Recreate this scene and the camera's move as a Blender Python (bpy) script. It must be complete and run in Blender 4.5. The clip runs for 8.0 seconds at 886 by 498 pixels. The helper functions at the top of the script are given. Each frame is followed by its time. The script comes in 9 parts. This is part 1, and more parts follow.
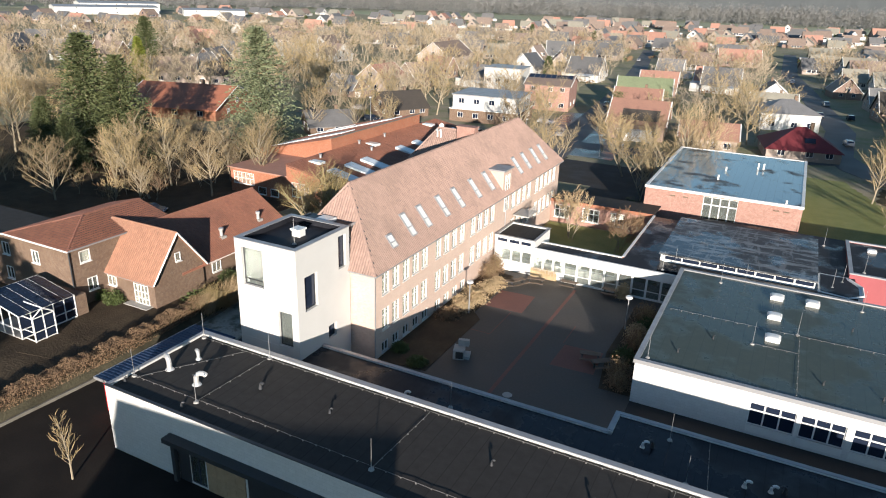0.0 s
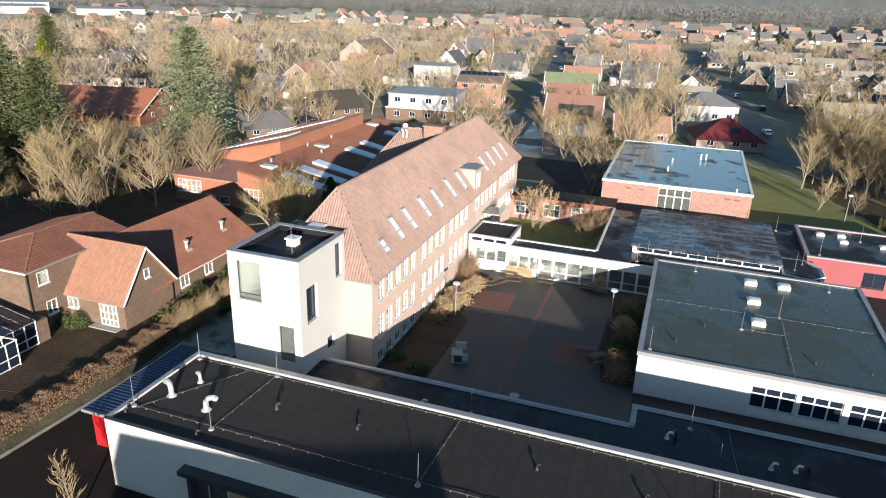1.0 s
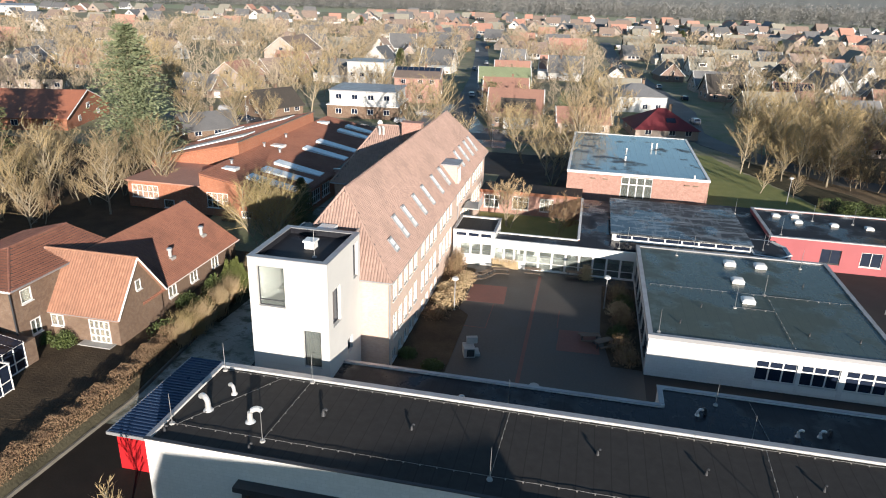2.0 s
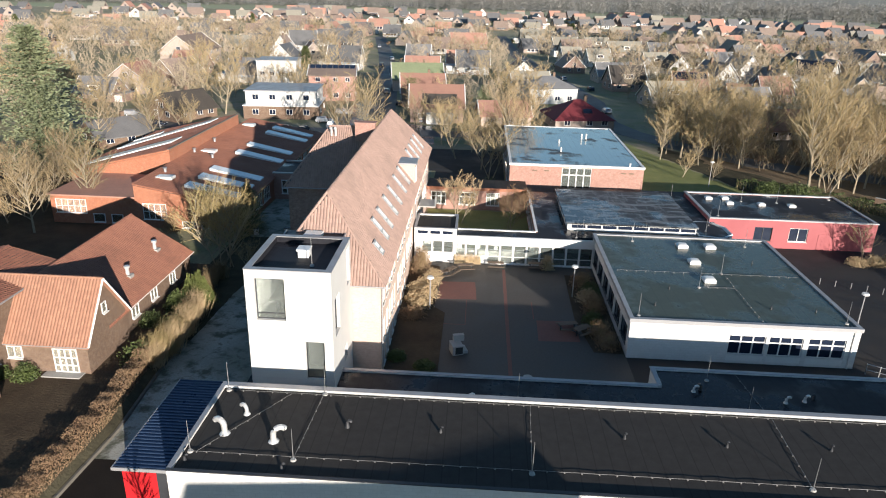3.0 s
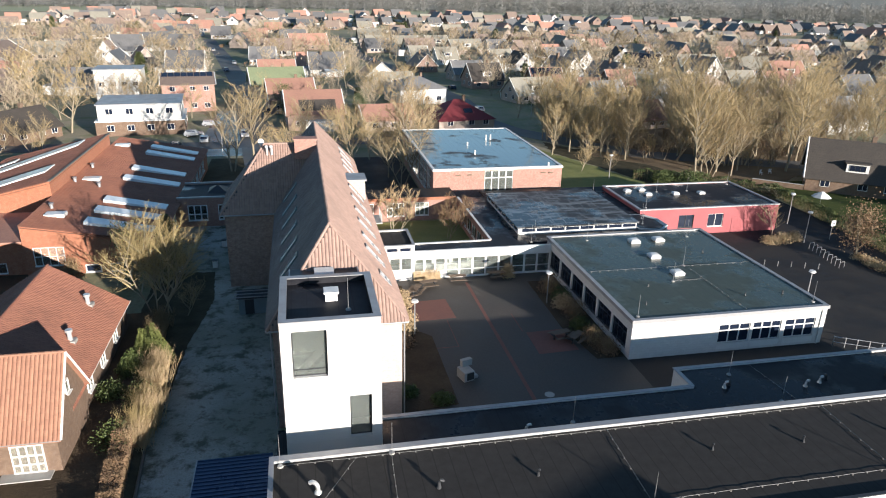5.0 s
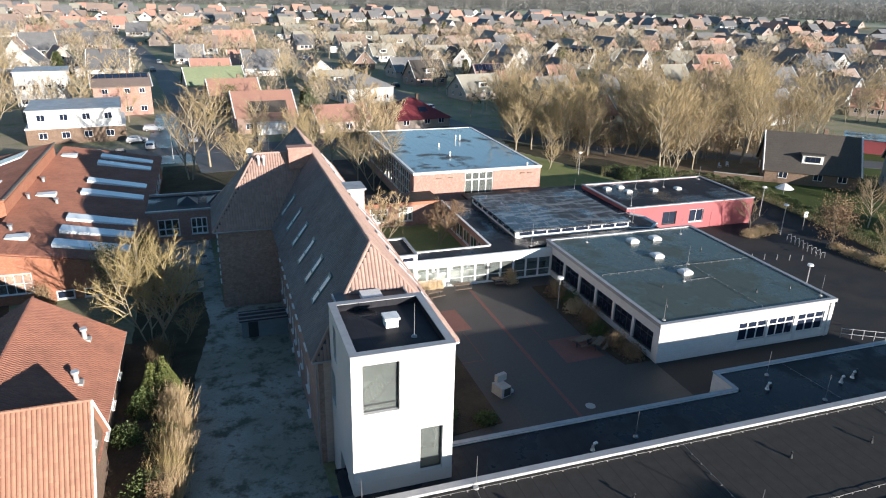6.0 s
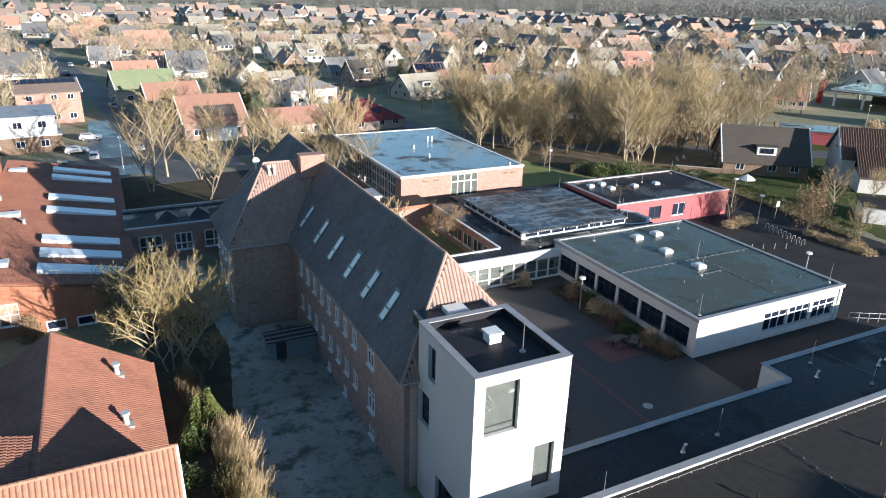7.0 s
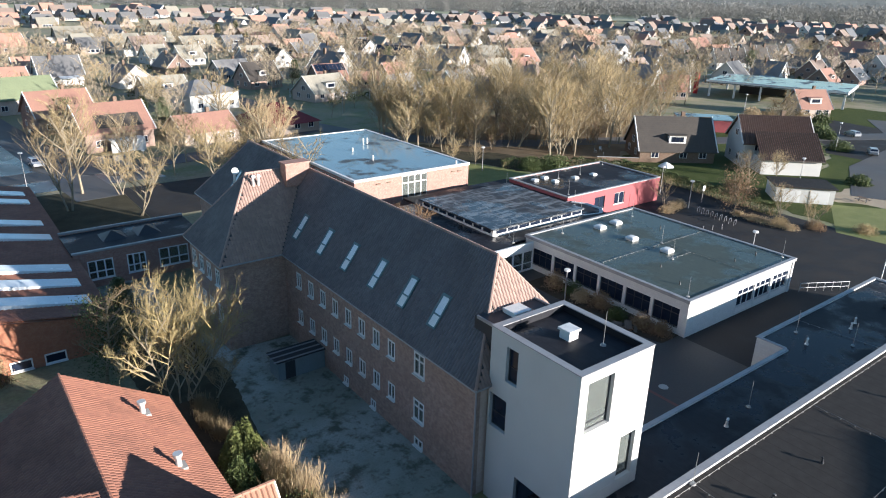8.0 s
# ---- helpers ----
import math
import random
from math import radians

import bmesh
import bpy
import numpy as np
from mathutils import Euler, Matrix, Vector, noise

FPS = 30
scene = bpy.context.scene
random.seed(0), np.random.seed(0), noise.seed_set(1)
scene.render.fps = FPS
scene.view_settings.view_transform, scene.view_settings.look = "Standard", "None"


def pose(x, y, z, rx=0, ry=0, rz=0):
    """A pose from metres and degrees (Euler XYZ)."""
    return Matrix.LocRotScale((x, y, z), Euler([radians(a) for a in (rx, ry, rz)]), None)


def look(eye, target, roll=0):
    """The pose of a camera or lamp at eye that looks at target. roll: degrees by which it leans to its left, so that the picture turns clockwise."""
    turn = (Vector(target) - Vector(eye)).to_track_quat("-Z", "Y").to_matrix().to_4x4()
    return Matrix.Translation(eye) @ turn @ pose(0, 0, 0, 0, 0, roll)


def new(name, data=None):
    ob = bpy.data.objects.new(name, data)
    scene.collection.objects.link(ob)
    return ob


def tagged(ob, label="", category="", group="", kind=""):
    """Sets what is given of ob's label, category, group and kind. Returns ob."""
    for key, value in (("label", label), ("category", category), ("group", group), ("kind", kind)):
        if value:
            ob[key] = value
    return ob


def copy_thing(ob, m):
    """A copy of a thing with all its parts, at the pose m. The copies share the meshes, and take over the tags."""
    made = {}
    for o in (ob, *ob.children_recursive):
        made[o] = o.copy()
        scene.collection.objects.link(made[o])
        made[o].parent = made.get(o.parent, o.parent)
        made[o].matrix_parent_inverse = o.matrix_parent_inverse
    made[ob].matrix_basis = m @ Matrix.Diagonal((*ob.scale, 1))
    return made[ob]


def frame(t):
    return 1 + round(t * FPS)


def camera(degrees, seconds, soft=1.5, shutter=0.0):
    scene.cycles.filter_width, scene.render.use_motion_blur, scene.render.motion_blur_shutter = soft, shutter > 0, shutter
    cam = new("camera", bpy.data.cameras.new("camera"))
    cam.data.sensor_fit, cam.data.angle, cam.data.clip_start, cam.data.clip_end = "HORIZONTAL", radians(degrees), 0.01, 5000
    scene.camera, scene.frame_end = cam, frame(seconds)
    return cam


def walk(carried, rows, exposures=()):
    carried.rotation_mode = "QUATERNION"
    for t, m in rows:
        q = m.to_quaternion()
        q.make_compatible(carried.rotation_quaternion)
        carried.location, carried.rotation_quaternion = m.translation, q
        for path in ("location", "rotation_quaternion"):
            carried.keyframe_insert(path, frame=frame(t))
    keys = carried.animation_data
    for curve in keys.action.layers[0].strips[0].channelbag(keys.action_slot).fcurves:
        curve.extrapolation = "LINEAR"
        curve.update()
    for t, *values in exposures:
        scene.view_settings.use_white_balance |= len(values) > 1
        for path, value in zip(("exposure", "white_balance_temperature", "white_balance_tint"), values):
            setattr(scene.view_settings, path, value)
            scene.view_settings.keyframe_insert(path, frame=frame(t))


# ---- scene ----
cam = camera(66.1, 8.0, soft=1.05)
PATH = [
    (0, (-0.707, 0.258, 31.428), (-1.548, 1.928, 30.72), 1.8),
    (0.5, (-4.045, -0.455, 31.309), (-4.778, 1.266, 30.601), 1.8),
    (1, (-7.588, -1.445, 31.227), (-8.202, 0.322, 30.52), 1.8),
    (1.5, (-11.494, -2.681, 31.031), (-12.007, -0.881, 30.326), 1.7),
    (2.8, (-21.323, -4.597, 31.147), (-21.464, -2.736, 30.428), 1.7),
    (3, (-22.728, -4.556, 31.167), (-22.818, -2.691, 30.45), 1.5),
    (3.5, (-26.318, -4.039, 31.229), (-26.262, -2.174, 30.511), 1.4),
    (4, (-29.97, -2.787, 31.279), (-29.766, -0.931, 30.562), 1.4),
    (4.5, (-33.375, -1.171, 31.379), (-33.068, 0.67, 30.662), 1.3),
    (4.7, (-34.718, -0.482, 31.37), (-34.377, 1.355, 30.657), 1.3),
    (5.8, (-42.885, 4.632, 31.682), (-42.335, 6.415, 30.964), 1.3),
    (6, (-44.644, 5.796, 31.712), (-44.039, 7.561, 30.992), 1.4),
    (6.5, (-49.279, 8.729, 31.626), (-48.552, 10.449, 30.908), 1.5),
    (7, (-54.139, 11.838, 31.531), (-53.302, 13.506, 30.813), 1.5),
    (7.5, (-58.903, 15.048, 31.459), (-57.917, 16.634, 30.743), 1.5),
    (8, (-63.563, 18.423, 31.312), (-62.421, 19.902, 30.6), 1.5),
]
walk(cam, [(t, look(eye, target, roll)) for t, eye, target, roll in PATH], ((0.0, 1.06, 6200, 10), (4.0, 1.1, 6150, 10), (8.0, 1.55, 5850, 10)))

# ---- light ----
SUN = Vector((0.54, -1.0, 0.205)).normalized()
EL, AZ = math.asin(SUN.z), math.atan2(SUN.x, SUN.y)
world = bpy.data.worlds.new("sky")
scene.world = world
world.use_nodes = True
wn = world.node_tree
sky = wn.nodes.new("ShaderNodeTexSky")
sky.sky_type = "NISHITA"
sky.sun_disc = False
sky.sun_elevation, sky.sun_rotation = EL, AZ
sky.air_density, sky.dust_density, sky.ozone_density = 1.0, 0.0, 1.5
wn.nodes["Background"].inputs["Strength"].default_value = 0.074
paler = wn.nodes.new("ShaderNodeHueSaturation")
paler.inputs["Saturation"].default_value = 1.12
wn.links.new(sky.outputs["Color"], paler.inputs["Color"])
wn.links.new(paler.outputs["Color"], wn.nodes["Background"].inputs["Color"])
lamp = bpy.data.lights.new("sun", "SUN")
lamp.energy, lamp.angle, lamp.color = 5.0, radians(0.5), (1.0, 0.88, 0.74)
sun = new("sun", lamp)
sun.matrix_world = look(SUN * 200, (0, 0, 0))

# ---- materials ----


def nodes_of(name):
    m = bpy.data.materials.new(name)
    m.use_nodes = True
    t = m.node_tree
    return m, t, t.nodes["Principled BSDF"]


def add(t, kind, **values):
    n = t.nodes.new(kind)
    for key, value in values.items():
        n.inputs[key.replace("_", " ")].default_value = value
    return n


def mixc(t, fac, a, b, mode="MIX"):
    n = t.nodes.new("ShaderNodeMix")
    n.data_type, n.blend_type = "RGBA", mode
    for sock, v in ((n.inputs[0], fac), (n.inputs[6], a), (n.inputs[7], b)):
        if isinstance(v, (int, float)):
            sock.default_value = v
        elif isinstance(v, tuple):
            sock.default_value = (*v[:3], 1)
        else:
            t.links.new(v, sock)
    return n.outputs[2]


def ramp(t, src, lo, hi, a=0.0, b=1.0):
    n = t.nodes.new("ShaderNodeMapRange")
    n.inputs[1].default_value, n.inputs[2].default_value = lo, hi
    n.inputs[3].default_value, n.inputs[4].default_value = a, b
    t.links.new(src, n.inputs[0])
    return n.outputs[0]


def noise_out(t, scale, detail=4.0, rough=0.6, stretch=(1, 1, 1)):
    tc = t.nodes.new("ShaderNodeTexCoord")
    src = tc.outputs["Object"]
    if stretch != (1, 1, 1):
        mp = t.nodes.new("ShaderNodeMapping")
        mp.inputs["Scale"].default_value = stretch
        t.links.new(src, mp.inputs["Vector"])
        src = mp.outputs["Vector"]
    n = add(t, "ShaderNodeTexNoise", Scale=scale, Detail=detail, Roughness=rough)
    t.links.new(src, n.inputs["Vector"])
    return n.outputs["Fac"]


def wall_uv(t):
    """Runs along a wall of either direction in u and up it in v."""
    tc = t.nodes.new("ShaderNodeTexCoord")
    sp = t.nodes.new("ShaderNodeSeparateXYZ")
    t.links.new(tc.outputs["Object"], sp.inputs[0])
    ad = t.nodes.new("ShaderNodeMath")
    t.links.new(sp.outputs[0], ad.inputs[0])
    t.links.new(sp.outputs[1], ad.inputs[1])
    cb = t.nodes.new("ShaderNodeCombineXYZ")
    t.links.new(ad.outputs[0], cb.inputs[0])
    t.links.new(sp.outputs[2], cb.inputs[1])
    return cb.outputs[0]


def bumped(t, p, height, strength, dist=0.02):
    b = t.nodes.new("ShaderNodeBump")
    b.inputs["Strength"].default_value, b.inputs["Distance"].default_value = strength, dist
    t.links.new(height, b.inputs["Height"])
    t.links.new(b.outputs["Normal"], p.inputs["Normal"])


def surface(name, a, b, scale=0.5, fine=9.0, rough=(0.7, 0.95), metal=0.0, bump=0.25, dist=0.02, vary=0.0, spec=0.4):
    """A plain surface with stains at one scale and grain at another."""
    m, t, p = nodes_of(name)
    big, small = noise_out(t, scale, 5), noise_out(t, fine, 3)
    c = mixc(t, ramp(t, big, 0.32, 0.68), a, b)
    c = mixc(t, ramp(t, small, 0.3, 0.7, 0.0, 0.35), c, tuple(v * 0.62 for v in a))
    if vary:
        info = t.nodes.new("ShaderNodeObjectInfo")
        hs = t.nodes.new("ShaderNodeHueSaturation")
        t.links.new(ramp(t, info.outputs["Random"], 0, 1, 1 - vary, 1 + vary), hs.inputs["Value"])
        t.links.new(c, hs.inputs["Color"])
        c = hs.outputs["Color"]
    t.links.new(c, p.inputs["Base Color"])
    t.links.new(ramp(t, big, 0.3, 0.7, *rough), p.inputs["Roughness"])
    p.inputs["Metallic"].default_value = metal
    p.inputs["Specular IOR Level"].default_value = spec
    bumped(t, p, small, bump, dist)
    return m


def bricks(name, a, b, mortar, w=0.25, h=0.0775, joint=0.012, bump=0.5, stain=0.5, vary=0.0, mottle=0.75):
    m, t, p = nodes_of(name)
    br = t.nodes.new("ShaderNodeTexBrick")
    br.inputs["Scale"].default_value = 1.0
    br.inputs["Brick Width"].default_value, br.inputs["Row Height"].default_value = w, h
    br.inputs["Mortar Size"].default_value = joint / 2
    br.inputs["Color1"].default_value, br.inputs["Color2"].default_value = (*a, 1), (*b, 1)
    br.inputs["Mortar"].default_value = (*mortar, 1)
    t.links.new(wall_uv(t), br.inputs["Vector"])
    big = noise_out(t, 0.35, 5)
    c = mixc(t, ramp(t, big, 0.35, 0.75, 0, stain), br.outputs["Color"], tuple(v * 0.55 for v in a))
    c = mixc(t, ramp(t, noise_out(t, 3.2, 5, 0.7), 0.42, 0.62, 0, mottle), c, tuple(v * 0.8 for v in b))
    if vary:
        info = t.nodes.new("ShaderNodeObjectInfo")
        hs = t.nodes.new("ShaderNodeHueSaturation")
        t.links.new(ramp(t, info.outputs["Random"], 0, 1, 1 - vary, 1 + vary), hs.inputs["Value"])
        t.links.new(c, hs.inputs["Color"])
        c = hs.outputs["Color"]
    t.links.new(c, p.inputs["Base Color"])
    p.inputs["Roughness"].default_value = 0.9
    bumped(t, p, br.outputs["Fac"], -bump, 0.01)
    return m


def tiled(name, a, b, dark, vary=0.0, course=0.36, rough=0.75):
    """Clay or concrete roof covering for roofs too far off to show single tiles."""
    m, t, p = nodes_of(name)
    tc = t.nodes.new("ShaderNodeTexCoord")
    sp = t.nodes.new("ShaderNodeSeparateXYZ")
    t.links.new(tc.outputs["Object"], sp.inputs[0])
    fr = t.nodes.new("ShaderNodeMath")
    fr.operation = "PINGPONG"
    fr.inputs[1].default_value = course / 2
    t.links.new(sp.outputs[2], fr.inputs[0])
    big, small = noise_out(t, 0.45, 5), noise_out(t, 5.0, 3)
    c = mixc(t, ramp(t, big, 0.3, 0.7), a, b)
    c = mixc(t, ramp(t, small, 0.45, 0.72, 0, 0.7), c, dark)
    info = t.nodes.new("ShaderNodeObjectInfo")
    hs = t.nodes.new("ShaderNodeHueSaturation")
    t.links.new(ramp(t, info.outputs["Random"], 0, 1, 1 - vary, 1 + vary), hs.inputs["Value"])
    t.links.new(c, hs.inputs["Color"])
    t.links.new(hs.outputs["Color"], p.inputs["Base Color"])
    p.inputs["Roughness"].default_value = rough
    bumped(t, p, fr.outputs[0], 0.6, 0.08)
    return m


def pantiles(name, a, b, dark, rough=0.7):
    """Clay tiles, each one its own shade."""
    m, t, p = nodes_of(name)
    geo = t.nodes.new("ShaderNodeNewGeometry")
    big, small = noise_out(t, 0.3, 5), noise_out(t, 4.0, 3)
    c = mixc(t, geo.outputs["Random Per Island"], a, b)
    c = mixc(t, ramp(t, big, 0.45, 0.8, 0, 0.6), c, dark)
    c = mixc(t, ramp(t, small, 0.5, 0.75, 0, 0.4), c, dark)
    t.links.new(c, p.inputs["Base Color"])
    t.links.new(ramp(t, big, 0.3, 0.7, rough - 0.1, rough + 0.15), p.inputs["Roughness"])
    return m


def membrane(name, a, b, wet=0.5, seam=1.0, along=0, gloss=0.08, tint=None, patch=0.16, spec=0.5, dry=None):
    """Bitumen sheets in lanes, with seams and wet patches that mirror the sky."""
    m, t, p = nodes_of(name)
    tc = t.nodes.new("ShaderNodeTexCoord")
    sp = t.nodes.new("ShaderNodeSeparateXYZ")
    t.links.new(tc.outputs["Object"], sp.inputs[0])
    pp = t.nodes.new("ShaderNodeMath")
    pp.operation = "PINGPONG"
    pp.inputs[1].default_value = seam / 2
    t.links.new(sp.outputs[along], pp.inputs[0])
    lane = ramp(t, pp.outputs[0], 0.0, 0.05, 1.0, 0.0)
    big, mid = noise_out(t, patch, 6, 0.62), noise_out(t, 1.6, 4)
    grain = noise_out(t, 26.0, 2)
    c = mixc(t, ramp(t, mid, 0.3, 0.7), a, b)
    c = mixc(t, ramp(t, grain, 0.4, 0.7, 0, 0.4), c, tuple(v * 0.5 for v in a))
    c = mixc(t, lane, c, tuple(v * 0.72 for v in a))
    if tint:
        c = mixc(t, ramp(t, noise_out(t, 1.0, 4, 0.6, (0.35, 1.5, 1)), 0.5, 0.6), c, tint)
        c = mixc(t, ramp(t, noise_out(t, 1.0, 4, 0.6, (1.6, 0.3, 1)), 0.55, 0.63, 0, 0.7), c, tint)
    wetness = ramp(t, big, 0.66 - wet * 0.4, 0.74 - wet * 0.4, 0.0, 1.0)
    # dark patches put a tree's shadow and reflection into the colour
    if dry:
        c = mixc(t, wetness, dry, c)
    t.links.new(c, p.inputs["Base Color"])
    mr = t.nodes.new("ShaderNodeMapRange")
    mr.inputs[3].default_value, mr.inputs[4].default_value = 0.62, gloss
    t.links.new(wetness, mr.inputs[0])
    t.links.new(mr.outputs[0], p.inputs["Roughness"])
    p.inputs["Specular IOR Level"].default_value = spec
    bumped(t, p, mid, 0.03, 0.02)
    return m


def glass(name, tint, rough=0.03):
    m, t, p = nodes_of(name)
    p.inputs["Base Color"].default_value = (*tint, 1)
    p.inputs["Transmission Weight"].default_value = 0.9
    t.links.new(ramp(t, noise_out(t, 0.8, 2), 0.3, 0.7, rough, rough + 0.03), p.inputs["Roughness"])
    p.inputs["IOR"].default_value = 1.45
    return m


def ground_material():
    m, t, p = nodes_of("open_ground")
    big, mid, small = noise_out(t, 0.02, 6), noise_out(t, 0.16, 6), noise_out(t, 2.5, 4)
    c = mixc(t, ramp(t, big, 0.42, 0.58), (0.25, 0.24, 0.14), (0.32, 0.28, 0.205))
    c = mixc(t, ramp(t, mid, 0.45, 0.62), c, (0.19, 0.21, 0.095))
    c = mixc(t, ramp(t, small, 0.35, 0.7, 0, 0.6), c, (0.13, 0.11, 0.07))
    t.links.new(c, p.inputs["Base Color"])
    p.inputs["Roughness"].default_value = 0.95
    bumped(t, p, small, 0.6, 0.12)
    return m


def yard_material():
    """Pale gravel with mossy and oily stains and a sprinkling of dead leaves."""
    m, t, p = nodes_of("stained_gravel")
    broad, blot, grit = noise_out(t, 0.09, 5), noise_out(t, 0.55, 7, 0.65), noise_out(t, 9.0, 5)
    c = mixc(t, ramp(t, broad, 0.4, 0.6), (0.24, 0.25, 0.20), (0.40, 0.395, 0.35))
    c = mixc(t, ramp(t, blot, 0.5, 0.62), c, (0.095, 0.10, 0.07))
    c = mixc(t, ramp(t, noise_out(t, 1.7, 6), 0.56, 0.66, 0, 0.7), c, (0.12, 0.10, 0.065))
    c = mixc(t, ramp(t, grit, 0.45, 0.7, 0, 0.5), c, (0.16, 0.155, 0.13))
    t.links.new(c, p.inputs["Base Color"])
    p.inputs["Roughness"].default_value = 0.9
    bumped(t, p, grit, 0.6, 0.04)
    return m


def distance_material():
    """Woods and sky at the edge of sight, with haze painted into colour and glow."""
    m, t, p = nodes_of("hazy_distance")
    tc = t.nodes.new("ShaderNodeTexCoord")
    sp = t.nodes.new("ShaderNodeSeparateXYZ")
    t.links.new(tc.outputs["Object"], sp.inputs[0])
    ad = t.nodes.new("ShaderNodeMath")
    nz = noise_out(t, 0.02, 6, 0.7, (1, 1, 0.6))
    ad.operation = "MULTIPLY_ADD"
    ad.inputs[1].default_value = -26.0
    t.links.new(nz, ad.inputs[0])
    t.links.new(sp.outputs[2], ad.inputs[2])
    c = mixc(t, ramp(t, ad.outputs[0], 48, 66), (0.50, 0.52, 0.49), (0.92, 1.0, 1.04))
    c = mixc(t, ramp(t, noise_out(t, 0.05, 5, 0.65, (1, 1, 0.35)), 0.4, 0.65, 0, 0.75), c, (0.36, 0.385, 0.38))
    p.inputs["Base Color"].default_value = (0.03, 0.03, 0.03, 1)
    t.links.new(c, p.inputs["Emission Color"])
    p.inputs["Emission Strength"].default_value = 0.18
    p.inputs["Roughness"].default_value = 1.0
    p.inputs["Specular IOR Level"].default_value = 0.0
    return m


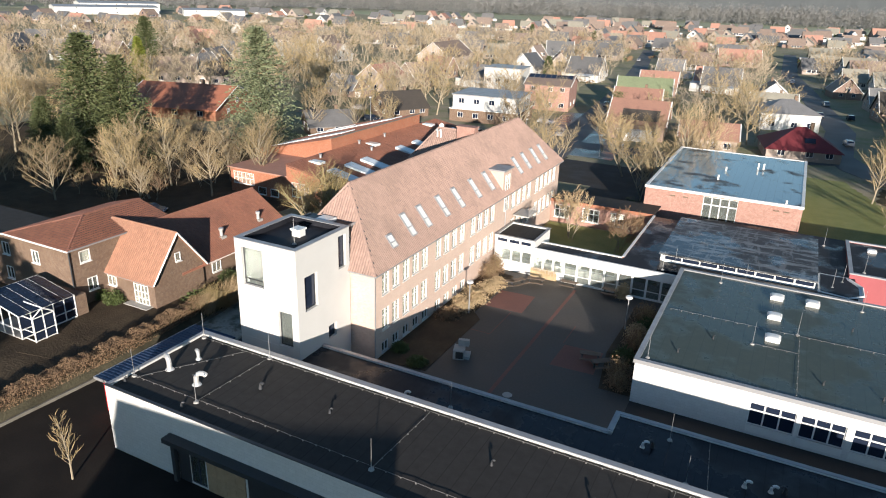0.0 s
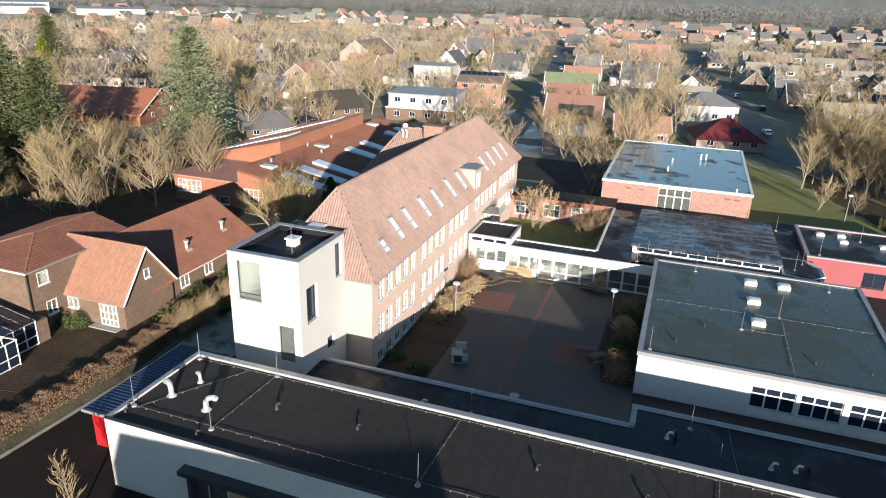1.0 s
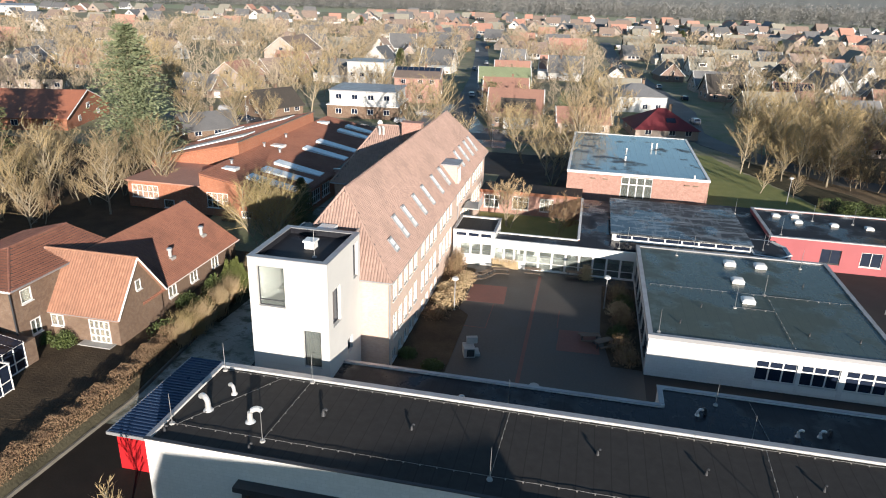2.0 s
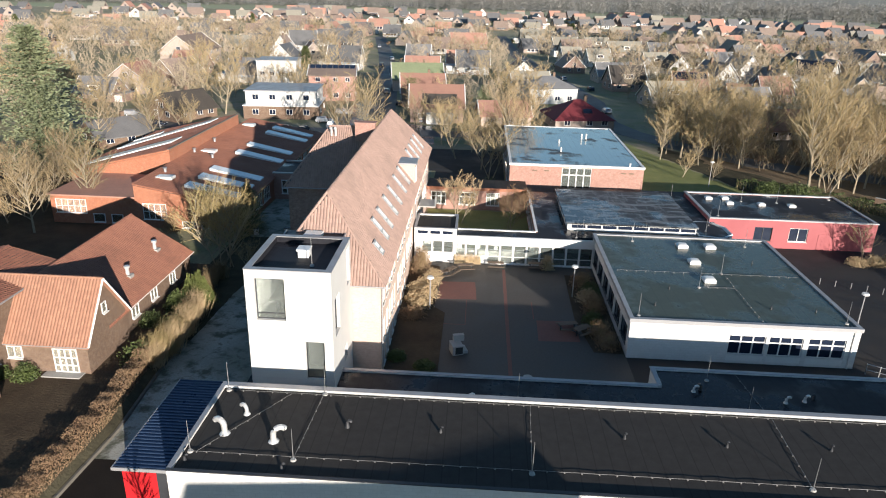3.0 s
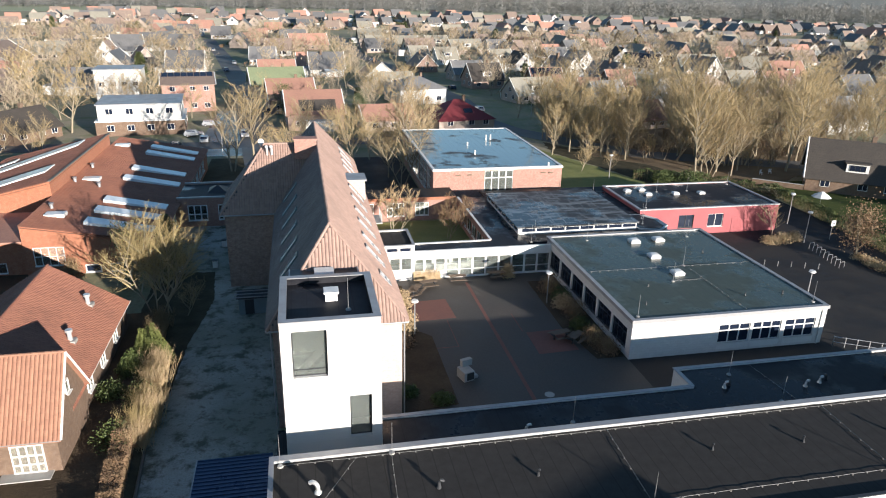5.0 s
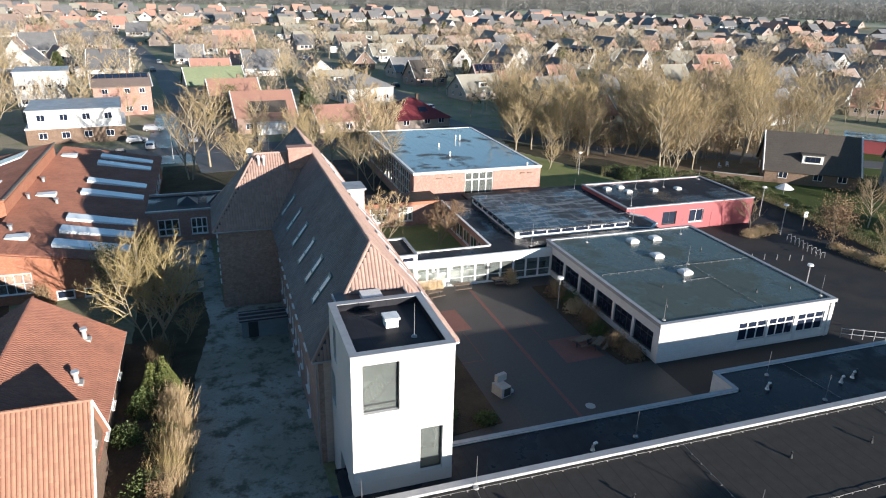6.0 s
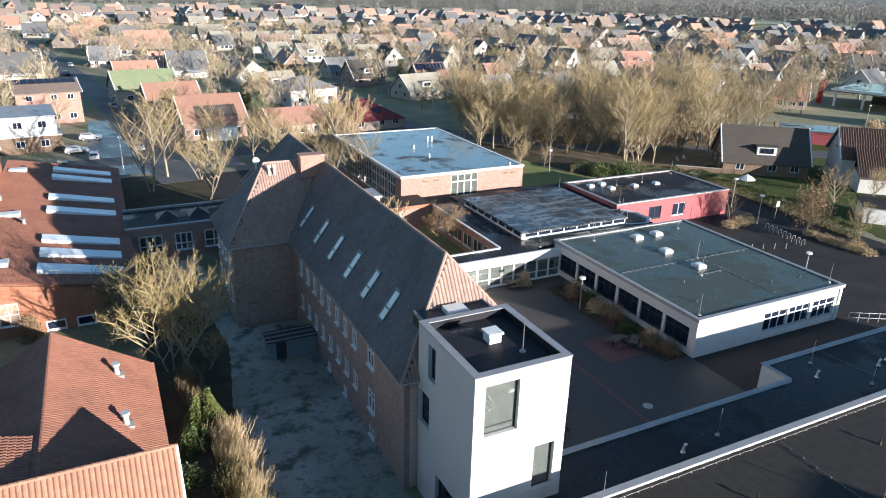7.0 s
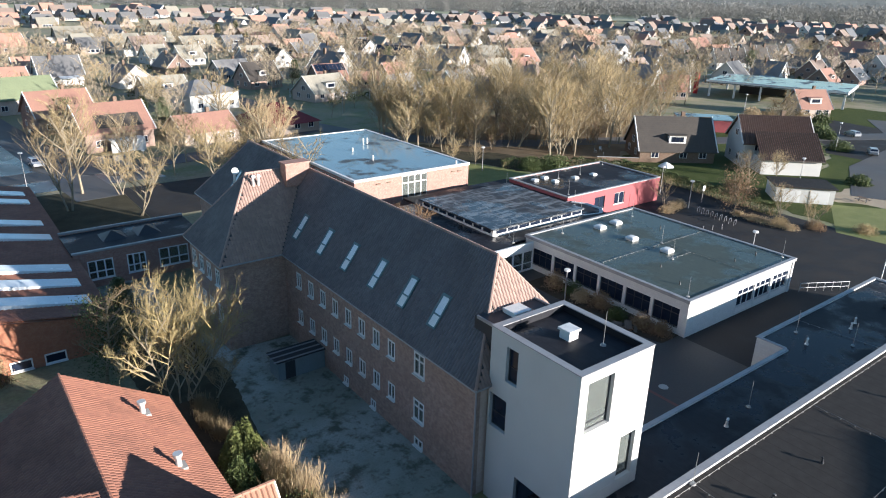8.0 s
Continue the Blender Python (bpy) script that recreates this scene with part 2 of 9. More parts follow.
M = {
    "distance": distance_material(),
    "ground": ground_material(),
    "lawn": surface("lawn", (0.16, 0.185, 0.055), (0.23, 0.235, 0.085), 0.5, 7, (0.85, 0.95), bump=0.9, dist=0.08),
    # dark version of the lawn, with the shade in its base colour
    "shade_lawn": surface("shaded_lawn", (0.055, 0.075, 0.022), (0.085, 0.10, 0.035), 0.5, 7, (0.85, 0.95), bump=0.9, dist=0.08, spec=0.1),
    "verge": surface("verge_earth", (0.055, 0.05, 0.034), (0.10, 0.09, 0.06), 0.5, 5, (0.9, 1.0), bump=0.9, dist=0.08, spec=0.08),
    "field": surface("field", (0.30, 0.34, 0.20), (0.36, 0.36, 0.26), 0.01, 1, (0.9, 0.95)),
    "asphalt": surface("asphalt", (0.028, 0.028, 0.030), (0.048, 0.045, 0.043), 0.25, 12, (0.55, 0.9), bump=0.3, spec=0.15),
    # asphalt darkened so that its colour carries the shade
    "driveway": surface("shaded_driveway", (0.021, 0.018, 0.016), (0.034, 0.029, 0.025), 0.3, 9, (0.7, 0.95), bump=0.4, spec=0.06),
    "street": surface("dry_street", (0.085, 0.085, 0.088), (0.12, 0.118, 0.115), 0.1, 8, (0.5, 0.8), bump=0.2, spec=0.3),
    "litter": surface("leaf_litter", (0.17, 0.125, 0.08), (0.25, 0.19, 0.125), 0.3, 4, (0.9, 1.0), bump=0.9, dist=0.1, spec=0.08),
    "wet_asphalt": surface("wet_asphalt", (0.05, 0.055, 0.06), (0.075, 0.08, 0.085), 0.15, 9, (0.12, 0.5), bump=0.1),
    "court": surface("court_paving", (0.052, 0.047, 0.043), (0.09, 0.079, 0.07), 0.22, 5, (0.5, 0.8), bump=0.35),
    "court_red": surface("red_paving", (0.15, 0.068, 0.055), (0.20, 0.092, 0.074), 0.6, 5, (0.7, 0.9), bump=0.3),
    "yard": yard_material(),
    "soil": surface("garden_soil", (0.058, 0.044, 0.031), (0.105, 0.079, 0.053), 0.35, 5, (0.9, 1.0), bump=0.9, dist=0.08, spec=0.08),
    "kerb": surface("concrete_kerb", (0.19, 0.175, 0.15), (0.13, 0.12, 0.10), 0.7, 10, (0.8, 0.95)),
    "concrete": surface("concrete", (0.42, 0.41, 0.39), (0.33, 0.32, 0.30), 0.5, 8, (0.7, 0.9)),
    "render": surface("white_render", (0.585, 0.575, 0.555), (0.525, 0.517, 0.50), 0.25, 18, (0.75, 0.92), bump=0.12, dist=0.006),
    "white": surface("white_paint", (0.75, 0.74, 0.72), (0.68, 0.67, 0.65), 0.8, 15, (0.35, 0.6), bump=0.05),
    "block": bricks("white_block", (0.65, 0.64, 0.62), (0.61, 0.60, 0.58), (0.54, 0.535, 0.52), 0.5, 0.25, 0.02, 0.3, 0.12, mottle=0.25),
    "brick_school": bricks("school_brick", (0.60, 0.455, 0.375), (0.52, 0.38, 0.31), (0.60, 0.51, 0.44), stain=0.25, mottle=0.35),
    # school brick again, darkened to carry the shade of the rear walls
    "brick_shaded": bricks("shaded_brick", (0.45, 0.30, 0.24), (0.29, 0.195, 0.16), (0.42, 0.34, 0.29), stain=0.5),
    "brick_gym": bricks("gym_brick", (0.38, 0.215, 0.17), (0.32, 0.175, 0.14), (0.40, 0.31, 0.27), stain=0.2),
    "brick_orange": bricks("orange_brick", (0.40, 0.16, 0.085), (0.34, 0.13, 0.075), (0.36, 0.23, 0.16), stain=0.3),
    "brick_brown": bricks("brown_brick", (0.20, 0.13, 0.085), (0.155, 0.10, 0.07), (0.25, 0.21, 0.17), stain=0.5),
    "red_clad": surface("red_cladding", (0.33, 0.083, 0.092), (0.285, 0.068, 0.077), 0.4, 10, (0.4, 0.6), bump=0.08),
    "red_metal": surface("red_metal", (0.50, 0.02, 0.025), (0.44, 0.015, 0.02), 0.4, 10, (0.35, 0.5), bump=0.05),
    "blue_metal": surface("dark_blue_sheet", (0.035, 0.06, 0.12), (0.045, 0.075, 0.14), 0.3, 9, (0.25, 0.45), 0.3, 0.08),
    "teal": surface("teal_frame", (0.085, 0.15, 0.16), (0.11, 0.18, 0.19), 0.6, 12, (0.3, 0.5), bump=0.05),
    "anthracite": surface("anthracite", (0.035, 0.037, 0.042), (0.05, 0.052, 0.057), 0.6, 12, (0.35, 0.6), bump=0.08),
    "shelter": surface("blue_grey_boards", (0.16, 0.20, 0.22), (0.22, 0.26, 0.28), 0.6, 8, (0.5, 0.75)),
    "steel": surface("galvanised_steel", (0.55, 0.55, 0.55), (0.42, 0.42, 0.43), 1.5, 20, (0.3, 0.5), 0.8, 0.08),
    "capping": surface("zinc_capping", (0.40, 0.40, 0.41), (0.32, 0.32, 0.33), 0.8, 14, (0.35, 0.6), 0.4, 0.08),
    "aluminium": surface("bright_duct", (0.78, 0.77, 0.75), (0.66, 0.65, 0.63), 2.0, 20, (0.25, 0.45), 0.5, 0.08),
    "dome": surface("opal_dome", (0.78, 0.78, 0.76), (0.70, 0.70, 0.68), 1.5, 14, (0.15, 0.3), bump=0.03),
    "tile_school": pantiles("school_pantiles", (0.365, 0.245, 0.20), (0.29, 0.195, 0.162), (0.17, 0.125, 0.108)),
    # darker copy of the school tiles, shade put into the colour
    "tile_shaded": pantiles("shaded_pantiles", (0.155, 0.13, 0.126), (0.112, 0.096, 0.095), (0.07, 0.062, 0.062), 0.55),
    "tile_red": pantiles("red_pantiles", (0.31, 0.135, 0.085), (0.245, 0.105, 0.07), (0.13, 0.065, 0.048)),
    "tile_orange": pantiles("orange_pantiles", (0.375, 0.195, 0.125), (0.305, 0.155, 0.10), (0.18, 0.10, 0.07)),
    "roof_front": membrane("dark_roofing", (0.040, 0.0375, 0.0355), (0.052, 0.049, 0.047), 0.1, 1.0, 0, 0.6, spec=0.06),
    "roof_corr": membrane("wet_corridor_roofing", (0.014, 0.0145, 0.019), (0.024, 0.0245, 0.030), 0.4, 1.0, 0, 0.2, spec=0.22),
    "roof_pav": membrane("pavilion_roofing", (0.048, 0.066, 0.058), (0.066, 0.084, 0.071), 0.5, 1.0, 0, 0.24),
    # the blue base colour holds the reflected sky
    "roof_gym": membrane("sky_tinted_roofing", (0.15, 0.235, 0.285), (0.18, 0.27, 0.32), 0.70, 1.0, 0, 0.03, patch=0.19, spec=0.75, dry=(0.05, 0.055, 0.058)),
    "roof_hall": membrane("streaked_hall_roofing", (0.022, 0.023, 0.026), (0.04, 0.042, 0.046), 0.45, 1.0, 0, 0.12, (0.15, 0.16, 0.17)),
    "skylight": surface("skylight_sheet", (0.78, 0.82, 0.84), (0.66, 0.71, 0.74), 0.9, 8, (0.12, 0.3), bump=0.05),
    "pane": glass("window_glass", (0.52, 0.57, 0.55)),
    "dark": surface("dark_interior", (0.03, 0.03, 0.032), (0.045, 0.043, 0.04), 0.8, 6, (0.7, 0.9)),
    "blind": surface("pale_blind", (0.66, 0.60, 0.52), (0.58, 0.53, 0.47), 1.2, 10, (0.7, 0.9), vary=0.12),
    "wood": surface("pale_wood", (0.42, 0.30, 0.19), (0.34, 0.24, 0.15), 1.5, 12, (0.6, 0.8)),
    "dark_wood": surface("weathered_wood", (0.14, 0.10, 0.07), (0.20, 0.15, 0.11), 1.5, 12, (0.7, 0.9)),
    "bark": surface("bark", (0.25, 0.21, 0.15), (0.34, 0.285, 0.20), 1.2, 9, (0.85, 0.95), bump=0.8, dist=0.03, vary=0.15),
    "twig": surface("twigs", (0.345, 0.26, 0.135), (0.43, 0.33, 0.18), 0.3, 3, (0.8, 0.95), vary=0.2),
    "twig_grey": surface("grey_twigs", (0.255, 0.19, 0.105), (0.325, 0.245, 0.14), 0.3, 3, (0.8, 0.95), vary=0.2),
    "leaf_brown": surface("dry_beech_leaf", (0.21, 0.135, 0.08), (0.29, 0.19, 0.11), 0.9, 4, (0.7, 0.9)),
    "leaf_green": surface("green_leaf", (0.06, 0.085, 0.025), (0.10, 0.125, 0.035), 0.9, 4, (0.5, 0.75)),
    "needle_blue": surface("blue_green_needle", (0.15, 0.175, 0.095), (0.22, 0.245, 0.14), 0.5, 3, (0.6, 0.8)),
    "needle_dark": surface("dark_needle", (0.075, 0.092, 0.038), (0.125, 0.14, 0.056), 0.5, 3, (0.6, 0.8)),
    "yew_leaf": surface("yew_leaf", (0.095, 0.115, 0.03), (0.145, 0.16, 0.045), 0.9, 4, (0.55, 0.75)),
    "needle_lime": surface("lime_needle", (0.16, 0.19, 0.03), (0.22, 0.24, 0.04), 0.5, 3, (0.6, 0.8)),
    "straw": surface("dry_grass", (0.50, 0.385, 0.235), (0.42, 0.305, 0.175), 0.7, 4, (0.8, 0.95)),
    "far_twig": surface("far_twigs", (0.38, 0.305, 0.215), (0.47, 0.385, 0.28), 0.05, 1, (0.85, 0.95)),
    "gold_twig": surface("golden_twigs", (0.36, 0.28, 0.13), (0.45, 0.35, 0.17), 0.3, 3, (0.8, 0.95)),
    "sand": surface("worn_sand", (0.36, 0.29, 0.20), (0.44, 0.36, 0.26), 0.3, 4, (0.9, 1.0), bump=0.5, dist=0.04),
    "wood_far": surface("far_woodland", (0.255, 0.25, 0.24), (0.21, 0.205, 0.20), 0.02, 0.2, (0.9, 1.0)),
    "far_red": tiled("far_red_tiles", (0.37, 0.20, 0.145), (0.31, 0.165, 0.125), (0.21, 0.12, 0.095), 0.2),
    "far_brown": tiled("far_brown_tiles", (0.28, 0.21, 0.17), (0.22, 0.165, 0.135), (0.14, 0.11, 0.095), 0.2),
    "far_grey": tiled("far_grey_tiles", (0.185, 0.182, 0.182), (0.14, 0.138, 0.138), (0.085, 0.084, 0.084), 0.35, rough=0.5),
    "far_moss": tiled("far_mossy_tiles", (0.27, 0.25, 0.205), (0.22, 0.205, 0.165), (0.14, 0.13, 0.105), 0.2),
    "far_dark": tiled("far_dark_tiles", (0.065, 0.055, 0.045), (0.05, 0.042, 0.036), (0.032, 0.028, 0.025), 0.1),
    "far_barn": tiled("barn_tiles", (0.42, 0.155, 0.085), (0.34, 0.13, 0.075), (0.16, 0.075, 0.055), 0.05),
    "rib_red": tiled("ribbed_brown_roof", (0.14, 0.08, 0.058), (0.11, 0.065, 0.048), (0.07, 0.045, 0.037), 0.05),
    "far_crimson": tiled("far_crimson_tiles", (0.19, 0.026, 0.034), (0.15, 0.022, 0.028), (0.09, 0.018, 0.021), 0.1),
    "far_green": tiled("far_green_tiles", (0.20, 0.23, 0.13), (0.16, 0.19, 0.11), (0.09, 0.10, 0.06), 0.1),
    "far_brick": bricks("far_brick", (0.31, 0.215, 0.175), (0.25, 0.17, 0.14), (0.38, 0.30, 0.25), vary=0.25),
    "far_pink": bricks("far_pale_brick", (0.44, 0.365, 0.315), (0.385, 0.31, 0.265), (0.44, 0.36, 0.31), vary=0.15),
    "solar": surface("solar_glass", (0.012, 0.018, 0.035), (0.02, 0.028, 0.05), 1.2, 6, (0.1, 0.2)),
    "car_paint": surface("car_paint", (0.45, 0.46, 0.48), (0.40, 0.41, 0.43), 1.0, 20, (0.15, 0.25), 0.3, 0.02),
    "car_dark": surface("dark_car_paint", (0.03, 0.04, 0.06), (0.04, 0.05, 0.07), 1.0, 20, (0.12, 0.2), 0.3, 0.02),
    "rubber": surface("rubber", (0.02, 0.02, 0.02), (0.03, 0.03, 0.03), 2, 20, (0.8, 0.9)),
    "cable": surface("conductor_wire", (0.30, 0.29, 0.28), (0.24, 0.23, 0.22), 2, 20, (0.4, 0.6), 0.5),
}

# ---- builders ----


def basis_of(ob):
    m = ob.matrix_basis.copy()
    if ob.parent:
        m = basis_of(ob.parent) @ ob.matrix_parent_inverse @ m
    return m


def mesh_of(name, bm):
    if isinstance(bm, bpy.types.Mesh):
        return bm
    me = bpy.data.meshes.new(name)
    if isinstance(bm, tuple):
        me.from_pydata(bm[0], [], bm[1])
        me.update()
    else:
        bmesh.ops.recalc_face_normals(bm, faces=bm.faces)
        bm.to_mesh(me)
        bm.free()
    return me


def solid(name, bm, material, label="", category="", group="", kind=""):
    """A top-level object of one mesh."""
    me = mesh_of(name, bm)
    if not me.materials:
        me.materials.append(M[material])
    return tagged(new(name, me), label, category, group, kind)


def part(name, bm, material, parent, label="", kind=""):
    """One mesh under a thing or under a part; its mesh is in world places."""
    me = mesh_of(name, bm)
    if not me.materials:
        me.materials.append(M[material])
    ob = new(name, me)
    ob.parent = parent
    ob.matrix_parent_inverse = basis_of(parent).inverted()
    return tagged(ob, label, kind=kind)


def thing(name, at, label, category, group="", kind=""):
    """An Empty at a thing's base."""
    ob = new(name)
    ob.empty_display_size = 0.3
    ob.location = at
    return tagged(ob, label, category, group, kind)


def box(bm, x0, x1, y0, y1, z0, z1, m=None):
    v = [bm.verts.new(p if m is None else m @ Vector(p)) for p in (
        (x0, y0, z0), (x1, y0, z0), (x1, y1, z0), (x0, y1, z0), (x0, y0, z1), (x1, y0, z1), (x1, y1, z1), (x0, y1, z1))]
    for f in ((3, 2, 1, 0), (4, 5, 6, 7), (0, 1, 5, 4), (1, 2, 6, 5), (2, 3, 7, 6), (3, 0, 4, 7)):
        bm.faces.new([v[i] for i in f])
    return bm


def boxes(*rows):
    bm = bmesh.new()
    for r in rows:
        box(bm, *r)
    return bm


def soft_box(x0, x1, y0, y1, z0, z1, edge=0.03):
    bm = boxes((x0, x1, y0, y1, z0, z1))
    bmesh.ops.bevel(bm, geom=bm.edges[:], offset=edge, segments=2, affect="EDGES", profile=0.6)
    return bm


def poly(bm, *rings):
    """Faces from lists of points."""
    for ring in rings:
        bm.faces.new([bm.verts.new(p) for p in ring])
    return bm


def slab(points, z0, z1):
    """A flat plate with the outline of the points."""
    bm = bmesh.new()
    lo, hi = [bm.verts.new((x, y, z0)) for x, y in points], [bm.verts.new((x, y, z1)) for x, y in points]
    bm.faces.new(lo[::-1])
    bm.faces.new(hi)
    n = len(points)
    for i in range(n):
        bm.faces.new((lo[i], lo[(i + 1) % n], hi[(i + 1) % n], hi[i]))
    return bm


def tube(bm, points, radii, sides=6, cap=True):
    """A round bar along points; radii: one number, or one for each point."""
    pts = [Vector(p) for p in points]
    rr = [radii] * len(pts) if isinstance(radii, (int, float)) else radii
    rings = []
    for i, p in enumerate(pts):
        d = (pts[min(i + 1, len(pts) - 1)] - pts[max(i - 1, 0)]).normalized()
        a = d.cross(Vector((0, 0, 1)) if abs(d.z) < 0.9 else Vector((1, 0, 0))).normalized()
        b = d.cross(a)
        rings.append([bm.verts.new(p + rr[i] * (a * math.cos(k * math.tau / sides) + b * math.sin(k * math.tau / sides))) for k in range(sides)])
    for q, r in zip(rings, rings[1:]):
        for k in range(sides):
            bm.faces.new((q[k], q[(k + 1) % sides], r[(k + 1) % sides], r[k]))
    if cap:
        bm.faces.new(rings[0][::-1])
        bm.faces.new(rings[-1])
    return bm


def wall(bm, axis, c, out, a0, a1, z0, z1, holes=(), th=0.35):
    """A wall along x or y whose outer face lies at c and looks to the side out; holes (from, to, sill, head) go through it."""
    at = (lambda a, d, z: (a, c - out * d, z)) if axis == "x" else (lambda a, d, z: (c - out * d, a, z))
    A = sorted({a0, a1, *[v for h in holes for v in h[:2]]})
    Z = sorted({z0, z1, *[v for h in holes for v in h[2:]]})
    grid = {}

    def vert(a, d, z):
        key = (round(a, 4), d, round(z, 4))
        if key not in grid:
            grid[key] = bm.verts.new(at(a, d, z))
        return grid[key]

    full = {}
    for i in range(len(A) - 1):
        for k in range(len(Z) - 1):
            am, zm = (A[i] + A[i + 1]) / 2, (Z[k] + Z[k + 1]) / 2
            full[i, k] = not any(h[0] < am < h[1] and h[2] < zm < h[3] for h in holes)
    for (i, k), on in full.items():
        if not on:
            continue
        for d in (0.0, th):
            bm.faces.new([vert(A[x], d, Z[y]) for x, y in ((i, k), (i + 1, k), (i + 1, k + 1), (i, k + 1))])
        for di, dk, e in ((-1, 0, ((i, k), (i, k + 1))), (1, 0, ((i + 1, k), (i + 1, k + 1))), (0, -1, ((i, k), (i + 1, k))), (0, 1, ((i, k + 1), (i + 1, k + 1)))):
            if not full.get((i + di, k + dk), False):
                (p, q), (r, s) = e
                bm.faces.new([vert(A[p], 0.0, Z[q]), vert(A[r], 0.0, Z[s]), vert(A[r], th, Z[s]), vert(A[p], th, Z[q])])
    return bm


SHARED = {}


def window(parent, w, h, m, nx=2, nz=2, mat="white", blind="", name="window", bar=0.07, sill=True, pane="pane", glazed=True, f=0.075):
    """A window whose outer side looks along -y of m, standing on m's origin; alike windows share their meshes."""
    key = (round(w, 2), round(h, 2), nx, tuple(nz) if isinstance(nz, (list, tuple)) else nz, mat, blind, bar, sill, pane, glazed, f)
    if key not in SHARED:
        xs = [-w / 2 + w * i / nx for i in range(1, nx)]
        zs = [h * k / nz for k in range(1, nz)] if isinstance(nz, int) else [h * v for v in nz]
        xa, xb = [-w / 2 + f] + [x + bar / 2 for x in xs], [x - bar / 2 for x in xs] + [w / 2 - f]
        za, zb = [f] + [z + bar / 2 for z in zs], [z - bar / 2 for z in zs] + [h - f]
        fr = mesh_of("window", wall(bmesh.new(), "x", -0.05, -1, -w / 2, w / 2, 0, h, [(p, q, r, t) for p, q in zip(xa, xb) for r, t in zip(za, zb)], 0.1))
        fr.materials.append(M[mat])
        pn = mesh_of("pane", boxes((-w / 2 + f - 0.02, w / 2 - f + 0.02, -0.006, 0.006, f - 0.02, h - f + 0.02)))
        pn.materials.append(M[pane])
        bl = sl = None
        if blind:
            bl = mesh_of("blind", boxes((-w / 2 + 0.03, w / 2 - 0.03, 0.16, 0.18, 0.04, h - 0.02)))
            bl.materials.append(M[blind])
        if sill:
            sl = mesh_of("sill", boxes((-w / 2 - 0.04, w / 2 + 0.04, -0.2, -0.05, -0.06, 0.0)))
            sl.materials.append(M[mat])
        SHARED[key] = fr, pn, bl, sl
    fr, pn, bl, sl = SHARED[key]
    ob = new(name, fr)
    ob.parent = parent
    ob.matrix_parent_inverse = basis_of(parent).inverted()
    ob.matrix_basis = m
    for nm, me in (("pane", pn), ("blind", bl), ("sill", sl)):
        if me and (nm != "pane" or glazed):
            o = new(nm, me)
            o.parent = ob
            if nm == "pane":
                o.visible_shadow = False
    return ob


FACING = {"S": 0, "E": 90, "N": 180, "W": -90}


def wpose(x, y, z, side, inset=0.12):
    dx, dy = {"S": (0, 1), "E": (-1, 0), "N": (0, -1), "W": (1, 0)}[side]
    return pose(x + dx * inset, y + dy * inset, z, 0, 0, FACING[side])


def tiles(facets, tw=0.26, ch=0.36, lift=0.085):
    """Rows of pantiles over sloping facets (eave from, eave to, top to, top from)."""
    V, Fc = [], []
    for a, b, c, d in facets:
        a, b, c, d = map(Vector, (a, b, c, d))
        u = (b - a).normalized()
        n = u.cross(((c + d) / 2 - (a + b) / 2)).normalized()
        if n.z < 0:
            n = -n
        w = n.cross(u)
        if w.z < 0:
            w = -w
        length = (d - a).dot(w)
        rows = max(1, round(length / ch))
        sl, sr = (d - a).dot(u), (c - a).dot(u)
        full = (b - a).dot(u)
        for j in range(rows):
            vm = (j + 0.5) / rows
            l, r = sl * vm, full + (sr - full) * vm
            k = math.ceil(l / tw)
            while (k + 1) * tw <= r + tw * 0.6:
                s0 = max(k * tw, l)
                s1 = min((k + 1) * tw, r)
                k += 1
                if s1 - s0 < 0.03:
                    continue
                jit = 0.008 * (((k * 7919 + j * 104729) % 17) / 17 - 0.5)
                base = len(V)
                for v, h in ((j / rows * length - 0.03, lift), ((j + 1) / rows * length, 0.012)):
                    for f, hh in ((0.0, 0.0), (0.3, 0.06), (0.62, 0.065), (1.0, 0.0)):
                        V.append(tuple(a + u * (s0 + (s1 - s0) * f) + w * v + n * (h + hh + jit)))
                for q in range(3):
                    Fc.append((base + q, base + q + 1, base + q + 5, base + q + 4))
    return V, Fc


def caps(lines, r=0.13):
    """Half-round cap tiles along ridges and hips."""
    bm = bmesh.new()
    for a, b in lines:
        a, b = Vector(a), Vector(b)
        n = max(1, round((b - a).length / 0.4))
        for i in range(n):
            p, q = a.lerp(b, i / n), a.lerp(b, (i + 1.12) / n)
            tube(bm, (p, q), (r, r * 0.82), 7)
    return bm


def parapet(x0, x1, y0, y1, z0, z1, w=0.3):
    return boxes((x0, x1, y0, y0 + w, z0, z1), (x0, x1, y1 - w, y1, z0, z1), (x0, x0 + w, y0 + w, y1 - w, z0, z1), (x1 - w, x1, y0 + w, y1 - w, z0, z1))


def wire(points, parent, name="conductor_wire", r=0.014):
    """A lightning conductor lying on small feet."""
    bm = bmesh.new()
    for p, q in zip(points, points[1:]):
        p, q = Vector(p), Vector(q)
        n = max(1, round((q - p).length / 1.0))
        tube(bm, [p.lerp(q, i / n) + Vector((0, 0, 0.02 * (i % 2))) for i in range(n + 1)], r, 4)
        for i in range(n):
            s = p.lerp(q, i / n)
            box(bm, s.x - 0.035, s.x + 0.035, s.y - 0.035, s.y + 0.035, s.z - 0.08, s.z)
    return part(name, bm, "cable", parent)


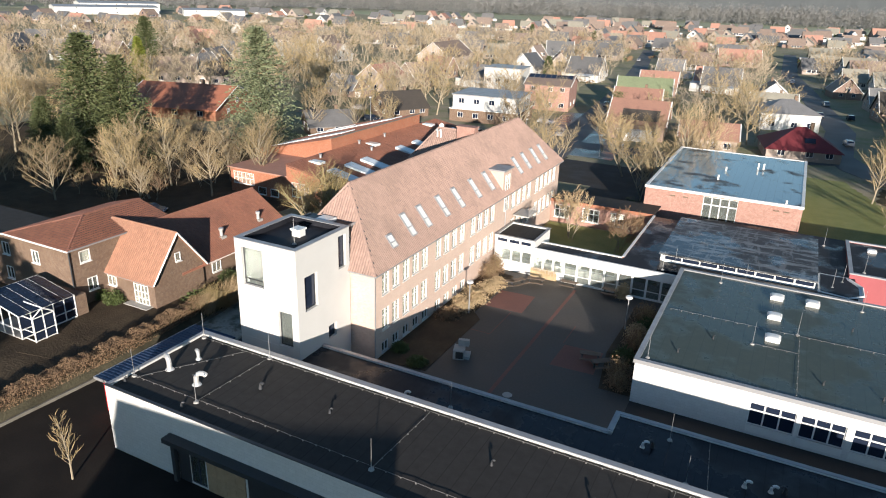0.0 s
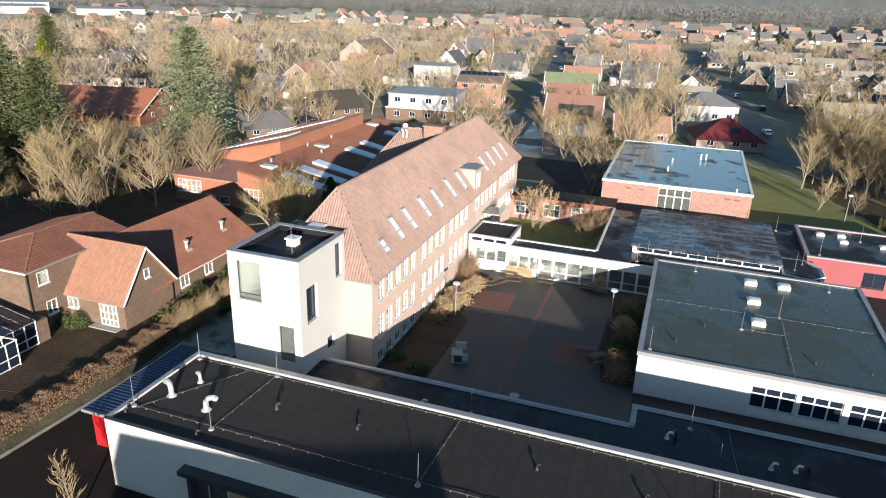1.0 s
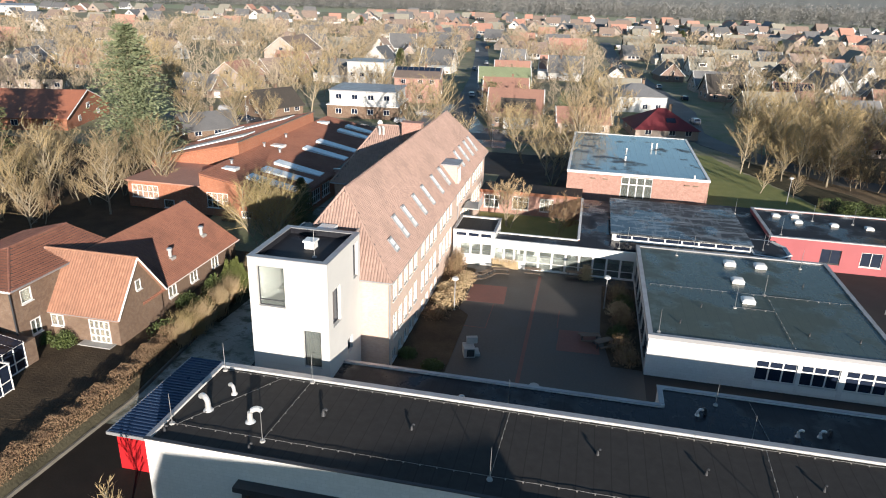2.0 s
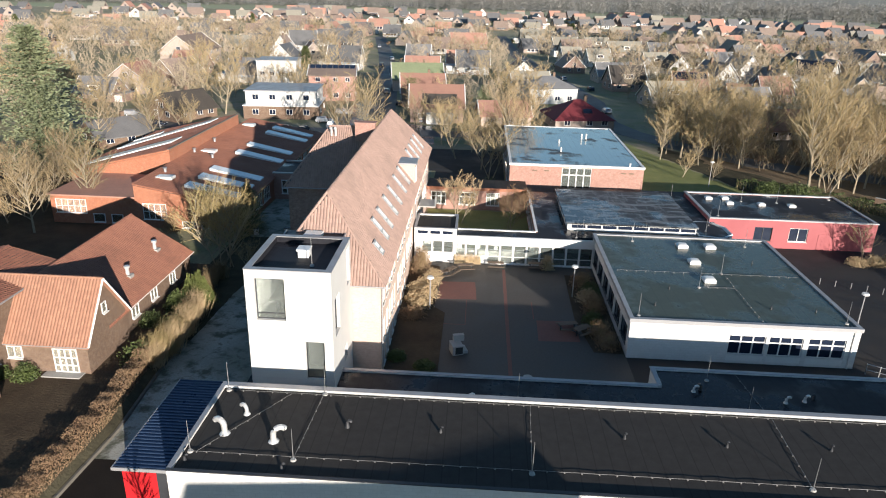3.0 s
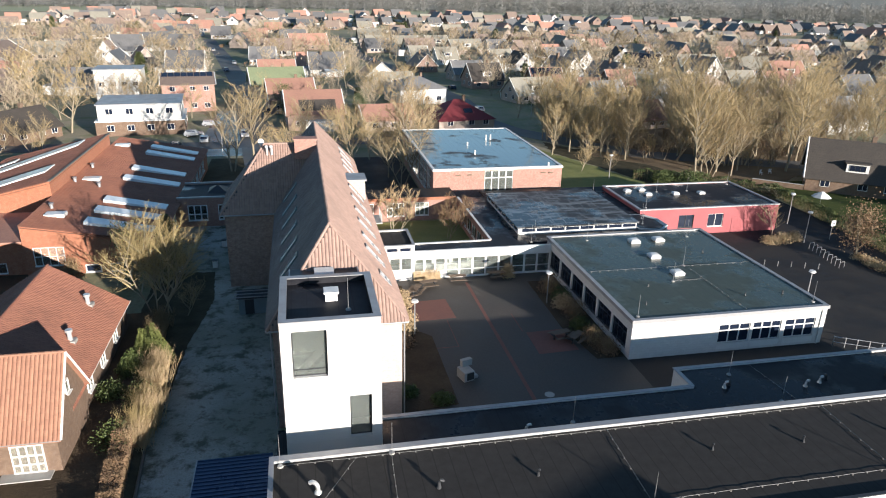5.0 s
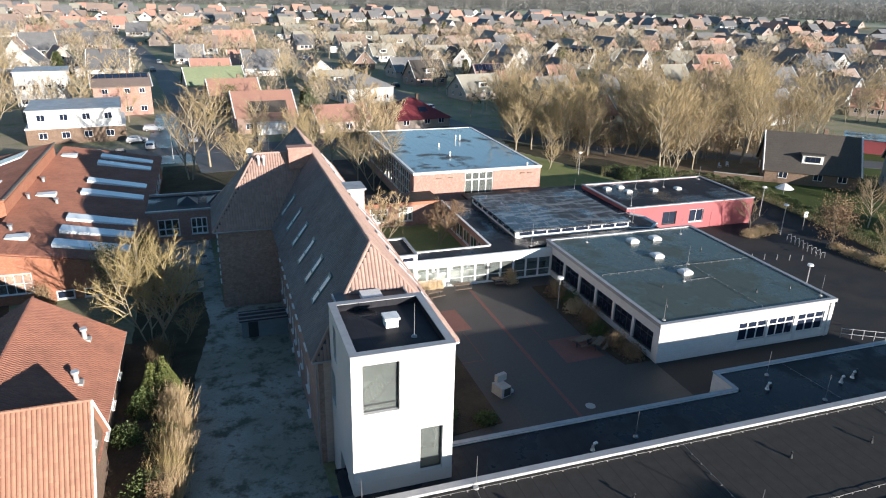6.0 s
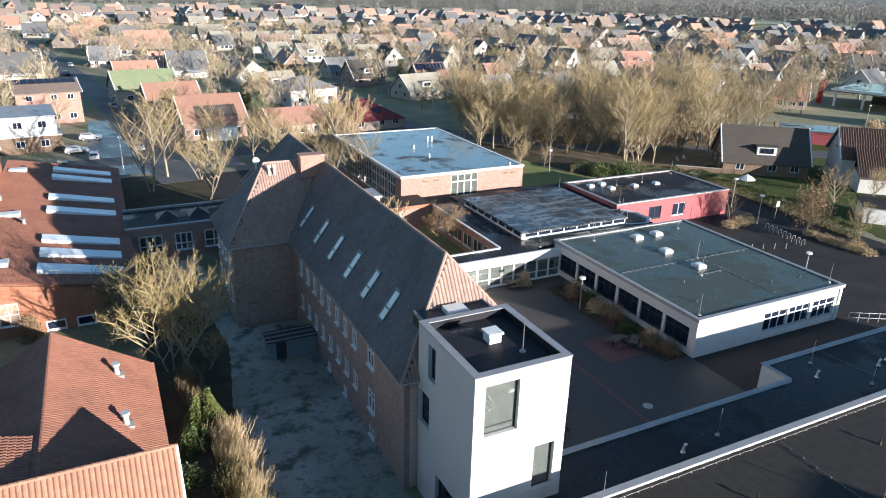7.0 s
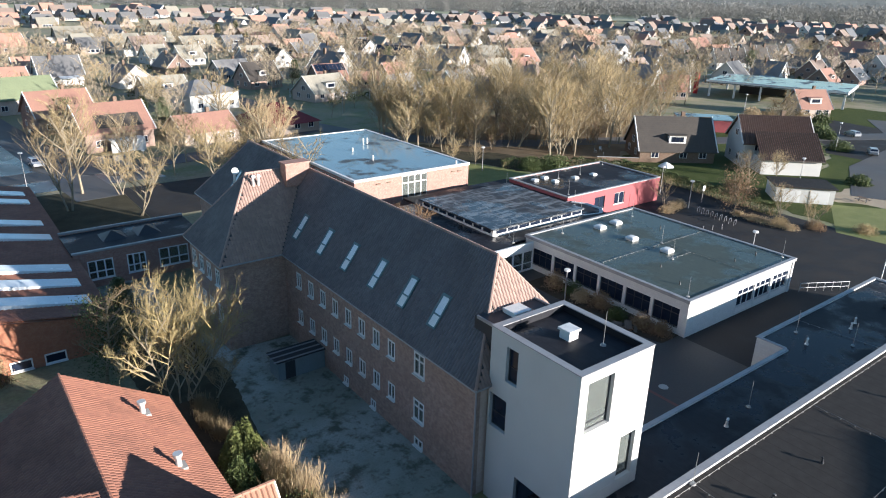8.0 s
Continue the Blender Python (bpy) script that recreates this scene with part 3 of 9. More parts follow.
def make_rod():
    rod = thing("lightning_rod", (0, 0, 0), "thin galvanised lightning rod on a round concrete foot", "lightning rod", "lightning rods on the roofs")
    bm = tube(bmesh.new(), ((0, 0, 0), (0, 0, 0.1)), (0.19, 0.15), 12)
    part("foot", bm, "concrete", rod)
    part("rod", tube(bmesh.new(), ((0, 0, 0.1), (0, 0, 1.2), (0, 0, 2.2)), (0.028, 0.024, 0.014), 6), "steel", rod)
    return rod


def make_dome():
    d = thing("roof_dome", (0, 0, 0), "opal acrylic rooflight dome on a white upstand", "rooflight", "rooflights on the flat roofs")
    part("upstand", boxes((-0.58, 0.58, -0.58, 0.58, 0, 0.26)), "white", d)
    bm = bmesh.new()
    n = 8
    g = [[bm.verts.new((-0.64 + 1.28 * i / n, -0.64 + 1.28 * j / n, 0.26 + 0.2 * (max(0, (1 - (2 * i / n - 1) ** 4) * (1 - (2 * j / n - 1) ** 4))) ** 0.6)) for j in range(n + 1)] for i in range(n + 1)]
    for i in range(n):
        for j in range(n):
            bm.faces.new((g[i][j], g[i + 1][j], g[i + 1][j + 1], g[i][j + 1]))
    part("dome", bm, "dome", d)
    return d


def make_vent():
    v = thing("roof_vent", (0, 0, 0), "small dark roof vent pipe with a bent cap", "roof vent", "small roof vents")
    bm = tube(bmesh.new(), ((0, 0, 0), (0, 0, 0.3), (0, 0, 0.42), (0.08, 0, 0.5), (0.2, 0, 0.5), (0.27, 0, 0.42)), (0.16, 0.1, 0.09, 0.09, 0.09, 0.09), 8)
    part("pipe", bm, "anthracite", v)
    return v


def bent_duct(x, y, z, turn, size=1.0):
    d = thing("roof_duct", (x, y, z), "bright metal swan-neck ventilation duct on the dark roof", "ventilation duct", "swan-neck ducts")
    m = pose(x, y, z, 0, 0, turn)
    pts = [(0, 0, 0), (0, 0, 0.55 * size)] + [(0.42 * size - 0.42 * size * math.cos(a), 0, (0.55 + 0.42 * math.sin(a)) * size) for a in [math.radians(q) for q in (25, 50, 75, 100, 125, 145)]]
    bm = tube(bmesh.new(), [m @ Vector(p) for p in pts], 0.19 * size, 12)
    part("pipe", bm, "aluminium", d)
    part("collar", tube(bmesh.new(), [m @ Vector((0, 0, 0)), m @ Vector((0, 0, 0.14))], (0.36 * size, 0.24 * size), 12), "aluminium", d)
    return d

# ---- ground ----
bm = bmesh.new()
poly(bm, [(-3000, -1500, -0.02), (3500, -1500, -0.02), (3500, 4200, -0.02), (-3000, 4200, -0.02)])
solid("ground", bm, "ground", "winter grass and bare earth reaching to the horizon", "ground", kind="structure")


def ragged(pts, seed, step=0.9, amp=0.45):
    """The outline broken into short uneven pieces."""
    q = random.Random(seed)
    out = []
    for (xa, ya), (xb, yb) in zip(pts, pts[1:] + pts[:1]):
        d = math.dist((xa, ya), (xb, yb))
        n = max(1, int(d / step))
        for i in range(n):
            k = q.gauss(0, amp) if i else 0
            out.append((xa + (xb - xa) * i / n - (yb - ya) / d * k, ya + (yb - ya) * i / n + (xb - xa) / d * k))
    return out


def sheet(name, pts, z, mat, label, category="paving", kind="structure"):
    bm = slab([p for p in pts], -0.015, z)
    return solid(name, bm, mat, label, category, kind=kind)


sheet("courtyard", [(-30.2, 41), (-8.4, 41), (-8.4, 72), (-30.2, 72)], 0.02, "court", "dark grey-brown paved school courtyard, partly in shade")
sheet("pavement", [(-30.2, 96), (-30.2, 116), (-40.5, 116), (-40.5, 134), (-17.9, 134), (-17.9, 97)], 0.012, "asphalt", "dark asphalt yard beside the school", "pavement")
# dark earth colour replaces the shadow lying on this ground
sheet("lawn_north", [(-40.6, 103.1), (-40.6, 136), (-54, 136), (-54, 103.1)], 0.012, "verge", "ground with bare trees behind the link, shadow darkened into its colour", "ground")
sheet("pavement_east", [(-8.4, 44), (40, 44), (40, 98), (8, 98), (8, 82), (11.8, 73), (11.8, 50.9), (-8.4, 50.9)], 0.012, "asphalt", "dark damp asphalt parking and bicycle yard", "pavement")
sheet("yard", [(-48.7, 33), (-39.5, 33), (-39.5, 73), (-45.3, 73.4), (-46.5, 95), (-53.6, 95), (-53.6, 78), (-51, 66), (-50.3, 57), (-49.2, 47), (-48.4, 36)], 0.016, "yard", "pale worn gravel yard behind the school", "yard")
sheet("driveway", [(-49.9, 5), (20, 5), (20, 26), (-39.6, 26), (-39.6, 33), (-48.7, 33), (-49.2, 23)], 0.012, "driveway", "asphalt driveway with deep shade darkened into its colour", "driveway")
sheet("lawn", ragged([(2.8, 96.2), (27, 96.2), (24, 105), (21.5, 113), (17.5, 124), (14, 134), (10, 146), (2.8, 146)], 11, 1.1, 0.3), 0.02, "lawn", "sunlit green lawn beside the gymnasium", "lawn")
# ivy and litter, the wood's shade mixed into their dark colour
sheet("wood_edge", ragged([(27.3, 96.2), (40, 96.2), (44, 104), (36, 113), (28, 124), (20, 138), (16, 144), (14.5, 134), (18, 124), (22, 113), (24.5, 105)], 12, 1.1, 0.3), 0.018, "verge", "ivy and leaf litter at the edge of the wood, darkened for shade", "ground")
sheet("inner_lawn", [(-29.8, 78), (-15.2, 75.2), (-15.2, 93), (-29.8, 93)], 0.02, "lawn", "patchy winter lawn in the inner court", "lawn")
sheet("worn_ground", ragged([(54.5, 66), (59, 68), (78, 66), (92, 60), (92, 50), (72, 52), (57.4, 58.4)], 7, 1.2, 0.5), 0.018, "sand", "worn sandy ground beside the garage", "ground")
sheet("lawn_east", [(44, 40), (75, 40), (72, 51.8), (57.2, 58.2), (52, 64.7), (38, 57.5), (39, 50)], 0.02, "lawn", "green lawn behind the parking yard", "lawn")
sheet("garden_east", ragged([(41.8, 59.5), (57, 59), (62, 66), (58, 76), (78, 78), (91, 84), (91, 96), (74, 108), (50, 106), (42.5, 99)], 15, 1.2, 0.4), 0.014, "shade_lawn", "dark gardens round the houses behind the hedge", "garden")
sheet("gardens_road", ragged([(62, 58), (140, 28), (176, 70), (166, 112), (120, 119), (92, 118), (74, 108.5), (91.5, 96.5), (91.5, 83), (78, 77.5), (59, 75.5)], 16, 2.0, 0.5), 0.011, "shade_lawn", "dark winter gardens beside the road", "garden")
sheet("lawn_house", [(41.5, 79), (47, 76), (66, 84), (54, 89), (43, 95)], 0.02, "shade_lawn", "back garden lawn, shade darkened into its colour", "lawn")

sheet("wood_floor_east", ragged([(24, 128), (36, 110), (44, 104), (60, 112), (84, 118), (88, 146), (70, 158), (24, 156), (20, 146)], 9, 2.0, 0.8), 0.026, "litter", "brown leaf litter under the trees", "ground")
# litter sheet in dark soil colour, deepening the shade under the trees
sheet("wood_floor", [(-78, 62), (-66, 66.5), (-66, 78), (-70, 96), (-90, 110), (-160, 118), (-160, 62)], 0.014, "soil", "leaf litter under the bare trees, darkened for shade", "ground")
sheet("verge", ragged([(-53.8, 50), (-48.6, 50), (-48.2, 60), (-46.8, 70), (-47.5, 78), (-53.8, 78)], 3, 0.4, 0.05), 0.02, "verge", "dark overgrown verge beside the yard", "ground")

# red panels and the red line in the courtyard
for x0, x1, y0, y1 in ((-26.4, -22.2, 61.6, 66.4), (-16.2, -12.2, 53.2, 57.7)):
    solid("red_paving", slab([(x0, y0), (x1, y0 + 0.2), (x1 - 0.2, y1), (x0 + 0.1, y1 - 0.2)], 0.0, 0.026), "court_red", "faded red paved panel in the courtyard", "paving", "red paved panels", "structure")
solid("red_paving", slab([(-19.25, 44), (-18.9, 44), (-18.9, 70.5), (-19.25, 70.5)], 0.0, 0.026), "court_red", "faded red line across the courtyard", "paving", kind="structure")
for x, y, x2, y2 in ((-23.3, 55.8, -23.22, 61.5), (-27, 55.8, -23.3, 55.9), (-16.4, 57.8, -16.3, 61.8)):
    solid("red_paving", slab([(x, y), (x2, y), (x2, y2), (x, y2)], 0.0, 0.024), "court_red", "thin red line across the courtyard", "paving", kind="structure")
bm = tube(bmesh.new(), ((-17.6, 46.6, 0.0), (-17.6, 46.6, 0.04)), 0.42, 16)
solid("manhole_cover", bm, "concrete", "round concrete manhole cover in the courtyard paving", "manhole cover")

# planted strips
bed = [(-30.1, 46.0), (-25.4, 46.5), (-25.4, 58.2), (-26.6, 59.5), (-26.6, 70.5), (-30.1, 71.5)]
solid("flower_bed", slab(bed, 0.0, 0.07), "soil", "dark planted bed along the school wall", "flower bed", kind="structure")
solid("flower_bed", slab([(-11.2, 51.5), (-8.45, 51.5), (-8.45, 69.5), (-12.0, 69.5), (-12.2, 58)], 0.0, 0.07), "soil", "dark planted bed along the pavilion", "flower bed", kind="structure")

# raised gardens on the west side with their retaining wall
solid("garden", slab([(-51.0, 5), (-50.1, 23), (-49.5, 36), (-50.3, 47), (-51.2, 66), (-66, 66), (-120, 62), (-140, 5)], 0.0, 0.95), "soil", "brown raised garden ground behind the hedge", "garden", kind="structure")
solid("garden_path", slab([(-57, 30), (-52.2, 31), (-51.2, 41), (-54, 42.2), (-63, 42.6), (-63, 37), (-58, 37)], 0.9, 0.97), "soil", "brown earthen forecourt of the house", "path", kind="structure")
KERB = [(-49.9, 5), (-49.1, 23), (-48.4, 36), (-49.2, 47), (-50.2, 58)]
EDGE = [(-51.0, 5), (-50.1, 23), (-49.5, 36), (-50.3, 47), (-50.9, 58)]
bm = bmesh.new()
for (xa, ya), (xb, yb), (xc, yc), (xd, yd) in zip(KERB, KERB[1:], EDGE[1:], EDGE):
    poly(bm, [(xa - 0.05, ya, 0.24), (xb - 0.05, yb, 0.24), (xc - 0.04, yc, 0.96), (xd - 0.04, yd, 0.96)])
solid("bank", bm, "verge", "low earth bank between kerb and hedge", "ground", kind="structure")
rw = thing("kerb_wall", (-48.8, 20, 0), "low pale concrete kerb along the driveway", "kerb", kind="structure")
for (xa, ya), (xb, yb) in zip(KERB, KERB[1:4]):
    n = max(1, round((yb - ya) / 1.0))
    for i in range(n):
        x0, y0 = xa + (xb - xa) * i / n, ya + (yb - ya) * i / n
        x1, y1 = xa + (xb - xa) * (i + 0.985) / n, ya + (yb - ya) * (i + 0.985) / n
        part("kerb", slab([(x0, y0), (x0 + 0.16, y0), (x1 + 0.16, y1), (x1, y1)], 0.0, 0.26 + 0.012 * ((i * 7) % 3)), "kerb", rw)

# ---- front building ----
FX0, FX1, FY0, FY1, FZ = -39.6, 15.0, 26.05, 35.3, 5.3
fb = thing("front_building", (-12, 30, 0), "long low white school building with a dark flat roof", "building")
bm = wall(bmesh.new(), "x", FY0, -1, FX0, FX1, 0, FZ - 0.06, [(-32.0, -30.6, 0.05, 2.6)], 0.16)
part("wall", bm, "block", fb, "white block wall of the entrance side")
part("wall", wall(bmesh.new(), "x", FY1, 1, FX0, FX1, 0, FZ - 0.06, (), 0.4), "block", fb)
part("wall", wall(bmesh.new(), "y", FX0, -1, FY0 + 0.16, FY1 - 0.4, 0, FZ - 0.06, (), 0.22), "block", fb)
part("wall", wall(bmesh.new(), "y", FX1, 1, FY0 + 0.16, FY1 - 0.4, 0, FZ - 0.06, (), 0.4), "block", fb)
part("roof", boxes((FX0 + 0.22, FX1 - 0.4, FY0 + 0.16, FY1 - 0.4, FZ - 0.5, FZ - 0.22)), "roof_front", fb, "dark bitumen roof with seams")
part("capping", boxes((FX0 - 0.05, FX1 + 0.05, FY1 - 0.42, FY1 + 0.05, FZ - 0.06, FZ), (FX0 - 0.05, FX0 + 0.24, FY0 + 0.18, FY1 - 0.42, FZ - 0.06, FZ), (FX1 - 0.42, FX1 + 0.05, FY0 + 0.18, FY1 - 0.42, FZ - 0.06, FZ)), "capping", fb, "light metal parapet capping")
part("capping", boxes((FX0 - 0.05, FX1 + 0.05, FY0 - 0.05, FY0 + 0.18, FZ - 0.06, FZ)), "anthracite", fb, "thin dark roof edge")
# entrance porch
part("canopy", boxes((-33.6, FX1, FY0 - 0.75, FY0, 3.1, 3.45)), "anthracite", fb, "dark entrance canopy")
part("post", boxes((-33.2, -32.9, FY0 - 0.45, FY0 - 0.15, 0, 3.1)), "anthracite", fb)
part("panel", boxes((-33.0, -32.0, FY0 - 0.06, FY0, 0, 3.1)), "anthracite", fb)
window(fb, 1.4, 2.5, wpose(-31.3, FY0, 0.05, "S"), 2, 1, "anthracite", name="door", sill=False)
for i in range(4):
    for j in range(2):
        part("door_panel", boxes((-30.4 + i * 0.82, -29.6 + i * 0.82, FY0 - 0.09, FY0 - 0.003, 0.05 + j * 1.3, 1.33 + j * 1.3)), "wood", fb, "pale wooden panel")
part("panel", boxes((-26.9, 4.0, FY0 - 0.06, FY0 - 0.002, 0, 3.1)), "anthracite", fb)
RZ = FZ - 0.22
for y in (27.95, 34.55):
    wire([(-39.0, y, RZ + 0.09), (14.2, y, RZ + 0.09)], fb)
for x in (-32.75, -18.8, -2.95, 10.8):
    wire([(x, 27.95, RZ + 0.09), (x + 0.3, 34.55, RZ + 0.09)], fb)
wire([(-38.6, 27.95, RZ + 0.09), (-34.6, 34.5, RZ + 0.09)], fb)
rod = make_rod()
rod.matrix_basis = pose(-18.8, 27.75, RZ)
for x, y, z in ((-32.75, 27.75, RZ), (-2.95, 27.75, RZ), (-39.0, 28.0, RZ), (10.8, 27.75, RZ), (-39.0, 34.6, RZ), (-32.4, 34.7, RZ)):
    copy_thing(rod, pose(x, y, z))
bent_duct(-34.4, 29.4, RZ, 25, 0.95)
bent_duct(-37.6, 29.9, RZ, 155, 0.95)
bent_duct(-36.9, 32.0, RZ, 150, 0.65)
vent = make_vent()
vent.matrix_basis = pose(-30.2, 31.2, RZ)
for x, y in ((-24.3, 31.2), (-12.8, 31.6), (-6.6, 31.3), (-0.2, 31.5), (5.5, 31.3), (-33.2, 26.9), (-39.0, 27.2)):
    copy_thing(vent, pose(x, y, RZ, 0, 0, 40) @ Matrix.Scale(0.7, 4))

# tall block south of the entrance, which throws its shadow over the roof
blk = thing("school_block", (3, -20, 0), "tall plain flat-roofed school block behind the viewpoint", "building")
cx, cy, ch = -19.3 + 0.54 * 42, 31.8 - 42, RZ + 0.205 * 42
ux, uy = -0.895, -0.446
pts = [(cx, cy), (cx + ux * 19.7, cy + uy * 19.7), (cx + ux * 19.7 + 6, cy + uy * 19.7 - 13), (cx + 6, cy - 13)]
part("wall", slab(pts, 0, ch - 0.3), "brick_school", blk)
part("roof", slab(pts, ch - 0.3, ch), "roof_front", blk, "dark flat roof")

# ---- corridor with its wet flat roof ----
CZ = 3.1
co = thing("corridor", (-10, 39, 0), "low flat-roofed corridor along the courtyard with a wet dark roof", "building")
part("wall", wall(bmesh.new(), "x", 41.5, 1, -32.4, -8.1, 0, CZ - 0.05, (), 0.3), "block", co)
part("wall", wall(bmesh.new(), "y", -8.1, -1, 41.5, 43.8, 0, CZ - 0.05, (), 0.3), "block", co, "white end wall")
part("wall", wall(bmesh.new(), "x", 44.1, 1, -8.1, 16.0, 0, CZ - 0.05, (), 0.3), "block", co)
part("wall", wall(bmesh.new(), "y", 16.0, 1, 35.4, 43.8, 0, CZ - 0.05, (), 0.3), "block", co)
bm = boxes((-39.4, -8.0, FY1 + 0.01, 41.2, CZ - 0.35, CZ - 0.14))
box(bm, -7.8, 15.7, FY1 + 0.01, 43.8, CZ - 0.35, CZ - 0.145)
box(bm, -8.0, -7.8, FY1 + 0.01, 41.2, CZ - 0.35, CZ - 0.143)
part("roof", bm, "roof_corr", co, "wet bitumen roof")
part("capping", boxes((-32.6, -8.1, 41.25, 41.6, CZ - 0.05, CZ), (-8.2, -7.85, 41.6, 44.2, CZ - 0.05, CZ), (-7.85, 16.1, 43.85, 44.2, CZ - 0.05, CZ), (15.75, 16.1, FY1 + 0.02, 43.85, CZ - 0.05, CZ)), "capping", co)
part("wall", boxes((-39.6, -38.72, FY1 + 0.01, 38.4, 0, CZ)), "anthracite", co, "dark low wall beside the tower")
for x, y in ((-5.0, 41.2), (3.2, 40.6), (8.5, 40.2)):
    copy_thing(vent, pose(x, y, CZ - 0.14, 0, 0, 200))
for x, y in ((-22.6, 38.2), (-5.6, 40.9), (0.9, 40.0), (2.4, 40.3)):
    bent_duct(x, y, CZ - 0.14, 20, 0.5)
for x, y in ((-19.0, 38.6), (-2.4, 38.4), (-4.1, 42.6), (11.0, 38.5)):
    copy_thing(rod, pose(x, y, CZ - 0.14))
wire([(-0.9, 36.0, CZ - 0.06), (-1.6, 43.7, CZ - 0.06)], co)

# ---- stair tower ----
TX0, TX1, TY0, TY1, TZ = -38.72, -32.55, 38.4, 45.55, 12.55
tw = thing("stair_tower", (-35.6, 42, 0), "white rendered stair tower with a dark flat roof and deep windows", "tower")
S = [(-38.05, -35.9, 8.62, 11.85), (-34.6, -33.2, 3.9, 7.0)]
E_ = [(39.35, 41.0, 6.95, 9.95), (43.95, 45.05, 9.05, 12.0), (42.3, 43.45, 3.15, 4.4)]
W_ = [(43.15, 44.15, 9.35, 11.72), (43.9, 45.4, 5.62, 8.0), (40.3, 42.8, 0.6, 3.2)]
part("wall", wall(bmesh.new(), "x", TY0, -1, TX0, TX1, 0, TZ - 0.06, S, 0.42), "render", tw)
part("wall", wall(bmesh.new(), "y", TX1, 1, TY0 + 0.42, TY1, 0, TZ - 0.06, E_, 0.42), "render", tw)
part("wall", wall(bmesh.new(), "y", TX0, -1, TY0 + 0.42, TY1, 0, TZ - 0.06, W_, 0.42), "render", tw)
part("wall", wall(bmesh.new(), "x", TY1, 1, TX0 + 0.42, TX1 - 0.42, 0, TZ - 0.06, (), 0.42), "render", tw)
part("capping", parapet(TX0 - 0.04, TX1 + 0.04, TY0 - 0.04, TY1 + 0.04, TZ - 0.06, TZ, 0.48), "capping", tw)
part("roof", boxes((TX0 + 0.42, TX1 - 0.42, TY0 + 0.42, TY1 - 0.42, TZ - 0.9, TZ - 0.5)), "roof_corr", tw)
part("parapet_lining", boxes((TX0 + 0.421, TX1 - 0.421, TY1 - 0.435, TY1 - 0.421, TZ - 0.5, TZ - 0.07), (TX0 + 0.421, TX0 + 0.435, TY0 + 0.421, TY1 - 0.435, TZ - 0.5, TZ - 0.07), (TX1 - 0.435, TX1 - 0.421, TY0 + 0.421, TY1 - 0.435, TZ - 0.5, TZ - 0.07), (TX0 + 0.435, TX1 - 0.435, TY0 + 0.421, TY0 + 0.435, TZ - 0.5, TZ - 0.07)), "roof_corr", tw, "dark roofing turned up behind the parapet")
part("plinth", boxes((TX0 - 0.012, TX0 + 3.9, TY0 - 0.012, TY0, 0, 3.85), (-33.18, TX1 + 0.012, TY0 - 0.012, TY0, 0, 3.85)), "render", tw)
for (a0, a1, z0, z1), side in [(h, "S") for h in S] + [(h, "E") for h in E_] + [(h, "W") for h in W_]:
    c = {"S": ((a0 + a1) / 2, TY0), "E": (TX1, (a0 + a1) / 2), "W": (TX0, (a0 + a1) / 2)}[side]
    window(tw, a1 - a0, z1 - z0, wpose(*c, z0, side, 0.3), 1, [0.14] if side == "S" and z0 > 8 else [0.42] if side == "W" and z0 > 5 else 1, "anthracite", sill=False, pane="solar" if side == "W" or side == "E" else "pane")
# added dark sheet so the room behind the door looks unlit
part("partition", boxes((-34.9, -32.98, 40.6, 40.7, 3.83, 7.4)), "dark", tw, "dark backing added behind the door for an unlit interior")
# stairs inside, seen through the large pane
for i in range(12):
    part("step", boxes((-37.9 + i * 0.16, -37.55 + i * 0.16, 40.6, 42.0, 7.0 + i * 0.18, 7.16 + i * 0.18)), "concrete", tw)
part("landing", boxes((TX0 + 0.42, TX1 - 0.42, 42.2, TY1 - 0.42, 8.2, 8.4)), "concrete", tw)
part("landing", boxes((TX0 + 0.42, TX1 - 0.42, TY0 + 0.42, TY1 - 0.42, 3.6, 3.82)), "concrete", tw)
hatch = thing("smoke_hatch", (-35.4, 42.4, TZ - 0.5), "white box-shaped smoke hatch on the tower roof", "roof hatch")
part("box", soft_box(-35.8, -35.0, 42.0, 42.8, TZ - 0.5, TZ + 0.05), "white", hatch)
part("lid", soft_box(-35.9, -34.9, 41.9, 42.9, TZ + 0.05, TZ + 0.2), "dome", hatch)
copy_thing(rod, pose(-34.4, 40.6, TZ - 0.5))

# ---- old school building ----
SX0, SX1, SY0, SY1, SE = -39.55, -30.15, 45.75, 96.2, 8.5
RX, RZ2, RY0, RY1 = -35.1, 15.05, 49.3, 90.8
sc = thing("school_building", (-35, 70, 0), "long red-brown brick school with a steep hipped pantile roof", "school")
east = []
for g in ((47.0, 48.76, 50.6, 52.4, 54.2), (57.1, 58.9, 60.75, 62.6), (65.4, 67.2, 69.0, 70.8), (77.4, 79.2, 81.1, 83.0), (86.0, 87.8, 89.6, 91.4, 93.2)):
    for y in g:
        east.append((y, y + 1.2, 6.0, 8.1))
        east.append((y, y + 1.2, 2.5, 4.6))
for y in (46.9, 48.8, 50.7, 52.6, 54.5, 57.2, 59.2, 61.2, 63.2):
    east.append((y, y + 1.15, 0.25, 1.3))
west = [(y, y + 0.95, 5.9, 7.35) for y in (70.0, 67.7, 65.5, 63.35, 61.2, 59.1, 57.0, 54.9)] + [(y, y + 0.95, 2.4, 3.75) for y in (70.0, 67.7, 65.5, 63.35, 61.2, 59.1, 57.0, 54.9)]
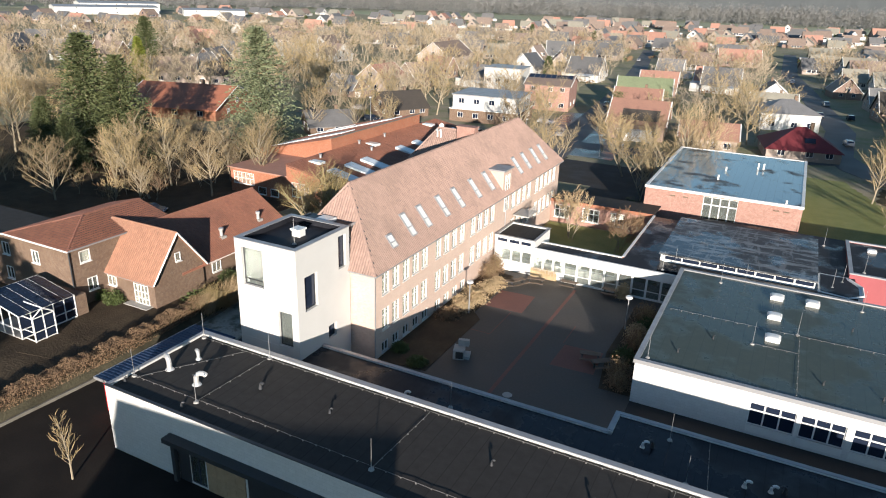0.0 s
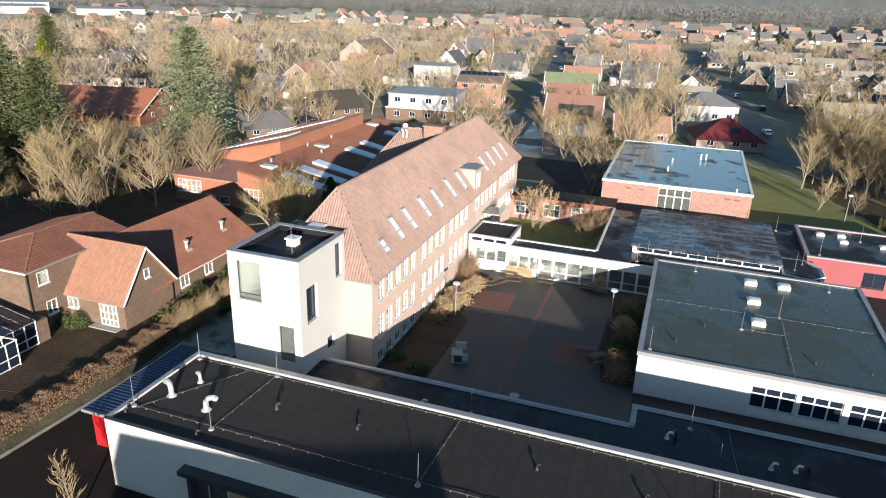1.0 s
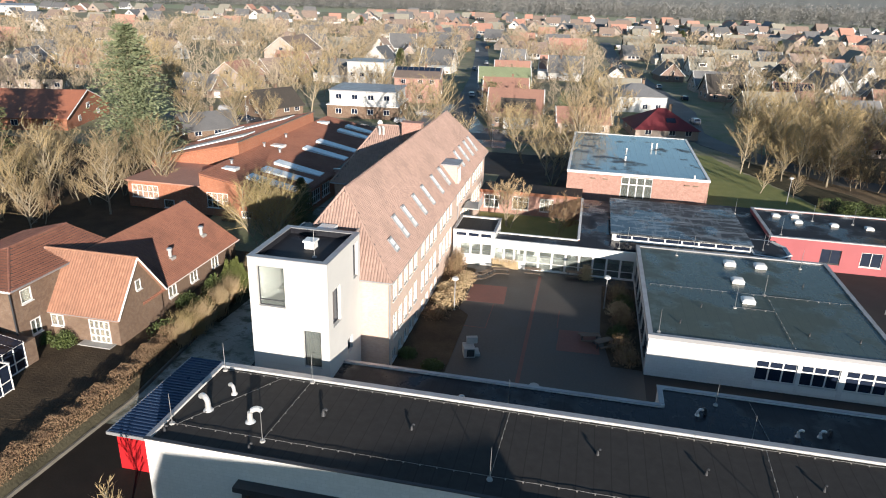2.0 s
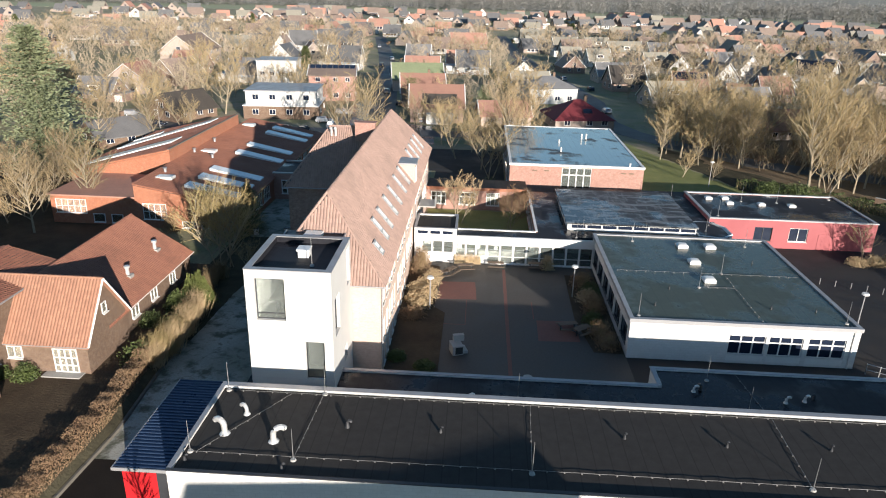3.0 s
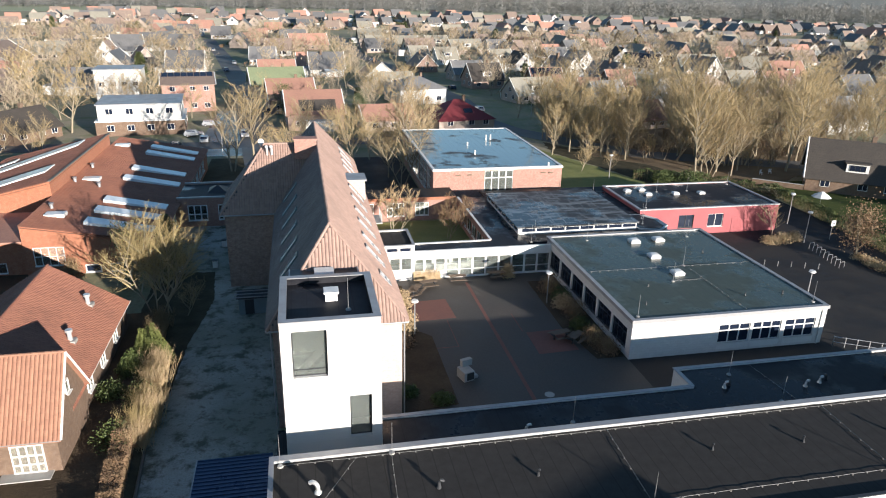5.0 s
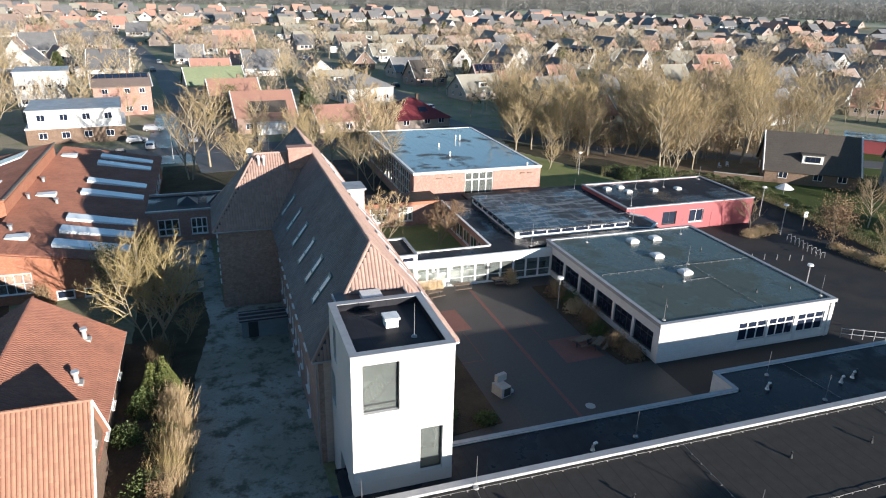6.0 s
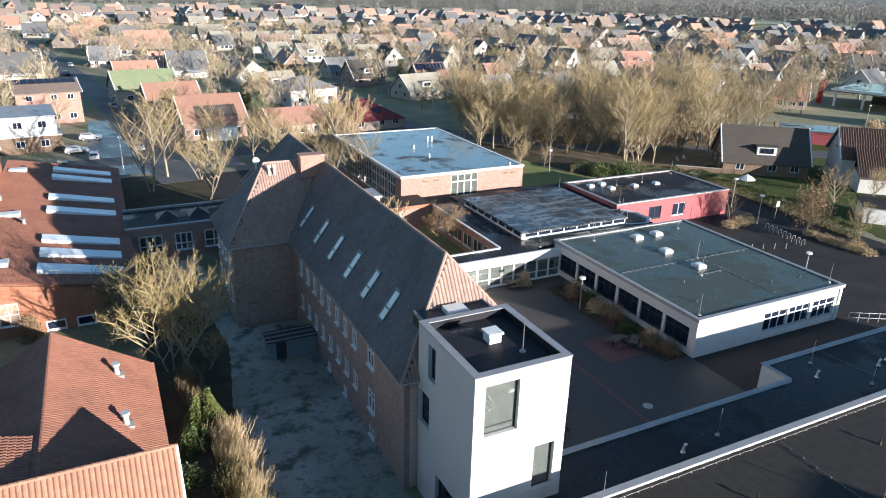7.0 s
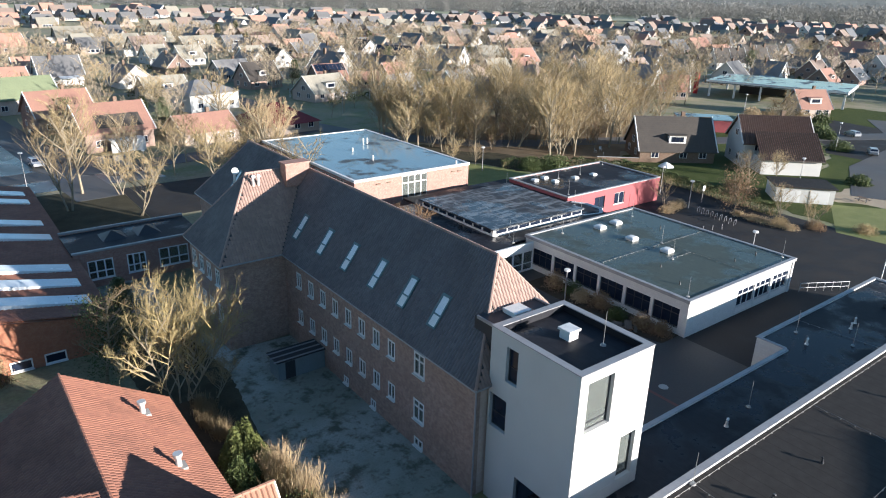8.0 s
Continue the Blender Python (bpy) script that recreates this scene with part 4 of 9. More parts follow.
west += [(51.2, 52.5, 6.1, 7.9), (51.2, 52.5, 2.4, 4.1), (51.3, 52.4, 0.15, 0.9), (57.6, 58.4, 0.15, 0.9), (61.9, 62.7, 0.15, 0.85), (66.3, 67.1, 0.15, 0.85)]
west += [(y, y + 1.1, z, z + 1.5) for y in (86, 89, 92) for z in (2.5, 5.9)]
part("wall", wall(bmesh.new(), "y", SX1, 1, SY0, SY1, 0, SE, east), "brick_school", sc)
part("wall", wall(bmesh.new(), "y", SX0, -1, SY0, SY1, 0, SE, west), "brick_shaded", sc)
part("wall", wall(bmesh.new(), "x", SY0, -1, SX0 + 0.35, SX1 - 0.35, 0, SE), "brick_school", sc)
part("wall", wall(bmesh.new(), "x", SY1, 1, SX0 + 0.35, SX1 - 0.35, 0, SE), "brick_school", sc)
part("floor", boxes((SX0 + 0.36, SX1 - 0.36, SY0 + 0.36, SY1 - 0.36, 1.7, 1.95), (SX0 + 0.36, SX1 - 0.36, SY0 + 0.36, SY1 - 0.36, 5.0, 5.25), (-35.0, -34.7, SY0 + 0.36, SY1 - 0.36, 1.95, 5.0), (-35.0, -34.7, SY0 + 0.36, SY1 - 0.36, 5.25, 8.4)), "concrete", sc)
for a0, a1, z0, z1 in east:
    tall = z1 - z0 > 1.5
    window(sc, a1 - a0, z1 - z0, wpose(SX1, (a0 + a1) / 2, z0, "E", 0.1), 2, [0.68] if tall else 1, "white", "blind" if tall and (int(a0 * 7) % 5) else "", f=0.1, bar=0.1)
for a0, a1, z0, z1 in west:
    window(sc, a1 - a0, z1 - z0, wpose(SX0, (a0 + a1) / 2, z0, "W", 0.03), 2, [0.68] if z1 - z0 > 1.5 else 1, "white", "blind" if z1 - z0 > 1 and int(a0 * 3) % 3 == 0 else "", f=0.14, bar=0.13)
o, ez = 0.4, SE - 0.02
x0, x1, y0, y1 = SX0 - o, SX1 + o, SY0 - o, SY1 + o
# west wing
WX0, WY0, WY1, WRY, WRX = -45.3, 73.3, 82.3, 77.8, -40.9
ww = [(y, y + 1.1, z, z + 1.6) for y in (74.4, 76.6, 78.6, 80.6) for z in (2.4, 5.9)]
part("wall", wall(bmesh.new(), "y", WX0, -1, WY0, WY1, 0, SE, ww), "brick_shaded", sc)
part("wall", wall(bmesh.new(), "x", WY0, -1, WX0 + 0.35, SX0, 0, SE), "brick_shaded", sc)
part("wall", wall(bmesh.new(), "x", WY1, 1, WX0 + 0.35, SX0, 0, SE), "brick_shaded", sc)
for a0, a1, z0, z1 in ww:
    window(sc, a1 - a0, z1 - z0, wpose(WX0, (a0 + a1) / 2, z0, "W", 0.03), 2, [0.68], "white", f=0.14, bar=0.13)
a, b, c, d = (x0, y0, ez), (x1, y0, ez), (x1, y1, ez), (x0, y1, ez)
r0, r1 = (RX, RY0, RZ2), (RX, RY1, RZ2)
wa, wb, wr, wj = (WX0 - o, WY0 - o, ez), (WX0 - o, WY1 + o, ez), (WRX, WRY, RZ2), (RX, WRY, RZ2)
ws, wn_ = (x0, WY0 - o, ez), (x0, WY1 + o, ez)
facets = [(b, c, r1, r0), (a, b, r0, r0), (c, d, r1, r1)]
wing = [(wa, ws, wj, wr), (wn_, wb, wr, wj), (wb, wa, wr, wr)]
west_roof = [(ws, a, r0, wj), (d, wn_, wj, r1)]
bm = bmesh.new()
poly(bm, (b, c, r1, r0), (a, b, r0), (c, d, r1), (ws, a, r0, wj), (d, wn_, wj, r1), (wa, ws, wj, wr), (wn_, wb, wr, wj), (wb, wa, wr))
part("roof", bm, "anthracite", sc, "boarding under the tiles")
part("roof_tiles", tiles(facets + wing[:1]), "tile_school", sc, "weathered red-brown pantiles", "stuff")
part("roof_tiles", tiles(wing[1:] + west_roof), "tile_shaded", sc, "pantiles of the rear slopes, darkened as in shade", "stuff")
part("ridge_tiles", caps([(r0, r1), (a, r0), (b, r0), (c, r1), (d, r1), (wa, wr), (wb, wr), (wr, wj)]), "tile_school", sc, "half-round ridge tiles", "stuff")
bm = bmesh.new()
for p, q in ((a, b), (b, c), (c, d), (d, wn_), (wn_, wb), (wb, wa), (wa, ws), (ws, a)):
    tube(bm, (Vector(p) - Vector((0, 0, 0.08)), Vector(q) - Vector((0, 0, 0.08))), 0.085, 8)
part("gutter", bm, "capping", sc, "grey metal gutter")
for x, y in ((x1 - 0.25, y0 + 0.25), (x0 + 0.25, y0 + 0.25), (SX1 + 0.1, 75.4)):
    part("downpipe", tube(bmesh.new(), ((x, y, 0.1), (x, y, ez)), 0.06, 8), "capping", sc)
# chimneys
part("chimney", boxes((-37.6, -35.2, 76.3, 77.5, 13.6, 15.7), (-37.7, -35.1, 76.2, 77.6, 15.7, 15.84)), "brick_gym", sc, "broad low brick chimney")
part("vent_hood", tube(bmesh.new(), ((-41.3, 79.6, 13.4), (-41.3, 79.6, 14.6), (-41.3, 79.5, 14.9), (-41.3, 79.3, 15.0)), (0.12, 0.12, 0.3, 0.34), 10), "dome", sc, "white round vent hood")
for x in (-40.6, -40.1):
    part("vent_pipe", tube(bmesh.new(), ((x, 76.9, 14.0), (x, 76.9, 14.8), (x, 76.7, 14.95)), (0.13, 0.13, 0.19), 8), "aluminium", sc)


def roof_window(parent, y, side, w=1.0, low=9.3, high=10.9, skirt=True):
    """A roof window with a white lower light, lying in the long slope."""
    sx = SX1 + o if side > 0 else SX0 - o
    dx = RX - sx
    up = Vector((dx, 0, RZ2 - ez)).normalized()
    n = Vector((-up.z * (1 if dx > 0 else -1), 0, abs(up.x)))
    p0 = Vector((sx, y, ez)) + up * ((low - ez) / up.z)
    ln = (high - low) / up.z
    m = Matrix((Vector((0, 1, 0)), up, n)).transposed().to_4x4()
    m.translation = p0
    f = boxes((-w / 2, -w / 2 + 0.12, 0, ln, 0, 0.2), (w / 2 - 0.12, w / 2, 0, ln, 0, 0.2), (-w / 2 + 0.12, w / 2 - 0.12, 0, 0.12, 0, 0.2), (-w / 2 + 0.12, w / 2 - 0.12, ln - 0.2, ln, 0, 0.24), (-w / 2 + 0.12, w / 2 - 0.12, ln * 0.36, ln * 0.36 + 0.12, 0, 0.2))
    bmesh.ops.transform(f, matrix=m, verts=f.verts)
    ob = part("roof_window", f, "capping" if side > 0 else "teal", parent, "grey-framed roof window" if side > 0 else "teal-framed roof window")
    g = boxes((-w / 2 + 0.12, w / 2 - 0.12, ln * 0.36 + 0.12, ln - 0.2, 0.12, 0.15))
    bmesh.ops.transform(g, matrix=m, verts=g.verts)
    part("pane", g, "skylight", ob)
    g = boxes((-w / 2 + 0.12, w / 2 - 0.12, 0.12, ln * 0.36, 0.12, 0.16))
    bmesh.ops.transform(g, matrix=m, verts=g.verts)
    part("lower_light", g, "dome", ob)


for i, y in enumerate((49.9, 53.5, 56.6, 60.6, 64.2, 68.6, 72.4, 81.6, 84.8, 88.2, 91.2)):
    roof_window(sc, y, 1, 1.0, 9.55 if i else 9.5, 11.5 if i else 10.6)
for y in (51.4, 55.2, 59.2, 63.4, 67.6, 72.2):
    roof_window(sc, y, -1, 0.95, 9.9, 11.9)
for y in (86.5, 88.6):
    roof_window(sc, y, -1, 0.8, 10.2, 12.4)
# stair dormer in the east slope
part("dormer", boxes((-34.2, -30.15, 74.3, 76.9, 8.5, 11.4)), "brick_school", sc, "brick stair dormer")
part("dormer_roof", boxes((-34.6, -29.95, 74.1, 77.1, 11.4, 11.6)), "capping", sc, "pale metal dormer roof")
window(sc, 1.3, 4.6, pose(-30.11, 75.6, 6.3, 0, 0, 90), 2, 4, "white", "blind", sill=False)
# flat-roofed passage into the tower
part("passage", boxes((-38.1, -33.3, 45.57, 47.9, 8.3, 12.1)), "anthracite", sc, "dark flat passage between roof and tower")
for x in (-38.2, -33.3):
    part("passage_edge", boxes((x, x + 0.1, 45.57, 47.6, 12.0, 12.22)), "capping", sc)
part("hatch", soft_box(-36.4, -35.0, 45.95, 47.2, 12.1, 12.42), "dome", sc, "white roof hatch")

# ---- glazed link between school and pavilion ----
LY, LZ = 72.1, 3.5
lk = thing("glazed_link", (-19, 73, 0), "white glazed link building with a low flat roof", "building")
lh = [(-29.0 + i * 1.3, -29.0 + i * 1.3 + 1.22, 1.25, 2.75) for i in range(3)] + [(-24.9 + i * 1.25, -24.9 + i * 1.25 + 1.17, 0.95, 2.5) for i in range(3)] + [(-21.1 + i * 1.58, -21.1 + i * 1.58 + 1.5, 0.15, 2.5) for i in range(8)]
part("wall", wall(bmesh.new(), "x", LY, -1, -29.9, -8.42, 0, LZ - 0.06, lh, 0.25), "white", lk)
for i, (a0, a1, z0, z1) in enumerate(lh):
    window(lk, a1 - a0, z1 - z0, wpose((a0 + a1) / 2, LY, z0, "S", 0.08), 1, 1 if i < 6 else [0.36], "white", sill=False, name="door" if i in (7, 8) else "window")
part("wall", wall(bmesh.new(), "x", 74.9, 1, -24.8, -15.2, 0, LZ - 0.06, [(-24.2 + i * 2.2, -22.4 + i * 2.2, 0.9, 2.6) for i in range(4)], 0.25), "white", lk)
bm = boxes((-24.8, -11.0, LY + 0.25, 74.65, LZ - 0.4, LZ - 0.12))
box(bm, -15.0, -11.0, 74.65, 92.9, LZ - 0.4, LZ - 0.124)
box(bm, -11.0, 8.6, LY + 1.6, 96.2, LZ - 0.5, LZ - 0.2)
part("roof", bm, "roof_corr", lk, "dark wet bitumen roof")
part("capping", boxes((-24.8, -8.42, LY - 0.05, LY + 0.28, LZ - 0.06, LZ), (-24.8, -15.2, 74.62, 74.95, LZ - 0.06, LZ), (-15.25, -14.95, 74.95, 93.0, LZ - 0.06, LZ)), "white", lk)
part("wall", wall(bmesh.new(), "y", -15.2, -1, 74.95, 93.0, 0, LZ - 0.06, [(76.5 + i * 2.6, 78.6 + i * 2.6, 0.9, 2.6) for i in range(6)], 0.25), "brick_gym", lk)
for i in range(6):
    window(lk, 2.1, 1.7, wpose(-15.2, 77.55 + i * 2.6, 0.9, "W", 0.08), 2, 1, "white")
part("floor", boxes((-29.8, -8.5, LY + 0.3, 74.6, 0.0, 0.12), (-29.8, -8.5, 74.3, 74.6, 0.12, 0.9)), "concrete", lk)
# raised entrance box at the school
en = thing("entrance_box", (-27, 75, 0), "white flat-roofed entrance box beside the school wall", "building")
part("wall", boxes((-29.9, -24.85, LY - 0.02, LY + 0.2, LZ, 4.3), (-25.05, -24.85, LY + 0.2, 77.4, 0, 4.3), (-29.9, -24.85, 77.4, 77.6, 0, 4.3), (-29.9, -29.7, LY + 0.2, 77.4, 0, 4.3)), "white", en)
part("roof", boxes((-29.7, -25.05, LY + 0.2, 77.4, 3.9, 4.15)), "roof_front", en)
part("capping", parapet(-29.98, -24.78, LY - 0.1, 77.68, 4.3, 4.37, 0.3), "capping", en)
for i in range(3):
    part("slot_window", boxes((-29.5 + i * 1.5, -28.3 + i * 1.5, LY - 0.05, LY - 0.02, 3.62, 3.98)), "solar", en, "dark narrow window")
part("balcony", boxes((-29.9, -27.8, 77.7, 80.8, 5.1, 5.25)), "concrete", en, "small balcony slab over the entrance")
for i in range(10):
    part("rail_bar", boxes((-27.9, -27.84, 77.8 + i * 0.32, 77.86 + i * 0.32, 5.25, 6.2)), "steel", en)
for x0 in (-25.0, -23.4):
    n = 40
    rng = random.Random(int(-x0 * 10))
    V, Fc = [], []
    for i in range(260):
        x, h = x0 + rng.random() * 1.55, 1.0 + rng.random() * 0.5
        y = LY - 0.35 + rng.random() * 0.2
        k = len(V)
        lean = rng.uniform(-0.15, 0.15)
        V += [(x, y, 0.02), (x + 0.035, y + 0.01, 0.02), (x + lean, y - 0.05, h)]
        Fc.append((k, k + 1, k + 2))
    solid("reed_grass", (V, Fc), "straw", "tall dry straw-coloured grass in front of the windows", "ornamental grass", "dry grasses")

# ---- classroom pavilion ----
PX0, PX1, PY0, PY1, PZ = -8.42, 11.75, 50.9, 73.5, 4.03
pv = thing("classroom_pavilion", (1.6, 62, 0), "white single-storey classroom pavilion with a green-grey flat roof", "building")
sw = [(0.45, 3.7, 0.9, 2.8), (4.0, 7.0, 0.9, 2.8), (7.45, 10.7, 0.9, 2.8)]
wh = [(51.8 + i * 3.46, 51.8 + i * 3.46 + 3.1, 0.75, 2.75) for i in range(6)]
part("wall", wall(bmesh.new(), "x", PY0, -1, PX0, PX1, 0, PZ - 0.35, sw), "block", pv)
part("wall", wall(bmesh.new(), "y", PX0, -1, PY0 + 0.35, PY1, 0, PZ - 0.35, wh), "block", pv)
part("wall", wall(bmesh.new(), "y", PX1, 1, PY0 + 0.35, PY1, 0, PZ - 0.35), "block", pv)
part("wall", wall(bmesh.new(), "x", PY1, 1, PX0 + 0.35, PX1 - 0.35, 0, PZ - 0.35), "block", pv)
part("fascia", parapet(PX0 - 0.12, PX1 + 0.12, PY0 - 0.12, PY1 + 0.12, PZ - 0.35, PZ, 0.42), "capping", pv, "pale grey roof fascia")
part("roof", boxes((PX0 + 0.3, PX1 - 0.3, PY0 + 0.3, PY1 - 0.3, PZ - 0.5, PZ - 0.12)), "roof_pav", pv, "green-grey bitumen roof")
for a0, a1, z0, z1 in sw:
    window(pv, a1 - a0, z1 - z0, wpose((a0 + a1) / 2, PY0, z0, "S", 0.15), 3, [0.66], "white", bar=0.12, pane="solar")
    part("sill_panel", boxes((a0, a1, PY0 - 0.012, PY0 - 0.002, 0.25, z0 - 0.06)), "white", pv)
for a0, a1, z0, z1 in wh:
    window(pv, a1 - a0, z1 - z0, wpose(PX0, (a0 + a1) / 2, z0, "W", 0.2), 3, [0.66], "anthracite", bar=0.06, pane="solar")
part("floor", boxes((PX0 + 0.4, PX1 - 0.4, PY0 + 0.4, PY1 - 0.4, 0, 0.1)), "concrete", pv)
part("downpipe", tube(bmesh.new(), ((11.2, PY0 - 0.08, 0), (11.2, PY0 - 0.08, 3.6)), 0.07, 8), "white", pv)
dome = make_dome()
PR = PZ - 0.12
dome.matrix_basis = pose(1.3, 60.5, PR)
for x, y in ((1.2, 65.4), (1.2, 70.3), (4.35, 70.4)):
    copy_thing(dome, pose(x, y, PR))
wire([(-7.6, 62.3, PR + 0.09), (11.0, 62.3, PR + 0.09)], pv)
wire([(3.4, 51.6, PR + 0.09), (3.4, 62.3, PR + 0.09)], pv)
wire([(-0.2, 58.7, PR + 0.09), (3.4, 58.7, PR + 0.09)], pv)
for x, y in ((3.2, 62.6), (-7.6, 51.7), (-4.2, 71.6), (8.6, 71.2), (10.9, 52.0), (-0.2, 58.7)):
    copy_thing(rod, pose(x, y, PR))
for x, y in ((-5.6, 54.0), (5.2, 54.4), (9.2, 54.2), (-3.3, 58.0), (7.6, 66.0)):
    copy_thing(vent, pose(x, y, PR, 0, 0, 60) @ Matrix.Scale(0.6, 4))

# ---- raised hall behind the pavilion ----
HX0, HX1, HY0, HY1, HZ = -11.2, 4.6, 76.4, 91.2, 4.35
hl = thing("assembly_hall", (-3, 84, 0), "low hall with streaky wet flat roof and white window band", "building")
hh = [(HX0 + 0.5 + i * 1.92, HX0 + 0.5 + i * 1.92 + 1.75, LZ + 0.12, HZ - 0.3) for i in range(8)]
part("wall", wall(bmesh.new(), "x", HY0, -1, HX0, HX1, 0, HZ - 0.2, hh, 0.25), "white", hl)
for a0, a1, z0, z1 in hh:
    part("pane", boxes((a0, a1, HY0 + 0.08, HY0 + 0.1, z0, z1)), "solar", hl, "dark strip window")
hw = [(HY0 + 0.4 + i * 1.8, HY0 + 1.95 + i * 1.8, LZ + 0.12, HZ - 0.3) for i in range(8)]
part("wall", wall(bmesh.new(), "y", HX0, -1, HY0 + 0.25, HY1, 0, HZ - 0.2, hw, 0.25), "white", hl)
for a0, a1, z0, z1 in hw:
    part("pane", boxes((HX0 + 0.08, HX0 + 0.1, a0, a1, z0, z1)), "solar", hl, "dark strip window")
part("wall", wall(bmesh.new(), "y", HX1, 1, HY0 + 0.25, HY1, 0, HZ - 0.2, (), 0.25), "white", hl)
part("wall", wall(bmesh.new(), "x", HY1, 1, HX0 + 0.25, HX1 - 0.25, 0, HZ - 0.2, (), 0.25), "white", hl)
part("roof", boxes((HX0 - 0.2, HX1 + 0.2, HY0 - 0.2, HY1 + 0.2, HZ - 0.2, HZ)), "roof_hall", hl, "dark wet roof with pale streaks")
for x, y in ((-10.4, 73.6), (-9.4, 75.4), (6.3, 78.0), (7.3, 80.2), (-2.0, 74.6), (5.6, 92.5)):
    copy_thing(rod, pose(x, y, LZ - 0.2))

# ---- red annex ----
AX0, AX1, AY0, AY1, AZ = 8.0, 29.5, 82.1, 94.5, 3.95
an = thing("red_annex", (19, 88, 0), "red-clad single-storey annex with a dark flat roof", "building")
ah = [(14.0, 16.3, 1.0, 2.85), (18.5, 20.9, 1.0, 2.85)]
part("wall", wall(bmesh.new(), "x", AY0, -1, AX0, AX1, 0, AZ - 0.15, ah), "red_clad", an)
part("wall", wall(bmesh.new(), "y", AX0, -1, AY0 + 0.35, AY1, 0, AZ - 0.15), "red_clad", an)
part("wall", wall(bmesh.new(), "y", AX1, 1, AY0 + 0.35, AY1, 0, AZ - 0.15), "red_clad", an)
part("wall", wall(bmesh.new(), "x", AY1, 1, AX0 + 0.35, AX1 - 0.35, 0, AZ - 0.15), "red_clad", an)
part("capping", parapet(AX0 - 0.08, AX1 + 0.08, AY0 - 0.08, AY1 + 0.08, AZ - 0.15, AZ, 0.4), "capping", an)
part("roof", boxes((AX0 + 0.3, AX1 - 0.3, AY0 + 0.3, AY1 - 0.3, AZ - 0.45, AZ - 0.18)), "roof_corr", an)
for a0, a1, z0, z1 in ah:
    window(an, a1 - a0, z1 - z0, wpose((a0 + a1) / 2, AY0, z0, "S", 0.15), 2, 1, "white" if a0 > 17 else "anthracite", pane="solar")
part("door", boxes((22.3, 23.2, AY0 - 0.04, AY0 - 0.003, 0, 2.2)), "red_clad", an)
for x, y in ((10.6, 91.5), (13.0, 91.8), (12.9, 89.4), (17.2, 89.2), (21.3, 89.0)):
    copy_thing(dome, pose(x, y, AZ - 0.18) @ Matrix.Scale(0.8, 4))
for x, y in ((14.9, 90.6), (19.8, 90.5), (9.4, 83.3), (28.2, 93.0)):
    copy_thing(rod, pose(x, y, AZ - 0.18))

lobby = thing("lobby", (6.5, 79, 0), "small white-edged flat-roofed lobby beside the red annex", "building")
outline = [(4.95, 76.2), (7.9, 75.6), (9.15, 76.7), (9.15, 79.4), (8.0, 81.3), (7.9, 82.0), (4.95, 82.0)]
part("wall", slab(outline, 0, 3.34), "white", lobby)
part("roof", slab([(6.5 + (x - 6.5) * 0.86, 79 + (y - 79) * 0.9) for x, y in outline], 3.34, 3.38), "roof_corr", lobby, "dark wet roof")
for (xa, ya), (xb, yb) in zip(outline[1:4], outline[2:5]):
    part("roof_edge", tube(bmesh.new(), ((xa, ya, 3.42), (xb, yb, 3.42)), 0.12, 4), "white", lobby, "white roof edge")

# ---- gymnasium ----
GX0, GX1, GY0, GY1, GZ = -17.7, 2.7, 98.3, 129.3, 6.3
gy = thing("gymnasium", (-7.5, 114, 0), "red brick gymnasium, its wet flat roof painted with blue sky reflection", "building")
part("wall", wall(bmesh.new(), "x", GY0, -1, GX0, GX1, 0, GZ - 0.35, [(-9.7, -5.2, 2.35, 5.8)]), "brick_gym", gy)
gw = [(100.5 + i * 3.4, 103.5 + i * 3.4, 1.5, 5.6) for i in range(8)]
part("wall", wall(bmesh.new(), "y", GX0, -1, GY0 + 0.35, GY1, 0, GZ - 0.35, gw), "brick_gym", gy)
part("wall", wall(bmesh.new(), "y", GX1, 1, GY0 + 0.35, GY1, 0, GZ - 0.35), "brick_gym", gy)
part("wall", wall(bmesh.new(), "x", GY1, 1, GX0 + 0.35, GX1 - 0.35, 0, GZ - 0.35), "brick_gym", gy)
window(gy, 4.5, 3.45, wpose(-7.45, GY0, 2.35, "S", 0.1), 4, [0.68], "white", bar=0.16)
for a0, a1, z0, z1 in gw:
    window(gy, 3.0, 4.1, wpose(GX0, (a0 + a1) / 2, z0, "W", 0.1), 3, [0.3, 0.72], "white", bar=0.12)
part("fascia", parapet(GX0 - 0.12, GX1 + 0.12, GY0 - 0.12, GY1 + 0.12, GZ - 0.35, GZ, 0.4), "white", gy, "white roof edge")
part("roof", boxes((GX0 + 0.25, GX1 - 0.25, GY0 + 0.25, GY1 - 0.25, GZ - 0.6, GZ - 0.07)), "roof_gym", gy, "wet roof with puddles, sky reflection painted in blue-grey")
for x, y, s in ((-9.0, 107.5, 0.9), (-8.6, 114.5, 0.7), (-4.2, 118.5, 1.2), (-3.4, 118.5, 1.2), (0.6, 98.8, 0.6)):
    part("vent_pipe", tube(bmesh.new(), ((x, y, GZ - 0.07), (x, y, GZ + 0.75 * s)), 0.14, 8), "white", gy)
for x in (-14.2, -12.4, -0.7, 0.5):
    part("wall_lamp", boxes((x, x + 0.7, GY0 - 0.16, GY0 - 0.002, 5.2, 5.34)), "dark_wood", gy, "dark wall fitting")
part("floor", boxes((GX0 + 0.4, GX1 - 0.4, GY0 + 0.4, GY1 - 0.4, 0.0, 0.1)), "wood", gy)

